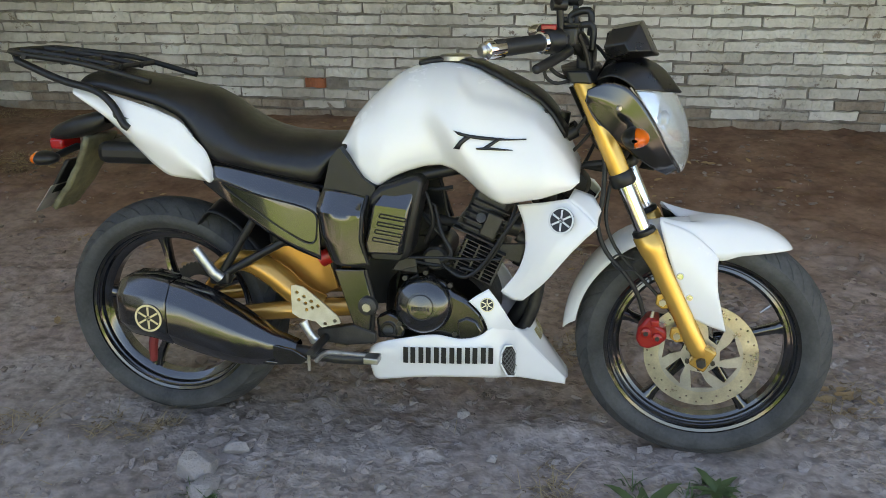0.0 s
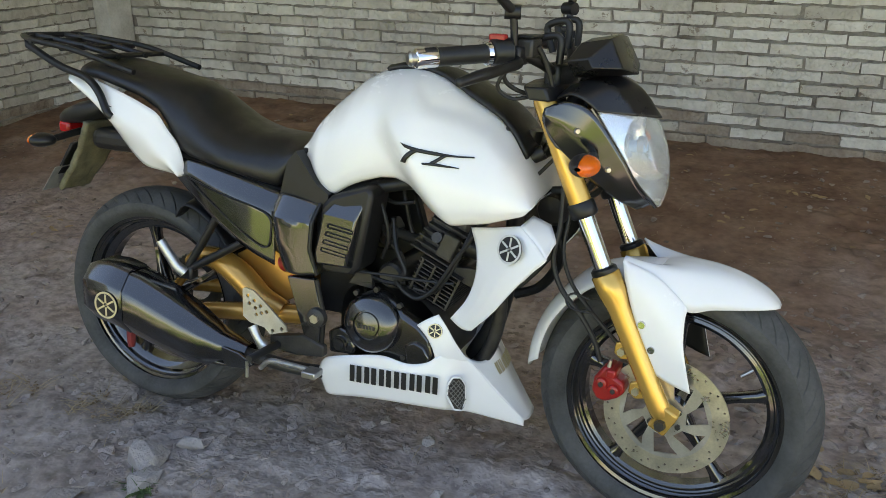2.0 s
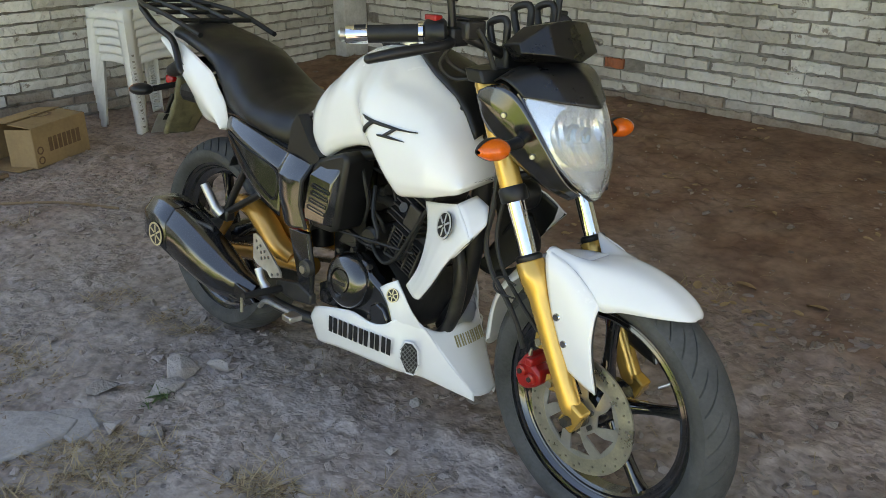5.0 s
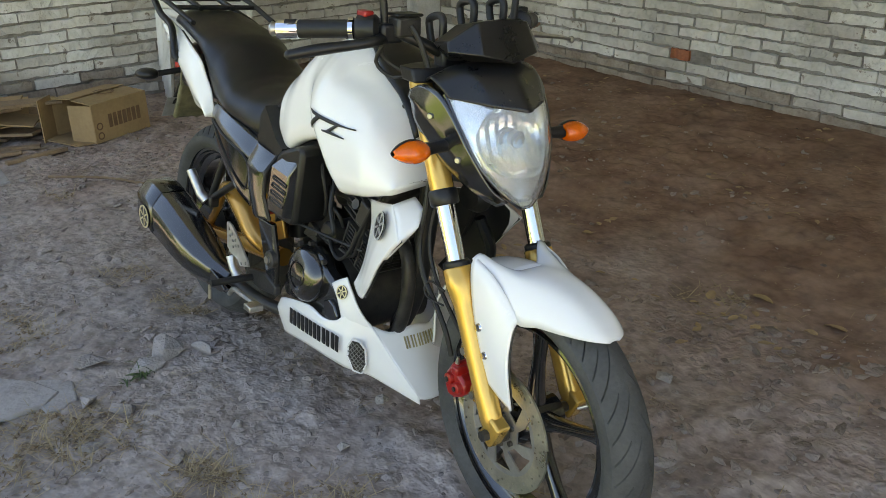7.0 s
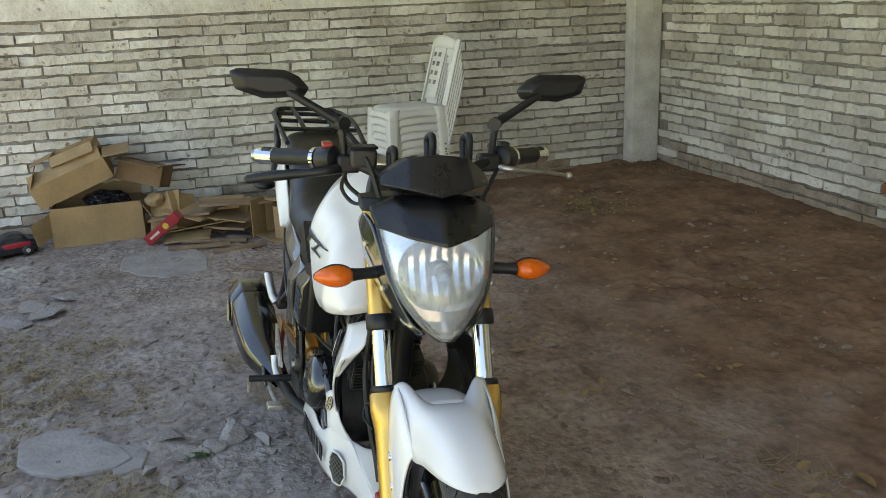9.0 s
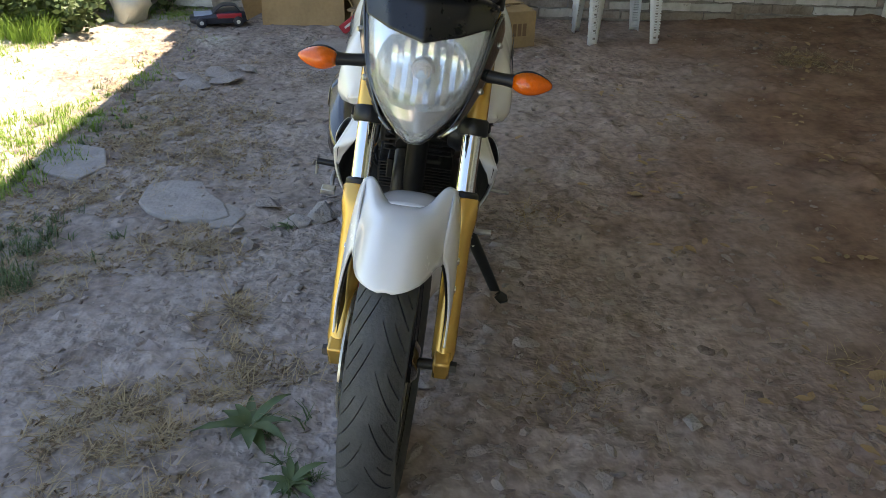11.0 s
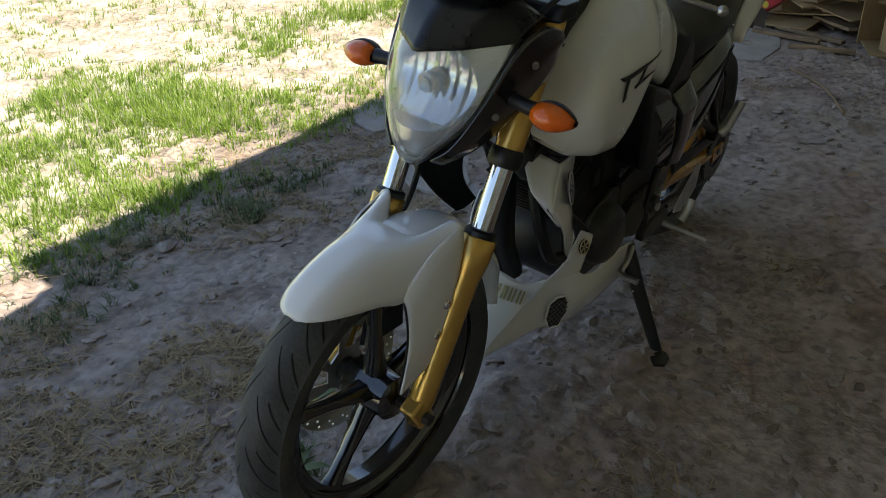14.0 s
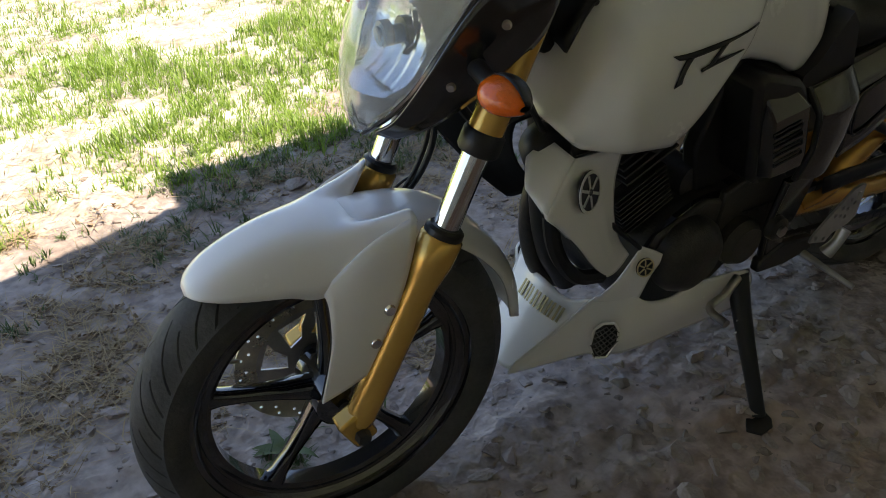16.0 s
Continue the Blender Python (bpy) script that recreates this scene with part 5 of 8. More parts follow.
# ---- engine ----
eng = thing("engine", "", "")
eng.parent = bike
part("crankcase", loft([[(0.585, y, 0.30), (0.60, y, 0.44), (0.70, y, 0.475), (0.80, y, 0.44), (0.845, y, 0.36), (0.82, y, 0.28), (0.66, y, 0.262), (0.585, y, 0.30)] for y in (-0.095, -0.05, 0.05, 0.10)], 48, 8, smooth_v=False), ENGINE, eng, "dull black crankcase", angle=40)
part("crankcase_side", plate([(0.595, 0.31), (0.605, 0.440), (0.70, 0.470), (0.80, 0.435), (0.838, 0.355), (0.81, 0.285), (0.66, 0.268)], 0.098, 0.012), ENGINE, eng, bevel=0.006)
rc = part("engine_cover", plate([(0.64, 0.435), (0.69, 0.462), (0.735, 0.445), (0.755, 0.421), (0.794, 0.402), (0.822, 0.376), (0.836, 0.338), (0.827, 0.312), (0.76, 0.302), (0.70, 0.298), (0.64, 0.318), (0.615, 0.36)], -0.085, -0.036), GLOSS, eng, "gloss black right engine cover", bevel=0.009)
part("cover_pad", plate([(0.766, 0.352), (0.790, 0.364), (0.812, 0.356), (0.826, 0.332), (0.818, 0.314), (0.772, 0.309)], -0.119, -0.010), GLOSS, rc, "raised pad of the cover", bevel=0.004)
domed = revolve([(0.001, -0.1530), (0.014, -0.1525), (0.028, -0.1510), (0.0295, -0.1475), (0.0325, -0.1470), (0.034, -0.1508), (0.045, -0.1485), (0.057, -0.1435), (0.0655, -0.1360), (0.070, -0.124), (0.071, -0.10)], (0.684, 0, 0.389), 64, closed=False)
domed.transform(Matrix.Translation((0, -0.12, 0.389)) @ Matrix.Rotation(radians(-6), 4, "X") @ Matrix.Translation((0, 0.12, -0.389)))
c = part("clutch_cover", domed, GLOSS, eng, "round gloss black clutch cover", angle=30)
for k in range(6):
    part("name_bar", box(0.662 + 0.0074 * k, 0.6675 + 0.0074 * k, -0.1538, -0.1510, 0.384, 0.393), ENGINE, c, smooth=False)
oil = part("oil_filter_cover", plate([(0.568, 0.345), (0.600, 0.362), (0.625, 0.352), (0.640, 0.319), (0.634, 0.299), (0.572, 0.294)], -0.09, -0.032), GLOSS, eng, bevel=0.006)
part("filter_cap", revolve([(0.001, -0.129), (0.013, -0.129), (0.0145, -0.126), (0.017, -0.126), (0.018, -0.128), (0.020, -0.118)], (0.600, 0, 0.321), 32, closed=False), GLOSS, oil, angle=30)
for x, z in ((0.640, 0.452), (0.690, 0.468), (0.748, 0.440), (0.760, 0.318), (0.700, 0.302), (0.626, 0.335), (0.826, 0.365)):
    part("cover_bolt", tube([(x, -0.114, z), (x, -0.124, z)], 0.0065, 6), ENGINE, rc, smooth=False)
part("starter_motor", tube([(0.705, -0.09, 0.492), (0.705, -0.084, 0.492), (0.705, 0.08, 0.492)], [0.024, 0.030, 0.030], 20), ENGINE, eng, "dull black starter motor", angle=40)
part("cam_bracket", plate([(0.60, 0.46), (0.63, 0.50), (0.66, 0.49), (0.665, 0.455)], -0.08, -0.012), ENGINE, eng, "dull black bracket", bevel=0.002)
part("stator_cover", revolve([(0.001, 0.150), (0.045, 0.148), (0.060, 0.140), (0.070, 0.125), (0.072, 0.10)], (0.735, 0, 0.380), 48, closed=False), ENGINE, eng, "dull black stator cover", angle=30)
part("sprocket_cover", revolve([(0.001, 0.145), (0.035, 0.143), (0.045, 0.130), (0.047, 0.10)], (0.615, 0, 0.365), 40, closed=False), ENGINE, eng, angle=30)
part("sprocket_guard", plate([(0.47, 0.47), (0.56, 0.50), (0.66, 0.47), (0.67, 0.36), (0.62, 0.305), (0.52, 0.31)], 0.100, 0.014), ENGINE, eng, "dull black sprocket guard", bevel=0.004)
# plate added to stop bright ground showing through the engine gap
part("gap_blocker", plate([(0.47, 0.34), (0.47, 0.52), (0.58, 0.52), (0.60, 0.42), (0.58, 0.34)], 0.0, 0.006), BLACK, eng, "matt black plate added to block light through a gap", smooth=False)
part("left_inner_cover", plate([(0.55, 0.49), (0.56, 0.66), (0.68, 0.68), (0.72, 0.56), (0.70, 0.46)], 0.055, 0.030), BLACK, eng, "matt black inner cover", bevel=0.006)
CA = Matrix.Translation((0.785, 0, 0.43)) @ Matrix.Rotation(radians(23), 4, "Y")
part("cylinder", box(-0.044, 0.040, -0.056, 0.056, 0, 0.11, m=CA), ENGINE, eng, bevel=0.01)
for k in range(9):
    z = 0.020 + 0.0100 * k
    part("cooling_fin", box(-0.056, 0.050, -0.078, 0.078, z, z + 0.0032, m=CA), ENGINE, eng, bevel=0.0012)
for x in (-0.050, -0.018, 0.014, 0.044):
    part("fin_post", box(x, x + 0.005, -0.0795, -0.074, 0.020, 0.103, m=CA), ENGINE, eng, smooth=False)
part("cylinder_head", box(-0.080, 0.012, -0.056, 0.056, 0.105, 0.225, m=CA), ENGINE, eng, bevel=0.012)
for k in range(6):
    z = 0.110 + 0.0165 * k
    part("cooling_fin", box(-0.092 + 0.004 * k, 0.018, -0.072, 0.072, z, z + 0.0045, m=CA), ENGINE, eng, bevel=0.0015)
part("head_cap", box(-0.030, 0.010, -0.082, -0.06, 0.125, 0.185, m=CA), ENGINE, eng, bevel=0.004)
part("exhaust_boss", tube([(0.855, -0.02, 0.575), (0.90, -0.02, 0.562)], [0.030, 0.026], 18), ENGINE, eng)
for s in (-1, 1):
    part("head_stud", tube([tuple(CA @ Vector((-0.04, 0.07 * s, 0.16))), tuple(CA @ Vector((-0.04, 0.085 * s, 0.165)))], 0.012, 12), ENGINE, eng)
part("intake_pipe", tube([(0.765, -0.03, 0.566), (0.745, -0.03, 0.568), (0.740, -0.03, 0.569), (0.69, -0.03, 0.578), (0.66, -0.03, 0.580)], [0.016, 0.016, 0.0125, 0.0125, 0.0175], 16), ENGINE, eng, "black intake pipe", angle=40)
part("carburettor", tube([(0.69, -0.02, 0.600), (0.685, -0.02, 0.598), (0.66, -0.02, 0.560), (0.655, -0.02, 0.545)], [0.014, 0.020, 0.022, 0.012], 14), ENGINE, eng, "dull black carburettor body", angle=40)
for w in ([(0.903, -0.10, 0.618), (0.862, -0.10, 0.553), (0.817, -0.10, 0.483), (0.776, -0.10, 0.455), (0.734, -0.095, 0.474), (0.71, -0.08, 0.50)], [(0.665, -0.06, 0.60), (0.70, -0.075, 0.565), (0.722, -0.07, 0.54), (0.728, -0.06, 0.51)], [(0.70, -0.03, 0.69), (0.715, -0.04, 0.65), (0.722, -0.03, 0.60), (0.73, -0.03, 0.58)], [(0.74, -0.05, 0.66), (0.70, -0.06, 0.655), (0.66, -0.05, 0.662)], [(0.74, -0.08, 0.48), (0.70, -0.09, 0.478), (0.64, -0.085, 0.49), (0.60, -0.09, 0.52)]):
    part("engine_hose", tube(w, 0.0048, 8, 30), HOSE, eng, "thin black hose")
part("front_stay", plate([(0.822, 0.526), (0.916, 0.532), (0.905, 0.480), (0.846, 0.500)], -0.045, -0.014), ENGINE, eng, "flat engine stay", bevel=0.003)

# main frame under the tank and down tube
part("down_tube", tube([(0.985, 0, 0.84), (0.965, 0, 0.70), (0.955, 0, 0.55), (0.93, 0, 0.40), (0.88, 0, 0.30)], 0.022, 12, 24), BLACK, bike, "black frame down tube")
for s in (-1, 1):
    part("spine_tube", tube([(1.02, 0.03 * s, 0.80), (0.90, 0.06 * s, 0.74), (0.70, 0.08 * s, 0.70), (0.52, 0.095 * s, 0.64), (0.50, 0.10 * s, 0.50)], 0.016, 10, 24), BLACK, bike)
    part("sub_frame_rail", tube([(0.48, 0.10 * s, 0.64), (0.20, 0.105 * s, 0.72), (-0.12, 0.09 * s, 0.85)], 0.012, 10, 12), BLACK, bike)
part("inner_battery_box", box(0.29, 0.47, -0.09, 0.09, 0.50, 0.66), BLACK, bike, "matt black box under the seat", bevel=0.015)
part("seat_base", box(-0.15, 0.46, -0.085, 0.085, 0.69, 0.745, m=Matrix.Translation((0, 0, 0.0))), BLACK, bike, bevel=0.02)
part("horn", revolve([(0.001, 0.018), (0.030, 0.018), (0.038, 0.010), (0.040, 0.0), (0.030, -0.02), (0.001, -0.022)], (1.02, 0.075, 0.655), 28, closed=False), BLACK, bike, "round black horn")

# ---- headlight, cowl, instruments ----
HL = [  # edge y, edge z, edge x, centre z, centre x, from brow to chin
    (0.109, 0.911, 1.138, 0.896, 1.226),
    (0.104, 0.878, 1.160, 0.862, 1.245),
    (0.098, 0.848, 1.180, 0.835, 1.256),
    (0.090, 0.815, 1.200, 0.806, 1.264),
    (0.076, 0.782, 1.216, 0.778, 1.268),
    (0.053, 0.750, 1.234, 0.750, 1.268),
    (0.030, 0.726, 1.248, 0.729, 1.264),
    (0.011, 0.711, 1.252, 0.712, 1.258),
]


def lens_point(v, u, back=0.0):
    """A point of the headlight's face: v from brow to chin, u from side to side."""
    k = v * (len(HL) - 1)
    i = min(len(HL) - 2, int(k))
    f = k - i
    ey, ez, ex, cz, cx = [a + (b - a) * f for a, b in zip(HL[i], HL[i + 1])]
    return (cx - (cx - ex) * abs(u) ** 2.0 - back, ey * u, cz + (ez - cz) * abs(u) ** 1.6)


headlight = thing("headlight", "", "")
headlight.parent = bike
part("headlight_lens", turned(grid([[lens_point(v, u) for u in np.linspace(-1, 1, 41)] for v in np.linspace(0, 1, 36)])), LENS, headlight, "clear slightly hazed shield-shaped lens", thick=0.003, angle=0)
bowl = []
for v in np.linspace(0, 1, 56):
    row = []
    for u in np.linspace(-1, 1, 113):
        x, y, z = lens_point(0.03 + 0.94 * v, u * 0.97, 0.012)
        d = math.hypot(y / 0.080, (z - 0.832) / 0.072)
        inside = d < 1 and z > 0.772
        depth = 0.060 * max(0.0, 1 - d * d) ** 0.6 if inside else 0.0
        strip = int(math.floor(y / 0.0105 + 40.5))
        rib = ((y / 0.0105 + 0.5) % 1.0 - 0.5) * (0.0034 if strip % 2 else -0.0024) if inside else 0.0
        row.append((x - depth - 0.004 * inside + rib, y, z))
    bowl.append(row)
part("reflector", turned(grid(bowl)), MIRROR, headlight, "faceted silver reflector", smooth=False)
for r0, r1, x0 in ((0.0135, 0.0165, 1.214), (0.0075, 0.0100, 1.219)):
    part("bulb_ring", turned(tube([(x0 - 0.012, 0, 0.832), (x0, 0, 0.832), (x0 + 0.001, 0, 0.832), (x0 - 0.004, 0, 0.832)], [r1, r1, r0, r0 * 0.9], 28)), STEEL, headlight, "round metal bulb shade", angle=30)
part("bulb", turned(tube([(1.175, 0, 0.828), (1.205, 0, 0.828), (1.217, 0, 0.828), (1.221, 0, 0.828)], [0.012, 0.013, 0.011, 0.004], 20)), mat("blue_glass_bulb", (0.45, 0.58, 0.75), 0.1, coat=0.5, var=0.1), headlight, "bluish bulb")
part("bulb_shroud", turned(tube([(1.170, 0, 0.828), (1.185, 0, 0.828)], 0.021, 24)), STEEL, headlight)
part("chin_reflector", turned(grid([[(lens_point(0.90 + 0.07 * v, u * 0.7, 0.006 + 0.002 * math.sin(u * 26))) for u in np.linspace(-1, 1, 40)] for v in (0, 0.5, 1)])), SILVER, headlight, "ribbed chin of the lens")
part("headlight_shell", turned(grid([[lens_point(v, u, 0.055 + 0.04 * (1 - abs(u))) for u in np.linspace(-0.98, 0.98, 21)] for v in np.linspace(0, 1, 16)])), BLACK, headlight, "black back shell", thick=0.003, angle=0)
part("lens_rim", turned(tube([lens_point(v, -1.01, 0.002) for v in np.linspace(0, 1, 12)] + [lens_point(v, 1.01, 0.002) for v in np.linspace(1, 0, 12)], 0.0045, 8, 60)), GLOSS, headlight, "thin black rim")

for s in (-1, 1):
    up = [(1.046, 0.126 * s, 0.906), (1.086, 0.124 * s, 0.922), (1.128, 0.117 * s, 0.912), (1.160, 0.109 * s, 0.878), (1.198, 0.094 * s, 0.815), (1.230, 0.066 * s, 0.750), (1.248, 0.040 * s, 0.724)]
    mid = [(1.044, 0.129 * s, 0.893), (1.078, 0.130 * s, 0.884), (1.110, 0.125 * s, 0.862), (1.140, 0.115 * s, 0.833), (1.176, 0.098 * s, 0.785), (1.210, 0.070 * s, 0.738), (1.235, 0.042 * s, 0.716)]
    low = [(1.042, 0.122 * s, 0.882), (1.058, 0.123 * s, 0.850), (1.078, 0.118 * s, 0.824), (1.104, 0.110 * s, 0.798), (1.145, 0.095 * s, 0.764), (1.188, 0.074 * s, 0.732), (1.222, 0.044 * s, 0.710)]
    cowl = part("headlight_cowl", turned(loft([up, mid, low], 40, 12, smooth_v=False)), GLOSS, bike, "gloss black headlight side cowl", thick=0.004, angle=25)
    for cx, cy, cz in ((1.114, 0.1255, 0.868), (1.174, 0.1025, 0.795)):
        part("cowl_screw", turned(tube([(cx, cy * s, cz), (cx + 0.003, (cy + 0.004) * s, cz)], [0.0065, 0.0045], 14)), STEEL, cowl, "bright screw")

edge = lambda s: [(1.062, 0.104 * s, 0.924), (1.090, 0.115 * s, 0.934), (1.118, 0.117 * s, 0.927), (1.146, 0.110 * s, 0.906)]
half = lambda s: [(1.075, 0.068 * s, 0.946), (1.115, 0.074 * s, 0.958), (1.165, 0.070 * s, 0.946), (1.205, 0.060 * s, 0.897)]
cent = [(1.082, 0, 0.948), (1.130, 0, 0.968), (1.195, 0, 0.944), (1.244, 0, 0.889)]
part("headlight_visor", turned(loft([edge(-1), half(-1), cent, half(1), edge(1)], 24, 40, smooth_v=False)), VISOR, bike, "satin black angular visor above the headlight", thick=0.004, angle=25)

# instrument pod: a faceted hood
bm = bmesh.new()
P = {}
for key, pt in {"A": (1.085, 0.062, 1.028), "a": (1.072, 0.100, 0.995), "B": (1.145, 0.055, 1.040), "b": (1.118, 0.098, 1.004), "C": (1.174, 0.062, 0.984), "c": (1.128, 0.105, 0.986), "D": (1.080, 0.070, 0.962)}.items():
    for s in (-1, 1):
        P[key, s] = bm.verts.new((pt[0], pt[1] * s, pt[2]))
for key, pt in {"A": (1.085, 0, 1.034), "B": (1.150, 0, 1.046), "C": (1.190, 0, 0.970), "D": (1.088, 0, 0.956)}.items():
    P[key, 0] = bm.verts.new(pt)
for s in (-1, 1):
    for f in ((("A", 0), ("A", s), ("B", s), ("B", 0)), (("A", s), ("a", s), ("b", s), ("B", s)), (("B", 0), ("B", s), ("C", s), ("C", 0)), (("B", s), ("b", s), ("c", s), ("C", s)), (("C", 0), ("C", s), ("D", s), ("D", 0)), (("C", s), ("c", s), ("D", s)), (("A", 0), ("A", s), ("D", s), ("D", 0)), (("A", s), ("a", s), ("D", s)), (("a", s), ("b", s), ("c", s), ("D", s))):
        bm.faces.new([P[k] for k in f])
pod = part("instrument_pod", turned(bm), VISOR, bike, "dark faceted instrument pod", bevel=0.003, angle=20)
dial = [(y * 0.75, 0.996 + (z - 0.996) * 0.75) for y, z in ((-0.098, 0.998), (-0.058, 1.028), (0.058, 1.028), (0.098, 0.998), (0.070, 0.966), (-0.070, 0.966))]
part("pod_face", turned(plate(dial, 0, 0.004, put=lambda x, y, z: (1.074 + y + 0.05 * (z - 0.995), x, z))), DECAL, pod, "dark dial face", smooth=False)
part("pod_bracket", turned(tube([(1.10, 0, 0.975), (1.08, 0, 0.93), (1.06, 0, 0.90)], 0.018, 10, 8)), BLACK, bike)

# yokes and handlebar
for z, x, t, k in ((0.918, 1.026, 0.026, 1.0), (0.765, 1.098, 0.03, 0.66)):
    part("fork_yoke", turned(plate([(-0.125, -0.022), (-0.09, -0.036), (0, -0.05), (0.09, -0.036), (0.125, -0.022), (0.125, 0.022), (0.09, 0.034), (0, 0.026), (-0.09, 0.034), (-0.125, 0.022)], 0, t, put=lambda a, b, c, x=x, z=z, k=k: (x + c - 0.43 * (b - 0.013), a * k, z + b))), BLACK, bike, "black fork yoke", bevel=0.004)
part("steering_stem", turned(tube([(1.015, 0, 0.905), (1.085, 0, 0.765)], 0.026, 16)), BLACK, bike)
bar = thing("handlebar", "", "")
bar.parent = bike
BAR = [(0.862, -0.305, 1.000), (0.93, -0.23, 1.010), (0.985, -0.155, 1.012), (1.020, -0.085, 0.985), (1.030, -0.04, 0.965), (1.030, 0.04, 0.965), (1.020, 0.085, 0.985), (0.985, 0.155, 1.012), (0.93, 0.23, 1.010), (0.862, 0.305, 1.000)]
part("bar_tube", turned(tube(BAR, 0.011, 12, 60)), BLACK, bar, "black handlebar tube")
for s in (-1, 1):
    P = lambda f: Vector((0.862 + 0.128 * f, s * (0.305 - 0.145 * f), 1.000 + 0.012 * f))
    part("grip", turned(tube([tuple(P(0.17)), tuple(P(0.2)), tuple(P(0.68)), tuple(P(0.70))], [0.0165, 0.0175, 0.0175, 0.019], 20)), HOSE, bar, "black rubber grip")
    part("grip_sleeve", turned(tube([tuple(P(-0.02)), tuple(P(0.0)), tuple(P(0.20)), tuple(P(0.21))], [0.013, 0.0185, 0.0185, 0.017], 20)), CHROME, bar, "polished silver grip sleeve")
    part("grip_collar", turned(tube([tuple(P(0.695)), tuple(P(0.70)), tuple(P(0.745)), tuple(P(0.75))], [0.019, 0.0225, 0.0225, 0.019], 20)), CHROME, bar, "silver collar ring")
    part("sleeve_inlay", turned(tube([tuple(P(0.06) + Vector((0.006, 0, 0.0085)) ), tuple(P(0.17) + Vector((0.006, 0, 0.0085)))], 0.011, 8)), HOSE, bar)
    part("bar_end", turned(tube([tuple(P(-0.08)), tuple(P(-0.055)), tuple(P(-0.02)), tuple(P(0.0))], [0.010, 0.0145, 0.012, 0.010], 16)), STEEL, bar, "steel bar end weight")
    sw = P(0.86)
    part("switch_housing", turned(tube([tuple(P(0.755)), tuple(P(0.78)), tuple(P(0.95)), tuple(P(0.98))], [0.020, 0.026, 0.027, 0.020], 14)), BLACK, bar, "black switch housing", angle=50)
    part("switch_button", turned(box(sw.x - 0.022, sw.x + 0.010, sw.y - 0.010, sw.y + 0.010, sw.z + 0.022, sw.z + 0.034)), RED if s < 0 else BLACK, bar, "red stop switch" if s < 0 else "black switch", bevel=0.003)
    L0, L1 = P(1.03), P(0.98)
    lev = [(0.985, 0.150 * s, 0.995), (1.010, 0.185 * s, 0.992), (1.000, 0.235 * s, 0.985), (0.985, 0.285 * s, 0.978), (0.965, 0.330 * s, 0.968)]
    lv = part("lever", turned(tube(lev, [0.013, 0.010, 0.010, 0.011, 0.0095] if s < 0 else [0.011, 0.0070, 0.0052, 0.0047, 0.0042], 10, 24)), BLACK if s < 0 else STEEL, bar, "black brake lever" if s < 0 else "bare metal clutch lever")
    e = lev[-1]
    tip = bmesh.new()
    bmesh.ops.create_uvsphere(tip, u_segments=14, v_segments=10, radius=0.0085 if s > 0 else 0.0095, matrix=Matrix.Translation(e))
    part("lever_ball", turned(tip), STEEL if s > 0 else BLACK, lv)
    part("lever_perch", turned(box(0.970, 1.005, min(s * 0.120, s * 0.165), max(s * 0.120, s * 0.165), 0.985, 1.022)), BLACK, bar, bevel=0.006)
    # mirror
    mr = thing("mirror", "", "")
    mr.parent = bike
    part("mirror_stem", turned(tube([(0.985, 0.150 * s, 1.012), (0.985, 0.152 * s, 1.05), (0.983, 0.156 * s, 1.082)], 0.0075, 10, 8)), BLACK, mr)
    part("mirror_joint", turned(tube([(0.996, 0.150 * s, 1.084), (0.968, 0.162 * s, 1.084)], 0.0135, 16)), BLACK, mr, "black round joint")
    part("mirror_arm", turned(tube([(0.982, 0.158 * s, 1.086), (0.975, 0.195 * s, 1.108), (0.965, 0.240 * s, 1.135), (0.955, 0.262 * s, 1.150)], [0.010, 0.0085, 0.008, 0.007], 10, 14)), BLACK, mr)
    face = [(0.212, 1.150), (0.222, 1.132), (0.300, 1.128), (0.352, 1.146), (0.362, 1.180), (0.345, 1.186), (0.258, 1.184), (0.232, 1.172)]
    front_in = [((y - 0.285) * 0.72 + 0.285, (z - 1.157) * 0.62 + 1.157) for y, z in face]
    shell = grid([[(0.935 + 0.0 * z, y * s, z) for y, z in face], [(0.948, y * s, z) for y, z in face], [(0.966, y * s, z) for y, z in front_in]], closed_u=True)
    shell.faces.new([v for v in shell.verts if v.co.x > 0.96])
    part("mirror_shell", turned(shell), BLACK, mr, "black angular mirror shell", bevel=0.004, angle=30)
    gl = bmesh.new()
    gl.faces.new([gl.verts.new((0.937, (y - 0.285) * s * 0.95 + 0.285 * s, (z - 1.157) * 0.93 + 1.157)) for y, z in face])
    part("mirror_glass", turned(gl), mat("mirror_glass", (0.9, 0.9, 0.9), 0.02, metal=1.0), mr, "mirror glass", smooth=False)
    # indicators
    ind = thing("front_indicator", "", "")
    ind.parent = bike
    part("indicator_stem", turned(tube([(1.142, 0.100 * s, 0.818), (1.150, 0.140 * s, 0.817), (1.152, 0.165 * s, 0.816)], [0.013, 0.0115, 0.015], 14, 10)), BLACK, ind, "black rubber stem")
    rows_l, rows_b = [], []
    for k in range(15):
        f = k / 14
        r = math.sin(math.pi * (0.10 + 0.86 * f) ** 0.85) ** 0.75
        y = s * (0.158 + 0.068 * f)
        rows_l.append([(1.154 + 0.028 * r * max(-0.12, math.cos(a)), y, 0.816 + 0.0205 * r * math.sin(a)) for a in np.linspace(-1.65, 1.65, 16)])
        rows_b.append([(1.152 - 0.026 * r * max(-0.1, math.cos(a)), y, 0.816 + 0.0215 * r * math.sin(a)) for a in np.linspace(-1.62, 1.62, 14)])
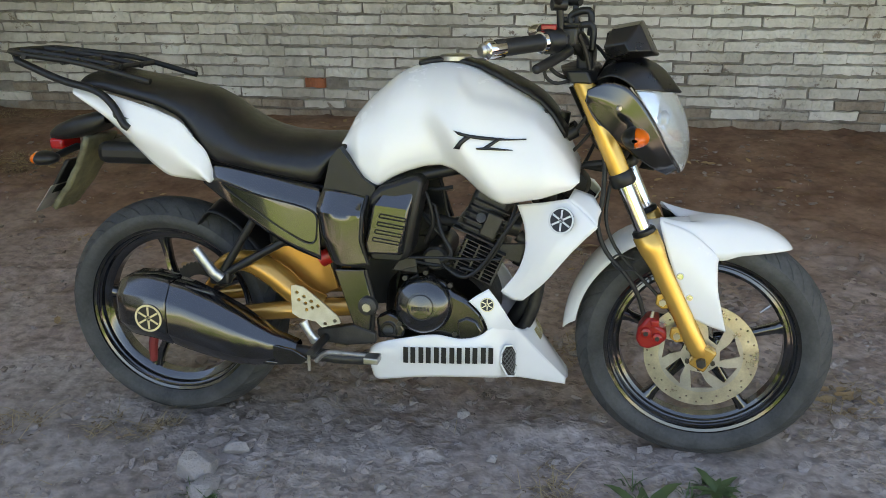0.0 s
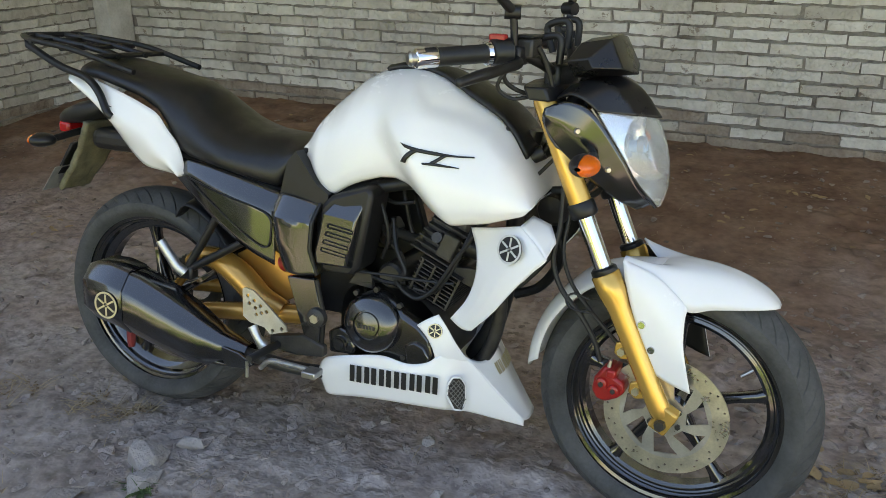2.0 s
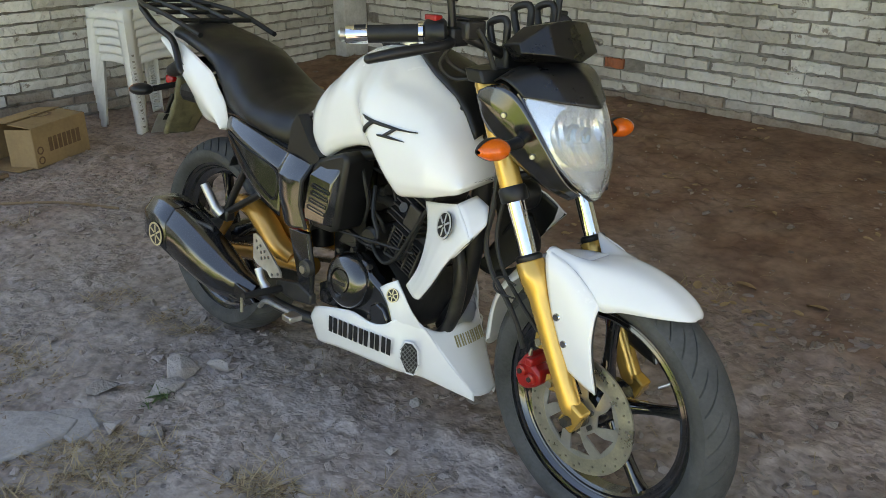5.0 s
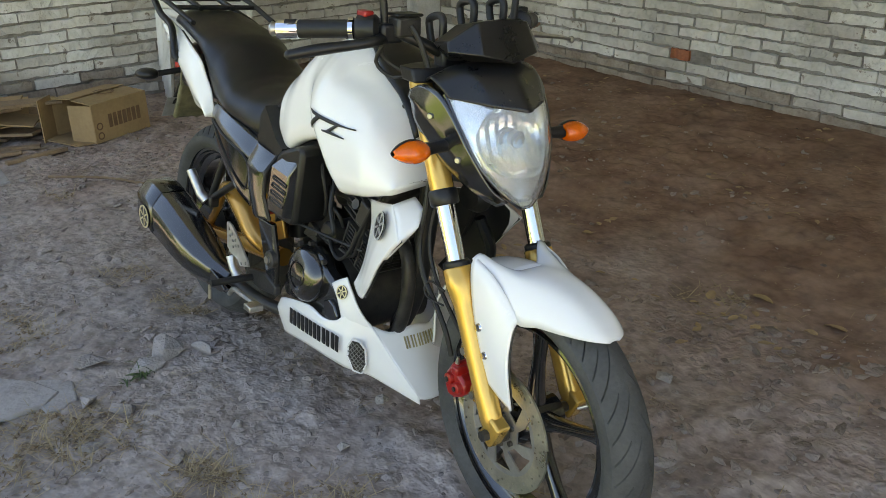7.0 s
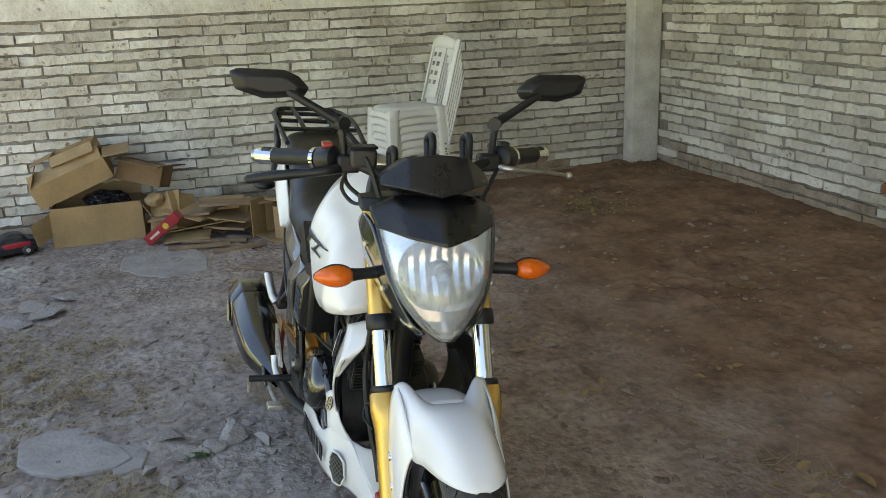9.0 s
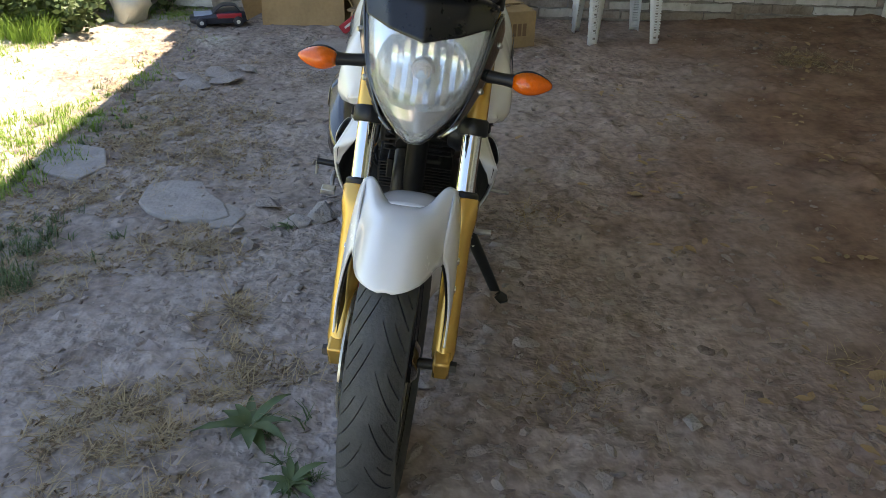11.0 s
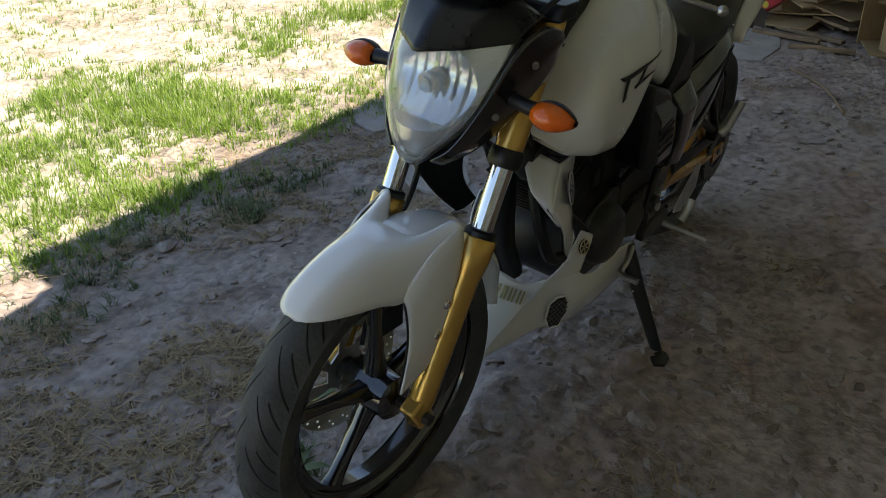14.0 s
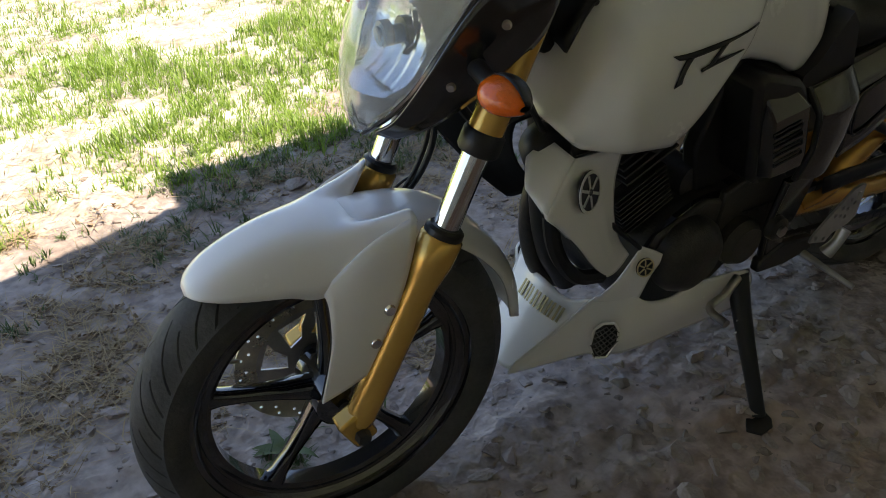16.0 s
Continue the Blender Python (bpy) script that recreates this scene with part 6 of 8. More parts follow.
    part("indicator_lens", turned(grid(rows_l)), AMBER, ind, "orange indicator lens", thick=0.002, angle=0)
    part("indicator_shell", turned(grid(rows_b)), BLACK, ind, "black indicator back", thick=0.002, angle=0)

part("master_cylinder", turned(box(0.980, 1.020, -0.142, -0.090, 0.998, 1.036)), ENGINE, bar, "square brake fluid reservoir", bevel=0.006)
part("reservoir_cap", turned(box(0.978, 1.022, -0.144, -0.088, 1.036, 1.042)), BLACK, bar, bevel=0.003)
for k, (y, z, x) in enumerate(((0.015, 1.030, 1.008), (0.090, 1.030, 1.002), (-0.062, 1.005, 1.020))):
    q = [(x - 0.006, y, z - 0.03), (x - 0.020, y, z + 0.012), (x - 0.016, y, z + 0.026), (x + 0.012, y, z + 0.034), (x + 0.026, y, z + 0.026), (x + 0.026, y, z - 0.02)]
    part("clamp_loop", turned(tube(q, 0.0075, 10, 26)), BLACK, bar, "black looped bracket on the bar clamp")
part("bar_riser", turned(box(1.012, 1.048, -0.06, 0.06, 0.93, 0.985)), BLACK, bar, bevel=0.008)

# ---- cables and hoses ----
def hose(name, pts, r=0.0045, m=None, steer=True, label=""):
    bm = tube(pts, r, 8, 40)
    return part(name, turned(bm) if steer else bm, m or HOSE, bike, label)


hose("brake_hose", [(1.195, -0.108, 0.395), (1.180, -0.112, 0.44), (1.150, -0.118, 0.49), (1.105, -0.120, 0.54), (1.082, -0.118, 0.60), (1.090, -0.112, 0.67), (1.085, -0.10, 0.78), (1.055, -0.085, 0.90), (1.035, -0.10, 0.985), (1.020, -0.115, 1.02)], 0.0055, label="black rubber brake hose")
hose("speedometer_cable", [(1.300, -0.060, 0.33), (1.230, -0.095, 0.43), (1.160, -0.105, 0.505), (1.120, -0.108, 0.555), (1.098, -0.105, 0.62), (1.105, -0.09, 0.72), (1.10, -0.06, 0.85), (1.10, -0.03, 0.95)], 0.0042)
hose("hose_guide", [(1.175, -0.118, 0.500), (1.135, -0.128, 0.505), (1.118, -0.125, 0.520), (1.130, -0.118, 0.535), (1.165, -0.110, 0.525)], 0.0022, HOSE)
hose("throttle_cable", [(0.975, -0.150, 0.990), (0.965, -0.140, 0.955), (0.99, -0.11, 0.93), (1.03, -0.08, 0.925), (1.06, -0.05, 0.90), (1.03, -0.04, 0.82), (0.93, -0.05, 0.70)], 0.0045)
hose("throttle_return", [(0.980, -0.145, 0.985), (0.955, -0.150, 0.945), (0.975, -0.13, 0.918), (1.02, -0.10, 0.92), (1.07, -0.07, 0.88), (1.05, -0.05, 0.80), (0.94, -0.06, 0.68)], 0.004)
hose("clutch_cable", [(1.000, 0.160, 0.992), (1.050, 0.130, 0.970), (1.085, 0.09, 0.91), (1.075, 0.07, 0.82), (1.02, 0.08, 0.68), (0.94, 0.10, 0.55), (0.86, 0.12, 0.46)], 0.0045)
hose("wiring_loom", [(1.08, -0.04, 0.88), (1.13, -0.05, 0.80), (1.12, -0.04, 0.74), (1.04, -0.03, 0.72)], 0.009)
hose("wiring_loom", [(1.07, 0.03, 0.86), (1.14, 0.04, 0.78), (1.10, 0.05, 0.70), (1.02, 0.05, 0.70)], 0.007)
hose("spark_lead", [(0.90, -0.06, 0.66), (0.885, -0.09, 0.60), (0.85, -0.095, 0.52), (0.81, -0.085, 0.47), (0.765, -0.09, 0.475)], 0.0042, steer=False, label="black spark plug lead")
hose("breather_hose", [(0.70, -0.07, 0.62), (0.72, -0.09, 0.56), (0.745, -0.095, 0.51), (0.72, -0.10, 0.49)], 0.0055, steer=False)
hose("fuel_hose", [(0.66, -0.08, 0.69), (0.69, -0.095, 0.64), (0.70, -0.09, 0.58), (0.68, -0.08, 0.53)], 0.0045, steer=False)
hose("engine_wire", [(0.60, -0.12, 0.50), (0.66, -0.125, 0.505), (0.74, -0.115, 0.505), (0.80, -0.10, 0.50), (0.86, -0.09, 0.50)], 0.0035, steer=False)
hose("oil_hose", [(1.02, 0.09, 0.60), (1.03, 0.12, 0.52), (0.99, 0.125, 0.45), (0.93, 0.12, 0.42)], 0.012, steer=False)

# ---- tail light, plate holder, rear indicators ----
tail = thing("tail_light", "", "")
tail.parent = bike
lamp = [[(x, hy * math.cos(a) * abs(math.cos(a)) ** -0.4, zc + hz * math.sin(a) * abs(math.sin(a)) ** -0.4) for a in np.linspace(0.13, 2 * math.pi + 0.13, 20, endpoint=False)] for x, zc, hz, hy in ((-0.14, 0.800, 0.016, 0.050), (-0.17, 0.788, 0.026, 0.056), (-0.23, 0.772, 0.028, 0.056), (-0.28, 0.758, 0.022, 0.046), (-0.302, 0.751, 0.014, 0.036))]
part("tail_lamp", grid(lamp, closed_u=True), BLACK, tail, "black tail lamp housing", angle=40)
part("tail_lens", box(-0.306, -0.268, -0.040, 0.040, 0.714, 0.744), REDGLASS, tail, "red tail lamp lens", bevel=0.008)
flap = []
for k in range(25):
    f = k / 24
    x, z = -0.185 - 0.125 * f + 0.012 * math.sin(f * 3.1), 0.752 - 0.192 * f
    row = []
    for y in np.linspace(-0.062, 0.062, 13):
        n = noise.noise((y * 60, f * 9, 2.0))
        row.append((x + 0.004 * n, y * (1 - 0.25 * f) + 0.003 * n, z + 0.010 * noise.noise((y * 45, 3.0, f * 4)) * f))
    flap.append(row)
part("tail_mudguard", grid(flap), OLIVE, tail, "mud-caked black rear mudguard", thick=0.014, angle=50)
part("plate_bracket", plate([(-0.05, 0.600), (0.05, 0.600), (0.045, 0.690), (-0.045, 0.690)], 0, 0.012, put=lambda x, y, z: (-0.318 + y + 0.62 * (z - 0.60), x, z)), BLACK, tail, "black plate bracket", bevel=0.003)
part("number_plate", plate([(-0.07, 0.555), (0.07, 0.555), (0.07, 0.625), (-0.07, 0.625)], 0, 0.002, put=lambda x, y, z: (-0.352 + y + 0.75 * (z - 0.545), x, z)), PLATEM, tail, "narrow plain grey plate seen edge on", smooth=False)
for s in (-1, 1):
    oval = lambda prof: grid([[(x + 0.052, s * 0.140 + 0.033 * k * math.cos(a), 0.712 + 0.018 * k * math.sin(a)) for a in np.linspace(0, 2 * math.pi, 20, endpoint=False)] for x, k in prof], closed_u=True)
    ri = part("rear_indicator", oval(((-0.262, 0.02), (-0.264, 0.30), (-0.272, 0.66), (-0.286, 0.92), (-0.303, 1.0), (-0.306, 0.96))), BLACK, tail, "rounded black indicator housing", angle=60)
    part("rear_indicator_lens", oval(((-0.304, 0.95), (-0.314, 0.90), (-0.323, 0.68), (-0.327, 0.35), (-0.328, 0.02))), AMBER, ri, "orange rear indicator lens", angle=60)
    part("rear_indicator_stem", tube([(-0.225, 0.04 * s, 0.725), (-0.232, 0.115 * s, 0.714)], 0.009, 10), BLACK, tail)

# ---- left side: stand, chain, gear pedal ----
stand = thing("side_stand", "", "")
stand.parent = bike
part("stand_leg", tube([(0.585, 0.120, 0.275), (0.600, 0.165, 0.20), (0.609, 0.215, 0.11), (0.614, 0.250, 0.045)], [0.020, 0.0165, 0.014, 0.013], 12, 16), BLACK, stand, "black side stand leg")
part("stand_foot", plate([(0.596, 0.246), (0.612, 0.239), (0.640, 0.243), (0.658, 0.262), (0.640, 0.281), (0.610, 0.280), (0.597, 0.267)], 0, 0.007, put=lambda x, y, z: (x, z, 0.036 + y - 0.10 * (z - 0.26))), BLACK, stand, "flat stand foot", bevel=0.002)
part("stand_spring", tube([(0.57 + 0.002 * k + 0.007 * math.cos(k * 1.3), 0.128 + 0.0035 * k / 2, 0.285 - 0.004 * k + 0.007 * math.sin(k * 1.3)) for k in range(26)], 0.0016, 6, 90), STEEL, stand, "coiled spring")
part("gear_pedal", tube([(0.62, 0.145, 0.30), (0.66, 0.155, 0.285), (0.70, 0.160, 0.275), (0.705, 0.20, 0.275)], [0.008, 0.007, 0.007, 0.008], 10, 16), STEEL, bike, "steel gear pedal")
# added plate closes a second hole that let sunlit ground through
part("gap_plate", plate([(0.53, 0.395), (0.66, 0.405), (0.66, 0.510), (0.53, 0.500)], 0.050, 0.006), BLACK, bike, "black plate added behind the engine to block a bright gap", bevel=0.002)
chain = bmesh.new()
for z0, z1 in ((0.412, 0.375), (0.335, 0.215)):
    for k in range(46):
        f = (k + 0.5) / 46
        c = Vector((0.61 - 0.60 * f, 0.112, z0 + (z1 - z0) * f))
        box(c.x - 0.0062, c.x + 0.0062, 0.106 if k % 2 else 0.1075, 0.118 if k % 2 else 0.1165, c.z - 0.0055, c.z + 0.0055, bm=chain)
ch = part("chain", chain, ENGINE, bike, "oily drive chain", smooth=False)
ch["kind"] = "stuff"
part("rear_sprocket", plate([(0 + (0.083 + 0.005 * (k % 2)) * math.cos(2 * math.pi * k / 84), 0.295 + (0.083 + 0.005 * (k % 2)) * math.sin(2 * math.pi * k / 84)) for k in range(84)], 0.109, 0.006, [ring_pts(0, 0.295, 0.05, 24)]), ENGINE, rear_wheel, "oily toothed rear sprocket", smooth=False)
part("chain_guard", loft([[(0.42, 0.128, 0.43), (0.25, 0.130, 0.425), (0.08, 0.130, 0.41)], [(0.42, 0.134, 0.40), (0.25, 0.136, 0.395), (0.08, 0.134, 0.385)]], 16, 4), BLACK, bike, "black chain guard", thick=0.003)
part("rear_brake_drum", revolve([(0.001, -0.085), (0.050, -0.082), (0.060, -0.070), (0.062, -0.045)], (0, 0, 0.295), 40, closed=False), ENGINE, rear_wheel, angle=40)
part("brake_arm", tube([(0.0, -0.105, 0.295), (-0.02, -0.112, 0.245), (-0.025, -0.112, 0.185)], [0.008, 0.012, 0.009], 8, 8), REDDULL, rear_wheel, "red rear brake arm")


# ---- slabs, stones and litter on the ground ----
def slab(outline, z, t, label, material=SLAB):
    ob = part("paving_slab", plate(outline, 0, t, put=lambda x, y, zz: (x, zz, z + y + 0.003 * noise.noise((x * 9, zz * 9, 0)))), material, bevel=0.006, smooth=False)
    return tagged(ob, label, "slab")


def uneven(cx, cy, rx, ry, n, seed, rough=0.18):
    r = random.Random(seed)
    return [(cx + rx * math.cos(a) * (1 + r.uniform(-rough, rough)), cy + ry * math.sin(a) * (1 + r.uniform(-rough, rough))) for a in [2 * math.pi * k / n for k in range(n)]]


slab([(-0.983, 0.973), (-1.135, 0.962), (-1.177, 1.033), (-1.169, 1.146), (-1.089, 1.186), (-0.994, 1.268), (-0.898, 1.311), (-0.861, 1.264), (-0.858, 1.181), (-0.872, 1.095), (-0.919, 1.024)], -0.006, 0.020, "cracked flat grey slab half sunk in the earth")
slab([(-1.419, 0.44), (-1.510, 0.54), (-1.465, 0.680), (-1.285, 0.750), (-1.165, 0.690), (-1.205, 0.560), (-1.30, 0.45)], -0.008, 0.020, "flat grey slab half sunk beside dry grass")
slab([(-2.98, 1.21), (-3.20, 1.22), (-3.29, 1.30), (-3.31, 1.58), (-3.05, 1.66), (-2.80, 1.65), (-2.74, 1.44), (-2.86, 1.30)], -0.003, 0.014, "pale concrete slab lying near the boxes")
slab(uneven(-0.90, 1.30, 0.09, 0.06, 9, 3, 0.2), -0.006, 0.014, "broken piece of flat grey slab")


def rubble(r, seed, squash):
    """An angular lump of broken stone."""
    rnd = random.Random(seed + 70)
    bm = bmesh.new()
    for _ in range(13):
        d = Vector((rnd.gauss(0, 1), rnd.gauss(0, 1), rnd.gauss(0, 1))).normalized() * r * rnd.uniform(0.75, 1.1)
        bm.verts.new((d.x * 1.15, d.y * 0.85, d.z * squash))
    bmesh.ops.convex_hull(bm, input=bm.verts)
    bmesh.ops.delete(bm, geom=[v for v in bm.verts if not v.link_faces], context="VERTS")
    return bm


def stones():
    named = [(-0.91, 1.615, 0.060, 0.7), (-0.845, 1.70, 0.042, 0.7), (-0.865, 1.545, 0.050, 0.6), (-0.305, 1.957, 0.026, 0.8), (-0.128, 0.752, 0.035, 0.8), (-0.80, 1.36, 0.040, 0.6), (-0.72, 1.42, 0.036, 0.6),
             (-0.60, 1.30, 0.030, 0.7), (-0.45, 1.62, 0.022, 0.7), (-0.42, 1.45, 0.024, 0.8), (-0.20, 1.78, 0.020, 0.8), (-0.98, 1.42, 0.050, 0.45), (-0.71, 2.735, 0.012, 0.7), (-1.05, 1.90, 0.026, 0.7), (0.10, 2.62, 0.030, 0.5), (-0.02, 2.35, 0.026, 0.5)]
    for k, (x, y, r, q) in enumerate(named):
        ob = part("stone", rubble(r, k, q), STONE, smooth=False, bevel=r * 0.06)
        ob.matrix_world = pose(x, y, ground_z(x, y) + r * q * 0.35, 0, 0, 37 * k)
        tagged(ob, "angular grey-brown stone lying on the earth", "stone", "stones on the ground")
    rnd = random.Random(12)
    kinds = []
    for k in range(8):
        bm = rubble(1.0, 30 + k, 0.6)
        bm.verts.index_update()
        kinds.append(([tuple(v.co) for v in bm.verts], [tuple(v.index for v in f.verts) for f in bm.faces]))
        bm.free()
    beds = {"gravel": ([], []), "soil_clods": ([], [])}
    for k in range(23000):
        x, y = rnd.uniform(-3.7, 1.9), rnd.uniform(0.3, 4.8)
        if k >= 21000:
            x, y = rnd.uniform(-1.1, 1.4), rnd.uniform(1.3, 3.2)
        big = k >= 18000
        if rnd.random() < ((0.6 if y < 2.1 else 0.2 + 0.7 * smooth01(2.9, 3.6, y)) if big else 0.65 * smooth01(2.6, 3.5, y)):
            continue
        if noise.noise((x * 0.9, y * 0.9, 5.0)) + 0.5 * noise.noise((x * 4, y * 4, 8.0)) + rnd.uniform(-0.45, 0.45) < -0.05 + 0.14 * smooth01(2.4, 3.8, y):
            continue
        r = 0.012 + 0.024 * rnd.random() ** 2 if big else 0.003 + 0.020 * rnd.random() ** 5
        m = pose(x, y, ground_z(x, y) - r * 0.12 if big else ground_z(x, y) + r * 0.12, rnd.uniform(-20, 20), 0, rnd.uniform(0, 360)) @ Matrix.Diagonal((r, r * rnd.uniform(0.6, 1), r * rnd.uniform(0.5, 1), 1))
        vs, fs = kinds[k % 8]
        verts, faces = beds["soil_clods" if rnd.random() < smooth01(1.9, 3.0, y) else "gravel"]
        n = len(verts)
        verts += [tuple(m @ Vector(v)) for v in vs]
        faces += [tuple(n + q for q in f) for f in fs]
    for name, material, label in (("gravel", CLOD, "small grey clods and pebbles scattered over the earth"), ("soil_clods", SOILCLOD, "small brown clods of trodden soil")):
        me = bpy.data.meshes.new(name)
        me.from_pydata(*beds[name][:1], [], beds[name][1])
        me.materials.append(material)
        tagged(new(name, me), label, "gravel", kind="stuff")


stones()


def blades(name, spots, material, label, category, droop=0.5, width=0.003):
    """Thin bent blades: (x, y, length, lean)."""
    rnd = random.Random(len(spots))
    verts, faces = [], []
    for x, y, ln, lean in spots:
        a = rnd.uniform(0, 2 * math.pi)
        d = Vector((math.cos(a), math.sin(a), 0))
        s = Vector((-d.y, d.x, 0)) * (width * rnd.uniform(0.6, 1.3) / 2)
        z0 = ground_z(x, y) - 0.002
        p0 = Vector((x, y, z0))
        p1 = p0 + d * (ln * 0.5 * math.sin(lean)) + Vector((0, 0, ln * 0.5 * math.cos(lean)))
        l2 = min(1.62, lean + droop * rnd.uniform(0.3, 1.3))
        p2 = p1 + d * (ln * 0.5 * math.sin(l2)) + Vector((0, 0, max(-0.2 * ln, ln * 0.5 * math.cos(l2))))
        n = len(verts)
        verts += [p0 - s, p0 + s, p1 - s * 0.8, p1 + s * 0.8, p2]
        faces += [(n, n + 1, n + 3, n + 2), (n + 2, n + 3, n + 4)]
    me = bpy.data.meshes.new(name)
    me.from_pydata([tuple(v) for v in verts], [], faces)
    me.materials.append(material)
    return tagged(new(name, me), label, category, kind="stuff")


def lawn():
    rnd = random.Random(3)
    spots, dry = [], []
    bare = [(-1.36, 0.32, 0.16), (-1.68, -0.95, 0.38), (-1.33, -1.27, 0.34), (-0.42, -1.03, 0.26), (-0.31, -0.9, 0.22), (0.51, 0.01, 0.2), (-2.7, -1.5, 0.4), (-3.3, -0.9, 0.35), (-3.2, 0.45, 0.3), (0.7, 0.2, 0.2), (-0.45, -0.43, 0.14), (0.38, 0.72, 0.16), (0.5, 0.62, 0.16), (-2.9, 0.05, 0.40), (-2.3, 0.28, 0.28), (-3.35, 0.05, 0.30), (-2.6, -0.15, 0.25), (-1.95, 0.20, 0.30), (-1.6, 0.02, 0.22), (-2.1, -0.35, 0.25)]
    lush = [(-2.27, -1.58, 0.3), (-1.9, -0.5, 0.35), (-0.95, -0.07, 0.22), (-2.53, -0.64, 0.3), (-1.84, -1.2, 0.2), (0.06, -0.67, 0.25), (-0.18, -0.36, 0.14), (-0.65, -0.71, 0.22), (-0.95, -0.3, 0.25), (0.13, 0.09, 0.14), (-0.33, 0.5, 0.16)]
    while len(spots) < 130000:
        x, y = rnd.uniform(-4.6, 2.6), 0.75 - 5.3 * rnd.random() ** 1.25
        d = 0.7 * noise.noise((x * 1.5, y * 1.5, 1.0)) + 0.7 * noise.noise((x * 5, y * 5, 2.0)) + 0.55 * noise.noise((x * 16, y * 16, 4.0))
        d -= sum(0.6 * math.exp(-((x - a) ** 2 + (y - b) ** 2) / (r * r)) for a, b, r in bare)
        more = sum(math.exp(-((x - a) ** 2 + (y - b) ** 2) / (r * r)) for a, b, r in lush)
        d += 0.5 * more + 0.22 * smooth01(-1.2, -0.5, y) * smooth01(-1.7, -1.0, x)
        edge = smooth01(0.66, 0.40, y + 0.10 * noise.noise((x * 4, 0, 9.0)))
        path = smooth01(0.35, 0.9, abs(y + 2.3 + 0.35 * x))
        if rnd.random() < smooth01(-0.46, 0.30, d) * edge * (0.25 + 0.75 * path):
            tall = 1 + 0.9 * smooth01(0.2, 0.7, d) + 0.6 * min(1.0, more)
            for _ in range(rnd.randint(2, 7)):
                spots.append((x + rnd.gauss(0, 0.009), y + rnd.gauss(0, 0.009), rnd.uniform(0.014, 0.05) * tall, rnd.uniform(0.0, 1.0)))
        elif rnd.random() < 0.5 * edge:
            for _ in range(rnd.randint(2, 4)):
                dry.append((x + rnd.gauss(0, 0.02), y + rnd.gauss(0, 0.02), rnd.uniform(0.02, 0.07), rnd.uniform(0.9, 1.55)))
    for _ in range(5500):
        y = rnd.uniform(-1.9, -0.22)
        x = -2.98 - 0.25 * abs(rnd.gauss(0, 1)) - 0.5 * max(0.0, y) + 0.07 * noise.noise((y * 5, 0, 3.0))
        spots.append((x, y, rnd.uniform(0.05, 0.20), rnd.uniform(0.0, 0.7)))
    blades("grass", spots, GRASS, "thin sunlit lawn with bare patches", "grass", 0.6, 0.0042)
    blades("dry_grass", dry, STRAW, "dry cut grass lying on the lawn", "grass", 0.2, 0.003)


lawn()


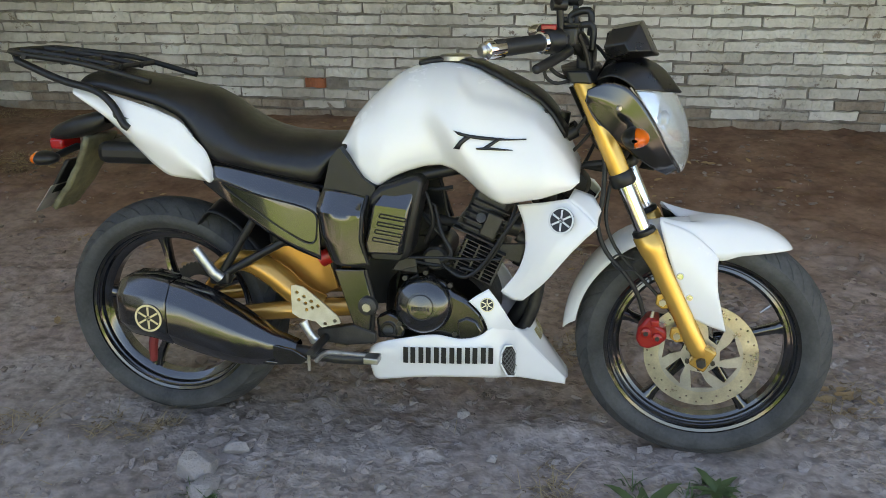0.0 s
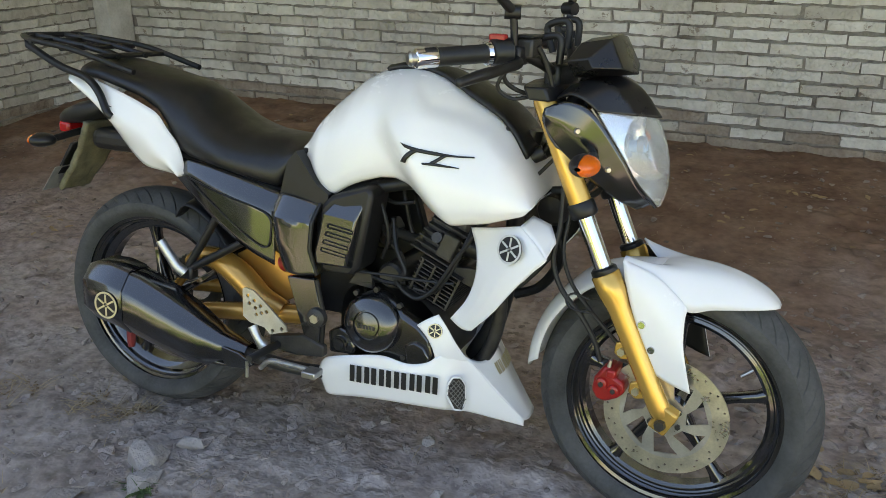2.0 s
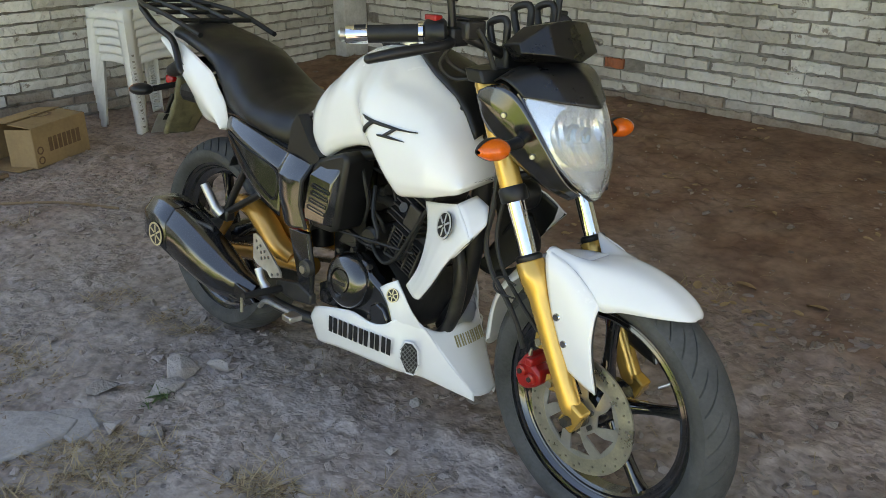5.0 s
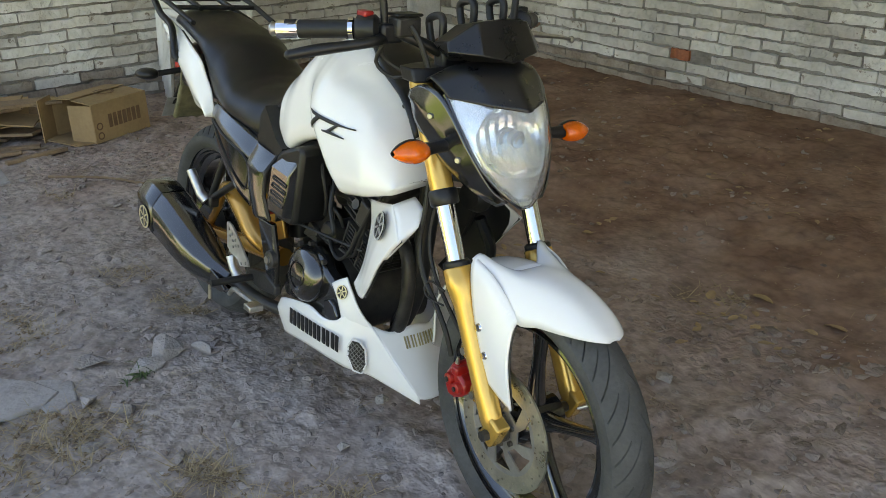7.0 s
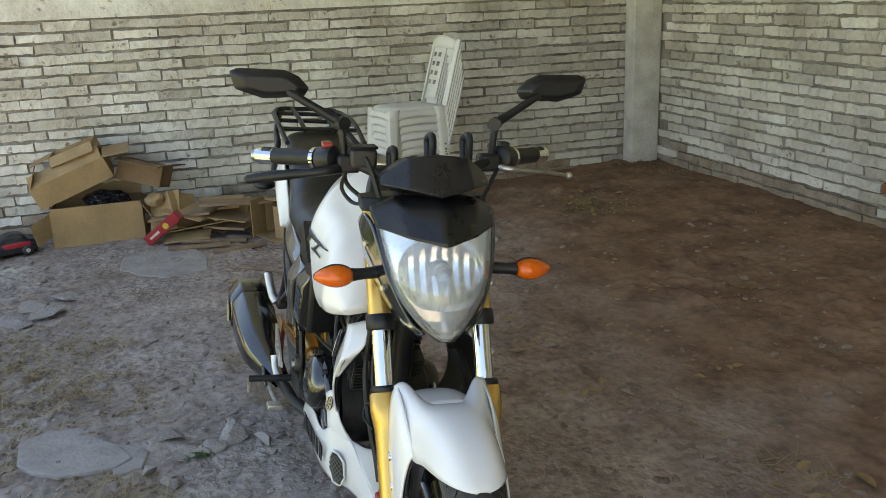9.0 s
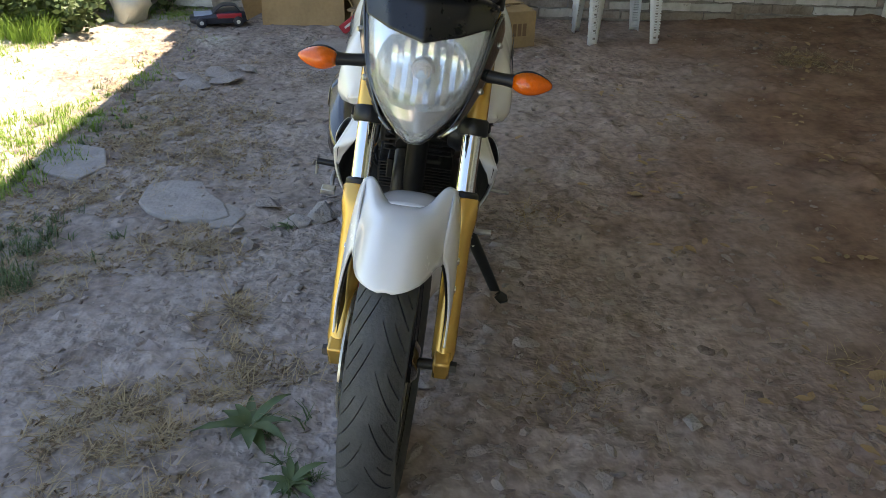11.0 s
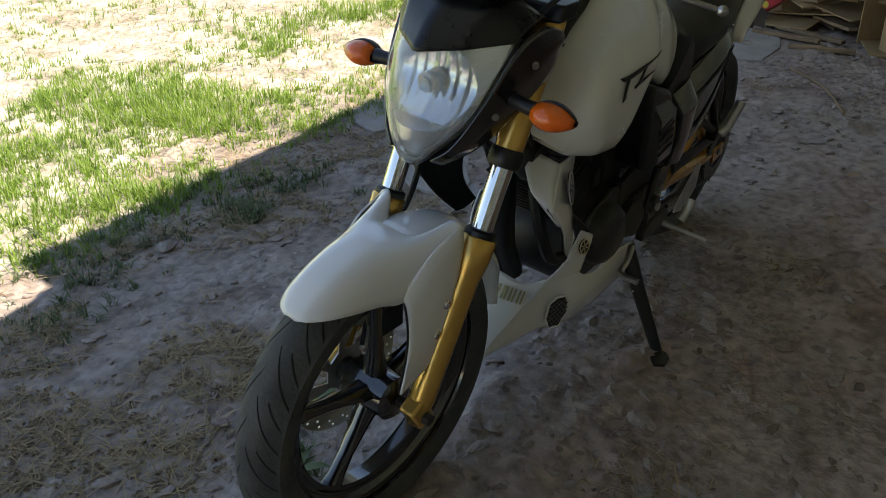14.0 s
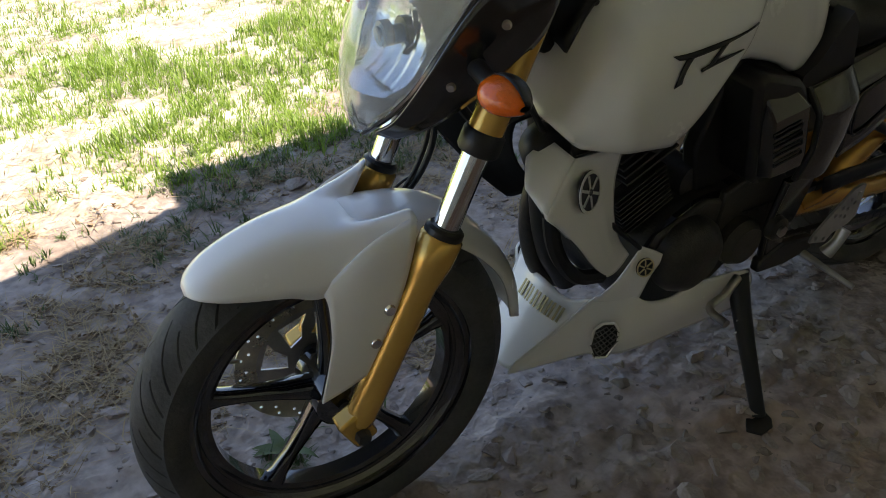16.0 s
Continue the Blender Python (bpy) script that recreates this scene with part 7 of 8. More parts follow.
def litter():
    rnd = random.Random(21)
    tufts = []
    for _ in range(32):
        x, y = rnd.uniform(-2.9, 0.9), 0.35 + 1.5 * rnd.random() ** 1.3
        if noise.noise((x * 1.7, y * 1.7, 6.0)) > -0.12:
            tufts.append((x, y, rnd.uniform(0.04, 0.11), rnd.randint(30, 90)))
    for x, y, r, n in ((-1.35, 0.95, 0.22, 500), (-0.75, 1.22, 0.16, 300), (-0.62, 1.05, 0.15, 260), (-0.30, 1.45, 0.10, 200), (-0.12, 1.52, 0.10, 200), (0.10, 1.42, 0.12, 320), (0.18, 1.25, 0.13, 480), (0.20, 1.30, 0.15, 560), (0.03, 1.57, 0.13, 420), (-1.61, 0.79, 0.22, 520), (-0.66, 1.28, 0.16, 320), (-0.43, 0.85, 0.18, 420), (0.53, 1.23, 0.17, 700), (0.46, 1.48, 0.15, 560), (0.42, 0.90, 0.16, 520), (0.70, 1.32, 0.17, 620), (0.30, 0.80, 0.10, 220), (0.02, 0.66, 0.14, 260), (-0.30, 0.80, 0.16, 320), (-0.52, 0.70, 0.18, 380), (-1.05, 0.64, 0.20, 560), (-1.02, 0.86, 0.17, 420), (-0.77, 0.60, 0.20, 480), (-1.57, 0.64, 0.24, 420), (-1.9, 0.72, 0.2, 300), (-0.16, 0.64, 0.14, 260), (0.62, 1.02, 0.15, 380), (0.85, 1.5, 0.2, 420),
                       (-1.0, 2.3, 0.12, 120), (-1.5, 1.7, 0.10, 90), (-1.25, 1.3, 0.14, 160), (-1.7, 1.0, 0.26, 520), (-1.45, 1.22, 0.17, 280), (-2.1, 0.85, 0.26, 420), (-1.95, 1.15, 0.16, 200), (-3.0, 3.92, 0.17, 520), (-3.72, 4.74, 0.16, 300), (-3.45, 4.82, 0.12, 160), (-2.8, 4.02, 0.10, 160), (0.0, 2.35, 0.15, 80), (0.7, 2.2, 0.10, 130), (-0.1, 3.1, 0.12, 100), (-2.0, 0.7, 0.25, 260), (-2.5, 0.75, 0.2, 200)):
        tufts.append((x, y, r, n))
    spots = []
    for x, y, r, n in tufts:
        for _ in range(int(n * 2.3)):
            d, a = 1.0 * r * rnd.random() ** 0.62, rnd.uniform(0, 2 * math.pi)
            sx, sy = x + d * math.cos(a), y + d * math.sin(a)
            if noise.noise((sx * 13, sy * 13, 3.0)) + 0.5 * noise.noise((sx * 30, sy * 30, 8.0)) > 0.04 or rnd.random() < 0.07:
                spots.append((sx, sy, 0.015 + 0.095 * rnd.random() ** 1.4, rnd.uniform(1.0, 1.55)))
    for _ in range(2600):
        spots.append((rnd.uniform(-3.6, 2.0), rnd.uniform(0.3, 4.7), rnd.uniform(0.015, 0.10), rnd.uniform(1.4, 1.57)))
    bm = bmesh.new()
    for x, y, r, n in tufts:
        for _ in range(int(n * 1.7)):
            d, a = r * rnd.random() ** 0.6, rnd.uniform(0, 2 * math.pi)
            px, py, s = x + d * math.cos(a), y + d * math.sin(a), rnd.uniform(0.0016, 0.0065)
            if noise.noise((px * 13, py * 13, 3.0)) + 0.5 * noise.noise((px * 30, py * 30, 8.0)) < -0.05:
                continue
            c = Vector((px, py, ground_z(px, py) + s * 0.25))
            v = [bm.verts.new(c + Vector((rnd.gauss(0, s), rnd.gauss(0, s), abs(rnd.gauss(0, s * 0.6))))) for _ in range(4)]
            for f in ((0, 1, 2), (0, 1, 3), (1, 2, 3), (0, 2, 3)):
                bm.faces.new([v[i] for i in f])
    tagged(part("litter_crumbs", bm, HUMUS, smooth=False), "brown crumbled plant litter among the straw", "litter", kind="stuff")
    blades("straw", spots, STRAW, "dry straw and withered grass lying in tufts", "straw", 0.25, 0.0023)
    green = []
    for x, y, r, n in ((-0.40, 0.78, 0.07, 260), (-0.44, 0.80, 0.05, 200), (-0.62, 0.72, 0.10, 260), (0.0, 0.64, 0.16, 320), (-0.45, 0.64, 0.20, 260), (-0.62, 0.78, 0.20, 240), (-0.82, 0.80, 0.14, 130), (0.02, 0.66, 0.20, 220), (-0.31, 0.76, 0.14, 110), (-0.46, 0.56, 0.22, 260), (0.17, 0.54, 0.22, 240), (0.45, 0.62, 0.24, 220), (-0.2, 0.58, 0.18, 160), (0.33, 0.88, 0.10, 120), (-1.75, 0.62, 0.22, 260), (-1.2, 0.42, 0.2, 260), (-0.2, 0.45, 0.25, 260), (-2.3, 0.55, 0.2, 200), (0.16, 1.70, 0.05, 60), (0.30, 1.76, 0.05, 70), (-0.86, 1.50, 0.05, 60), (0.30, 0.85, 0.2, 160), (-0.55, 0.62, 0.18, 160), (0.72, 1.0, 0.12, 90)):
        for _ in range(max(4, n // 16)):
            d, a, size = r * 1.2 * rnd.random() ** 0.6, rnd.uniform(0, 2 * math.pi), rnd.uniform(0.5, 1.25)
            for _ in range(rnd.randint(6, 26)):
                green.append((x + d * math.cos(a) + rnd.gauss(0, 0.011) * size, y + d * math.sin(a) + rnd.gauss(0, 0.011) * size, rnd.uniform(0.02, 0.06) * size, rnd.uniform(0.2, 1.3)))
    blades("weed_tufts", green, WEED, "low green weeds at the edge of the shade", "weeds", 0.6, 0.004)


litter()


def leaf_shape(ln, w, curl=0.25, seed=0):
    bm = bmesh.new()
    r = random.Random(seed)
    n = 7
    rows = []
    for i in range(n):
        f = i / (n - 1)
        hw = w * math.sin(math.pi * (0.06 + 0.94 * f) ** 0.8) * (1 + r.uniform(-0.18, 0.18)) * 0.5
        z = curl * ln * f * (1 - 0.75 * f)
        rows.append([(f * ln, -hw, z + 0.10 * w), (f * ln, 0, z), (f * ln, hw, z + 0.10 * w)])
    return grid(rows, bm=bm)


def rosette(x, y, r, n, seed):
    rnd = random.Random(seed)
    plant = thing("weed_plant", "low rosette weed with long dark green leaves", "plant", pose(x, y, ground_z(x, y)), "rosette weeds")
    for k in range(n):
        bm = leaf_shape(r * rnd.uniform(0.45, 1.15), r * rnd.uniform(0.20, 0.30), rnd.uniform(0.25, 0.9), seed + k)
        bm.transform(pose(0, 0, 0.004, 0, 0, 360 / n * k + rnd.uniform(-14, 14)))
        part("leaf", bm, WEED, plant, smooth=True, angle=0)


rosette(0.160, 1.620, 0.120, 12, 5)
rosette(0.326, 1.744, 0.080, 11, 25)
rosette(-0.84, 1.52, 0.05, 7, 45)


def dry_leaves():
    rnd = random.Random(8)
    spots = [(0.286, 3.243, 0.07), (-0.03, 3.24, 0.08), (-0.11, 3.11, 0.06), (0.70, 2.21, 0.06), (0.0, 2.80, 0.04), (-0.45, 3.0, 0.04)]
    spots += [(-3.0 + rnd.gauss(0, 0.14), 3.92 + rnd.gauss(0, 0.10), rnd.uniform(0.03, 0.06)) for _ in range(26)]
    spots += [(0.72 + rnd.gauss(0, 0.07), 2.2 + rnd.gauss(0, 0.06), rnd.uniform(0.025, 0.05)) for _ in range(14)]
    spots += [(0.02 + rnd.gauss(0, 0.10), 3.05 + rnd.gauss(0, 0.08), rnd.uniform(0.02, 0.05)) for _ in range(16)]
    spots += [(rnd.uniform(-3.3, 1.6), rnd.uniform(2.2, 4.8), rnd.uniform(0.02, 0.045)) for _ in range(30)]
    for _ in range(15):
        x, y = rnd.uniform(-2.9, 0.6), rnd.uniform(2.5, 4.4)
        spots += [(x + rnd.gauss(0, 0.06), y + rnd.gauss(0, 0.05), rnd.uniform(0.02, 0.05)) for _ in range(6)]
    spots += [(rnd.uniform(-3.6, 0.5), 4.75 + rnd.gauss(0, 0.06), rnd.uniform(0.02, 0.05)) for _ in range(40)]
    for k, (x, y, r) in enumerate(spots):
        bm = leaf_shape(r, r * 0.55, rnd.uniform(0.1, 0.35), k)
        ob = part("dry_leaf", bm, DRYLEAF, smooth=True, angle=0)
        ob.matrix_world = pose(x, y, ground_z(x, y) + 0.004, rnd.uniform(-15, 15), rnd.uniform(-12, 12), rnd.uniform(0, 360))
        tagged(ob, "curled dry brown leaf lying on the earth", "leaf", "dry leaves")


dry_leaves()


def stick(pts, r, label):
    tagged(part("stick", tube(pts, r, 7, 14), WOODM), label, "stick")


stick([(-2.75, 1.80, 0.012), (-2.55, 2.0, 0.014), (-2.30, 2.14, 0.012)], 0.006, "thin dry stick lying on the earth")
for k, (x, y, a) in enumerate(((-2.34, 0.78, 25), (-2.40, 0.92, -20), (-2.55, 0.84, 8), (-2.46, 0.71, 60), (-2.62, 0.97, 35))):
    fl = part("flat_stone", rubble(0.100 - 0.008 * k, 90 + k, 0.18), STONE, smooth=False)
    fl.matrix_world = pose(x, y, ground_z(x, y) + 0.012, 6 - 4 * k, 5, a)
    tagged(fl, "thin flat broken stone lying on straw", "stone", "flat stones")


# ---- stacked chairs ----
def plastic_chair():
    ch = thing("plastic_chair", "white moulded plastic chair nested in a stack", "chair", None, "stacked chairs")
    W, D, H = 0.152, 0.186, 0.445
    rows = []
    for j in range(9):
        v = -1 + 2 * j / 8
        rows.append([(u * W * (0.92 + 0.08 * (1 - abs(v))), v * D, H - 0.012 * (1 - u * u) * (1 - v * v) - 0.030 * smooth01(0.82, 1.0, max(abs(u), abs(v)))) for u in np.linspace(-1, 1, 13)])
    part("chair_seat", grid(rows), PLASTIC, ch, thick=0.006, angle=60)
    for sx in (-1, 1):
        part("seat_apron", loft([[(sx * W * 0.98, -D, H - 0.02), (sx * W, 0, H - 0.02), (sx * W * 0.98, D, H - 0.02)], [(sx * W * 1.02, -D, H - 0.075), (sx * W * 1.03, 0, H - 0.058), (sx * W * 1.02, D, H - 0.075)]], 12, 4), PLASTIC, ch, thick=0.005, angle=60)
        for sy in (-1, 1):
            rows = []
            for f in np.linspace(0, 1, 8):
                w = 0.060 - 0.022 * f
                cx, cy = sx * (W * 0.96 + 0.022 * f), sy * (D * 0.96 + 0.022 * f)
                z = (H - 0.01) * (1 - f)
                rows.append([(cx - sx * w, cy + sy * 0.004, z), (cx - sx * w * 0.5, cy + sy * 0.010, z), (cx + sx * 0.006, cy + sy * 0.008, z), (cx + sx * 0.010, cy - sy * w * 0.5, z), (cx + sx * 0.004, cy - sy * w, z)])
            leg = part("chair_leg", grid(rows), PLASTIC, ch, thick=0.005, angle=50)
            for k in range(6):
                z = 0.025 + 0.032 * k
                f = 1 - z / (H - 0.01)
                cx, cy = sx * (W * 0.96 + 0.022 * f), sy * (D * 0.96 + 0.022 * f)
                rib = box(cx - 0.016 - sx * 0.010, cx + 0.016 - sx * 0.002, cy - 0.017 - sy * 0.010, cy + 0.017 - sy * 0.002, z, z + 0.008)
                part("leg_rib", rib, PLASTIC, leg, smooth=False)
                slot = box(cx + sx * 0.010 - 0.003, cx + sx * 0.010 + 0.003, cy - sy * 0.014 - 0.007, cy - sy * 0.014 + 0.007, z + 0.010, z + 0.020)
                part("leg_slot", slot, MORTAR, leg, smooth=False)
    part("seat_apron", loft([[(-W, -D * 0.99, H - 0.02), (0, -D * 1.02, H - 0.02), (W, -D * 0.99, H - 0.02)], [(-W, -D * 1.03, H - 0.075), (0, -D * 1.05, H - 0.058), (W, -D * 1.03, H - 0.075)]], 12, 4), PLASTIC, ch, thick=0.005, angle=60)
    # back: frame and slats
    back = lambda u, z: (u * (W + 0.01), D + 0.02 + 0.30 * (z - H) - 0.045 * (1 - u * u), z)
    for u in (-1, 1):
        part("back_post", loft([[back(u * 1.0, z) for z in (H - 0.02, H + 0.12, H + 0.26, H + 0.38)], [back(u * 0.80, z) for z in (H - 0.02, H + 0.12, H + 0.26, H + 0.38)]], 14, 5), PLASTIC, ch, thick=0.014, angle=60)
    part("top_rail", loft([[back(u, H + 0.40 - 0.04 * u * u) for u in np.linspace(-1, 1, 9)], [back(u, H + 0.33 - 0.02 * u * u) for u in np.linspace(-1, 1, 9)]], 20, 4), PLASTIC, ch, thick=0.012, angle=60)
    part("back_panel", loft([[back(u, H + 0.34) for u in np.linspace(-0.45, 0.45, 5)], [back(u, H + 0.16) for u in np.linspace(-0.42, 0.42, 5)], [back(u, H + 0.02) for u in np.linspace(-0.40, 0.40, 5)]], 12, 10), PLASTIC, ch, thick=0.006, angle=60)
    for k in range(4):
        for u0 in (-0.26, 0.08):
            bm = loft([[back(u0, H + 0.30 - 0.055 * k), back(u0 + 0.18, H + 0.30 - 0.055 * k)], [back(u0, H + 0.275 - 0.055 * k), back(u0 + 0.18, H + 0.275 - 0.055 * k)]], 4, 3)
            bm.transform(Matrix.Translation((0, -0.006, 0)))
            part("back_slot", bm, MORTAR, ch, thick=0.001)
    return ch


first = plastic_chair()
for k in range(6):
    m = pose(-3.535 - 0.001 * k, 2.972 - 0.002 * k, 0.046 * k + 0.004, 0, 0, 11 + 0.15 * k)
    if k == 0:
        first.matrix_world = m
    else:
        copy_thing(first, m)


# ---- boxes, boards, toy and bag by the side wall ----
def carton(name, m, w, d, h, label, flaps, inside=CARDDARK, material=CARD, open_end=False):
    """An open cardboard box, origin at the middle of its base."""
    b = thing(name, label, "box", m, "cardboard boxes")
    t = 0.005
    part("box_bottom", box(-w / 2, w / 2, -d / 2, d / 2, 0, t), material, b, smooth=False)
    for s in (-1, 1):
        if not (open_end and s < 0):
            part("box_side", box(s * w / 2 - t / 2, s * w / 2 + t / 2, -d / 2, d / 2, 0.0, h), material, b, smooth=False)
        part("box_side", box(-w / 2, w / 2, s * d / 2 - t / 2, s * d / 2 + t / 2, 0.0, h), material, b, smooth=False)
    for axis, s, ln, ang in flaps:
        if axis == "x":
            mm = Matrix.Translation((s * w / 2, 0, h)) @ Matrix.Rotation(radians(ang * s), 4, "Y")
            bm = box(-t / 2, t / 2, -d / 2 * 0.98, d / 2 * 0.98, 0, ln, m=mm)
        else:
            mm = Matrix.Translation((0, s * d / 2, h)) @ Matrix.Rotation(radians(-ang * s), 4, "X")
            bm = box(-w / 2 * 0.98, w / 2 * 0.98, -t / 2, t / 2, 0, ln, m=mm)
        part("box_flap", bm, material, b, smooth=False)
    return b


c1 = carton("cardboard_box", pose(-3.339, 2.252, 0.004, 0, 0, 112.5), 0.358, 0.30, 0.20, "brown printed cardboard box with its end flaps open", [("y", -1, 0.145, -87), ("y", 1, 0.15, -84)], open_end=True)
for y, ang, up in ((-0.150, 72, 0.196), (0.150, -24, 0.225)):
    flap = box(-0.13, 0, -0.0025, 0.0025, 0.002, up, m=Matrix.Translation((-0.179, y, 0.0)) @ Matrix.Rotation(radians(-ang), 4, "Z"))
    part("box_flap", flap, CARD, c1, smooth=False)
part("box_flap", box(-0.10, 0, -0.14, 0.14, -0.0025, 0.0025, m=Matrix.Translation((-0.181, 0, 0.006)) @ Matrix.Rotation(radians(4), 4, "Y")), CARD, c1, smooth=False)
for k in range(7):
    part("box_print", box(-0.085 + 0.031 * k, -0.062 + 0.031 * k, -0.1540, -0.1530, 0.065, 0.135), PRINT, c1, smooth=False)
for z in (0.035, 0.085):
    part("box_print", revolve([(0.020, 0), (0.013, 0), (0.013, 0.001), (0.020, 0.001)], (-0.145, -0.1540, z), 24), PRINT, c1, smooth=False)
lid = revolve([(0.055, 0), (0.040, 0), (0.040, 0.001), (0.055, 0.001)], (0, 0, 0), 28)
lid.transform(pose(0.02, -0.02, 0.2155, 90, 0, 0))
part("box_print", lid, PRINT, c1, smooth=False)
c2 = carton("cardboard_box", pose(-3.775, 1.09, 0.0, 0, 0, 90), 0.50, 0.34, 0.215, "large open cardboard box holding a black plastic sack", [("y", -1, 0.02, 0), ("x", 1, 0.12, 150), ("y", 1, 0.14, 20)])
part("box_flap", box(-0.15, 0, -0.0025, 0.0025, -0.11, 0.02, m=Matrix.Translation((-0.25, -0.165, 0.19)) @ Matrix.Rotation(radians(52), 4, "Z") @ Matrix.Rotation(radians(-14), 4, "Y")), CARD, c2, smooth=False)
carton("cardboard_box", pose(-3.775, 1.00, 0.315, 6, -21, 90), 0.44, 0.24, 0.13, "torn cardboard box tipped on top of another", [("y", -1, 0.11, -62), ("x", 1, 0.15, 105), ("x", -1, 0.10, -40), ("y", 1, 0.12, -70)])
carton("cardboard_box", pose(-3.80, 1.36, 0.30, -12, 14, 70), 0.26, 0.20, 0.13, "small dark-sided cardboard box on the pile", [("y", -1, 0.09, 100), ("x", 1, 0.08, 70)], CARDDARK, CARDDARK)
carton("cardboard_box", pose(-3.83, 1.02, 0.475, 4, -19, 84), 0.26, 0.16, 0.08, "flat opened cardboard box lying on the pile", [("x", -1, 0.12, 95), ("y", -1, 0.08, 125)])


def heap(name, x, y, z, r, seed, material, label, category, squash=0.5):
    ob = part(name, lump(r, seed, squash, 0.5, 3), material)
    ob.matrix_world = pose(x, y, z)
    tagged(ob, label, category)
    return ob


crumple = bmesh.new()
_rc = random.Random(61)
bmesh.ops.create_icosphere(crumple, subdivisions=4, radius=0.12)
for v in crumple.verts:
    q = v.co * 14
    v.co *= 1 + 0.34 * noise.noise(q * 0.8) - 0.30 * abs(noise.noise(q * 2.2)) + 0.05 * _rc.uniform(-1, 1)
    v.co.z *= 0.55
sack = part("plastic_sack", crumple, SACK, smooth=False)
sack.matrix_world = pose(-3.745, 1.14, 0.222, 0, 0, 20)
tagged(sack, "crumpled black plastic sack in the open box", "sack")
heap("paper_bag", -3.66, 1.42, 0.22, 0.06, 7.3, CARD, "crumpled brown paper bag on the boards", "bag", 0.8)
bag = heap("plastic_bag", -3.62, 0.03, 0.085, 0.125, 9.1, BAGM, "knotted pale plastic bag among weeds", "bag", 0.85)
part("bag_knot", tube([(0.0, 0, 0.085), (0.01, 0.01, 0.13), (0.03, 0.035, 0.145), (0.02, 0.05, 0.13)], [0.018, 0.010, 0.012, 0.006], 8, 12), BAGM, bag)

rnd = random.Random(44)
for k in range(13):
    y, w, d = rnd.uniform(1.58, 1.92), rnd.uniform(0.22, 0.46), rnd.uniform(0.10, 0.24)
    ob = part("cardboard_sheet" if k % 2 else "wood_board", box(-d / 2, d / 2, -w / 2, w / 2, 0, 0.008 if k % 2 else 0.016), CARD if k % 2 else WOODM, smooth=False, bevel=0.002)
    ob.matrix_world = pose(rnd.uniform(-3.72, -3.42), y, 0.016 + 0.015 * k, rnd.uniform(-8, 8), rnd.uniform(-2, 14), rnd.uniform(-48, 48))
    tagged(ob, "flattened cardboard sheet in a heap by the wall" if k % 2 else "thin weathered board in a heap by the wall", "cardboard" if k % 2 else "board", "heaped boards")
for k, (x, y, z, rx, ry, rz, d, w) in enumerate(((-3.60, 1.47, 0.15, 26, 58, -8, 0.24, 0.20), (-3.58, 1.58, 0.15, -30, 52, 14, 0.24, 0.20), (-3.66, 1.80, 0.13, 4, 16, -16, 0.18, 0.34))):
    ob = part("cardboard_sheet", box(-d / 2, d / 2, -w / 2, w / 2, 0, 0.006), CARD, smooth=False)
    ob.matrix_world = pose(x, y, z, rx, ry, rz)
    tagged(ob, "bent cardboard sheet leaning on the heap", "cardboard", "heaped boards")
for k, (x, y, ln, a) in enumerate(((-3.22, 1.63, 0.34, 82), (-3.30, 1.72, 0.38, 70), (-3.08, 1.84, 0.30, 100))):
    ob = part("wood_strip", box(-ln / 2, ln / 2, -0.018, 0.018, 0, 0.018), WOODM, bevel=0.003)
    ob.matrix_world = pose(x, y, 0.012, 0, 0, a)
    tagged(ob, "short weathered wooden strip on the ground", "wood", "wood strips")

red = part("red_carton", box(-0.12, 0.12, -0.045, 0.045, -0.03, 0.03), TOYRED, bevel=0.004)
red.matrix_world = pose(-3.43, 1.45, 0.100, 0, -38, 76)
tagged(red, "small red printed carton tilted against the boards", "box")
part("yellow_mark", tube([(0.03, -0.0462, 0.0), (0.03, -0.0472, 0.0)], 0.018, 16), YELLOWP, red, "yellow oval mark")
part("pale_bar", box(-0.09, -0.02, -0.0465, -0.0455, -0.006, 0.008), SILVER, red, smooth=False)


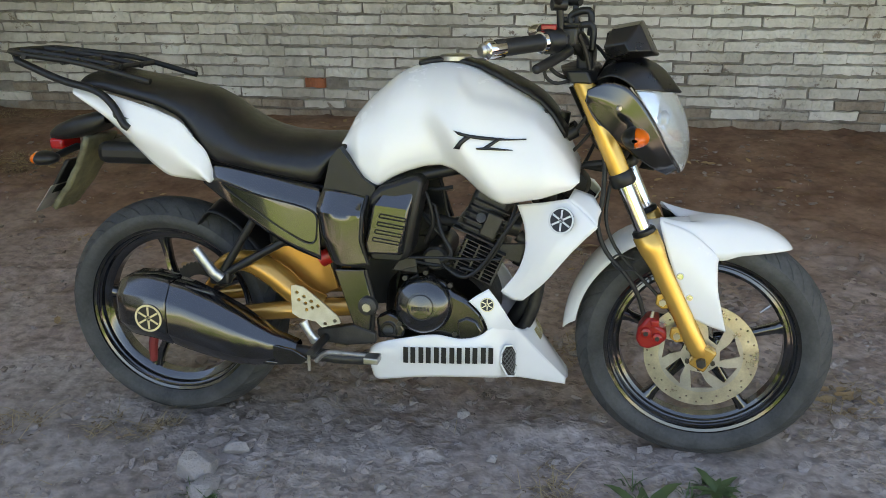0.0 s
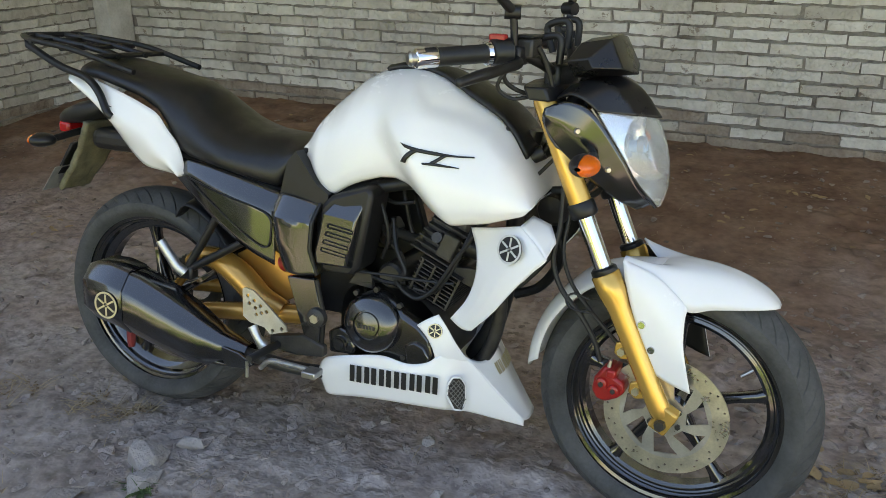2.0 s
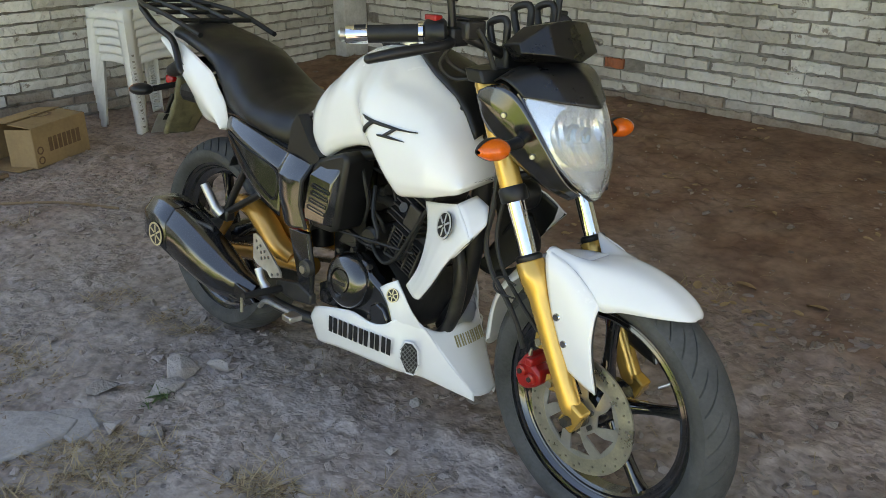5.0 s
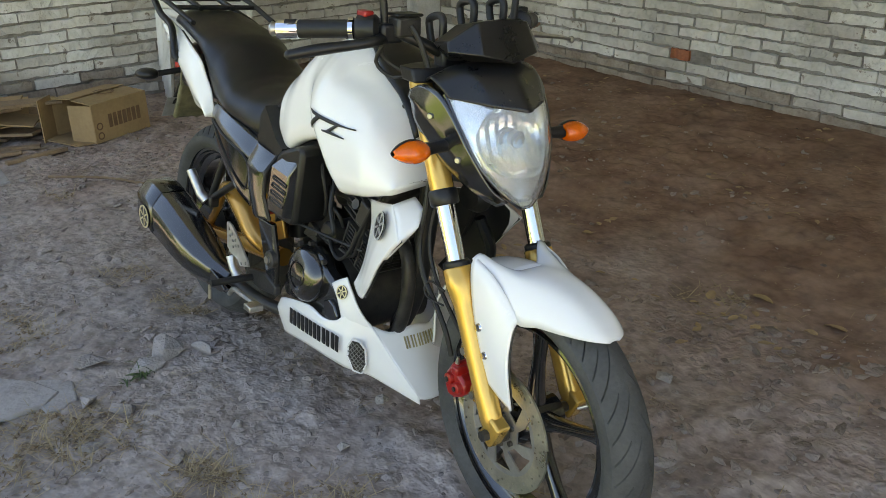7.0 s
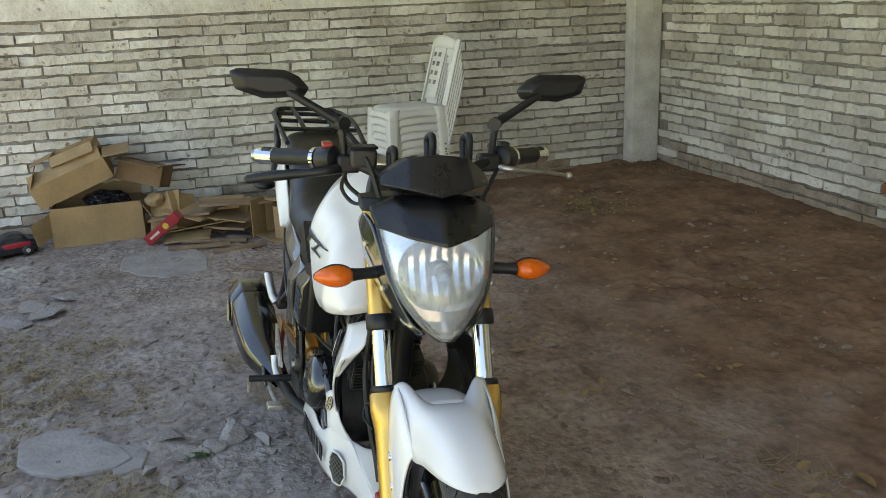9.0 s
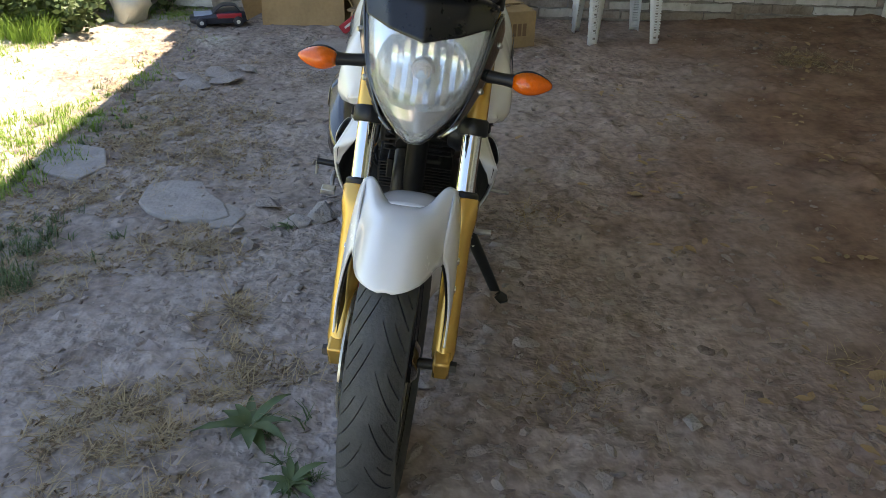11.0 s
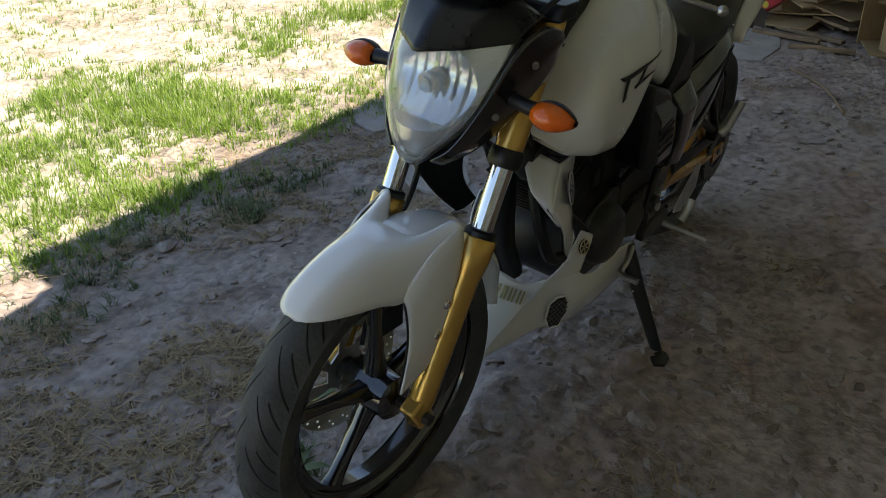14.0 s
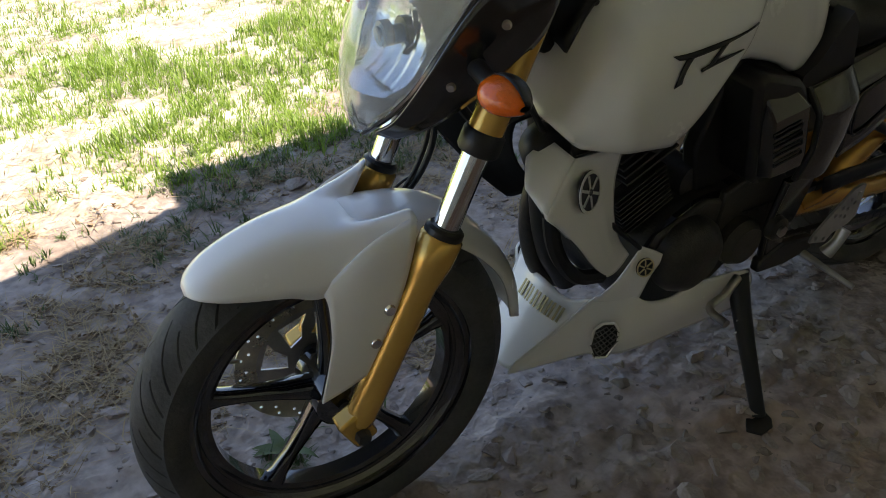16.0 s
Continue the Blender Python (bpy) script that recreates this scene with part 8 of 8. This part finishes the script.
def toy_car(m):
    car = thing("toy_car", "red and dark plastic toy car with missing roof", "toy", m)
    body = [[(x, y * w, z0 + (z1 - z0) * f) for y, f in ((-1, 0), (-1, 0.7), (-0.8, 1), (0.8, 1), (1, 0.7), (1, 0))] for x, w, z0, z1 in ((-0.17, 0.055, 0.03, 0.065), (-0.14, 0.07, 0.022, 0.085), (-0.04, 0.072, 0.02, 0.085), (0.06, 0.072, 0.02, 0.070), (0.15, 0.066, 0.022, 0.060), (0.175, 0.05, 0.03, 0.05))]
    part("toy_body", grid(body), TOYDARK, car, bevel=0.003, thick=0.003, angle=40)
    part("toy_bonnet", box(0.04, 0.15, -0.055, 0.055, 0.064, 0.074), TOYBLUE, car, "pale bonnet", bevel=0.006)
    part("toy_side", box(-0.13, 0.02, -0.074, 0.074, 0.045, 0.078), TOYRED, car, "dusty red side", bevel=0.008)
    part("toy_cabin", loft([[(-0.12, y, 0.085), (-0.09, y * 0.85, 0.115), (-0.02, y * 0.85, 0.118), (0.04, y, 0.075)] for y in (-0.06, -0.03, 0.03, 0.06)], 12, 6), TOYDARK, car, thick=0.004, angle=40)
    for x in (-0.105, 0.11):
        for y in (-0.074, 0.074):
            w = part("toy_wheel", tube([(x, y - 0.014, 0.030), (x, y - 0.010, 0.030), (x, y + 0.010, 0.030), (x, y + 0.014, 0.030)], [0.022, 0.030, 0.030, 0.022], 20), TOYDARK, car)
            part("toy_hub", tube([(x, y - 0.016 if y < 0 else y + 0.010, 0.030), (x, y - 0.010 if y < 0 else y + 0.016, 0.030)], 0.012, 12), SILVER, w)


toy_car(pose(-3.57, 0.585, 0.004, 0, 0, -72))


# ---- weeds along the side wall ----
def shrub(x, y, h, n, seed):
    rnd = random.Random(seed)
    sh = thing("weed_bush", "leafy green weed bush at the foot of the wall", "bush", pose(x, y, ground_z(x, y)), "wall weeds")
    stems, leaves = bmesh.new(), bmesh.new()
    for k in range(9):
        a, l = rnd.uniform(0, 2 * math.pi), h * rnd.uniform(0.6, 1.1)
        tip = Vector((math.cos(a) * l * 0.7, math.sin(a) * l * 0.7, l))
        mid = tip * 0.5 + Vector((0, 0, 0.12 * l))
        tube([(0, 0, 0), tuple(mid), tuple(tip)], [0.004, 0.003, 0.0015], 5, 6, bm=stems)
        for _ in range(n // 9):
            f = rnd.uniform(0.15, 1.0)
            p = (mid * (2 * f) if f < 0.5 else mid.lerp(tip, 2 * f - 1)) + Vector((rnd.gauss(0, 0.03), rnd.gauss(0, 0.03), rnd.gauss(0, 0.02)))
            ln = rnd.uniform(0.025, 0.06)
            d = Vector((rnd.gauss(0, 1), rnd.gauss(0, 1), rnd.gauss(0.2, 0.5))).normalized()
            s = d.cross(Vector((rnd.gauss(0, 1), rnd.gauss(0, 1), 1.0))).normalized() * ln * 0.3
            v = [leaves.verts.new(q) for q in (p, p + d * ln * 0.45 + s, p + d * ln, p + d * ln * 0.45 - s)]
            leaves.faces.new(v)
    part("stems", stems, WEED, sh)
    o = part("foliage", leaves, WEED, sh, smooth=False)
    o["kind"] = "stuff"


for k in range(17):
    shrub(-3.75 + 0.16 * math.sin(k * 2.1), -0.02 - 0.17 * k + 0.05 * math.sin(k * 5.0), 0.20 + 0.10 * abs(math.sin(k * 1.7)), 260, 100 + k)
for k in range(20):
    shrub(-3.22 - 0.12 * (k % 3) + 0.05 * math.sin(k * 3.3), -0.16 - 0.085 * k, 0.24 + 0.14 * abs(math.sin(k * 2.3)), 420, 300 + k)
shrub(-3.88, 0.16, 0.20, 200, 302)


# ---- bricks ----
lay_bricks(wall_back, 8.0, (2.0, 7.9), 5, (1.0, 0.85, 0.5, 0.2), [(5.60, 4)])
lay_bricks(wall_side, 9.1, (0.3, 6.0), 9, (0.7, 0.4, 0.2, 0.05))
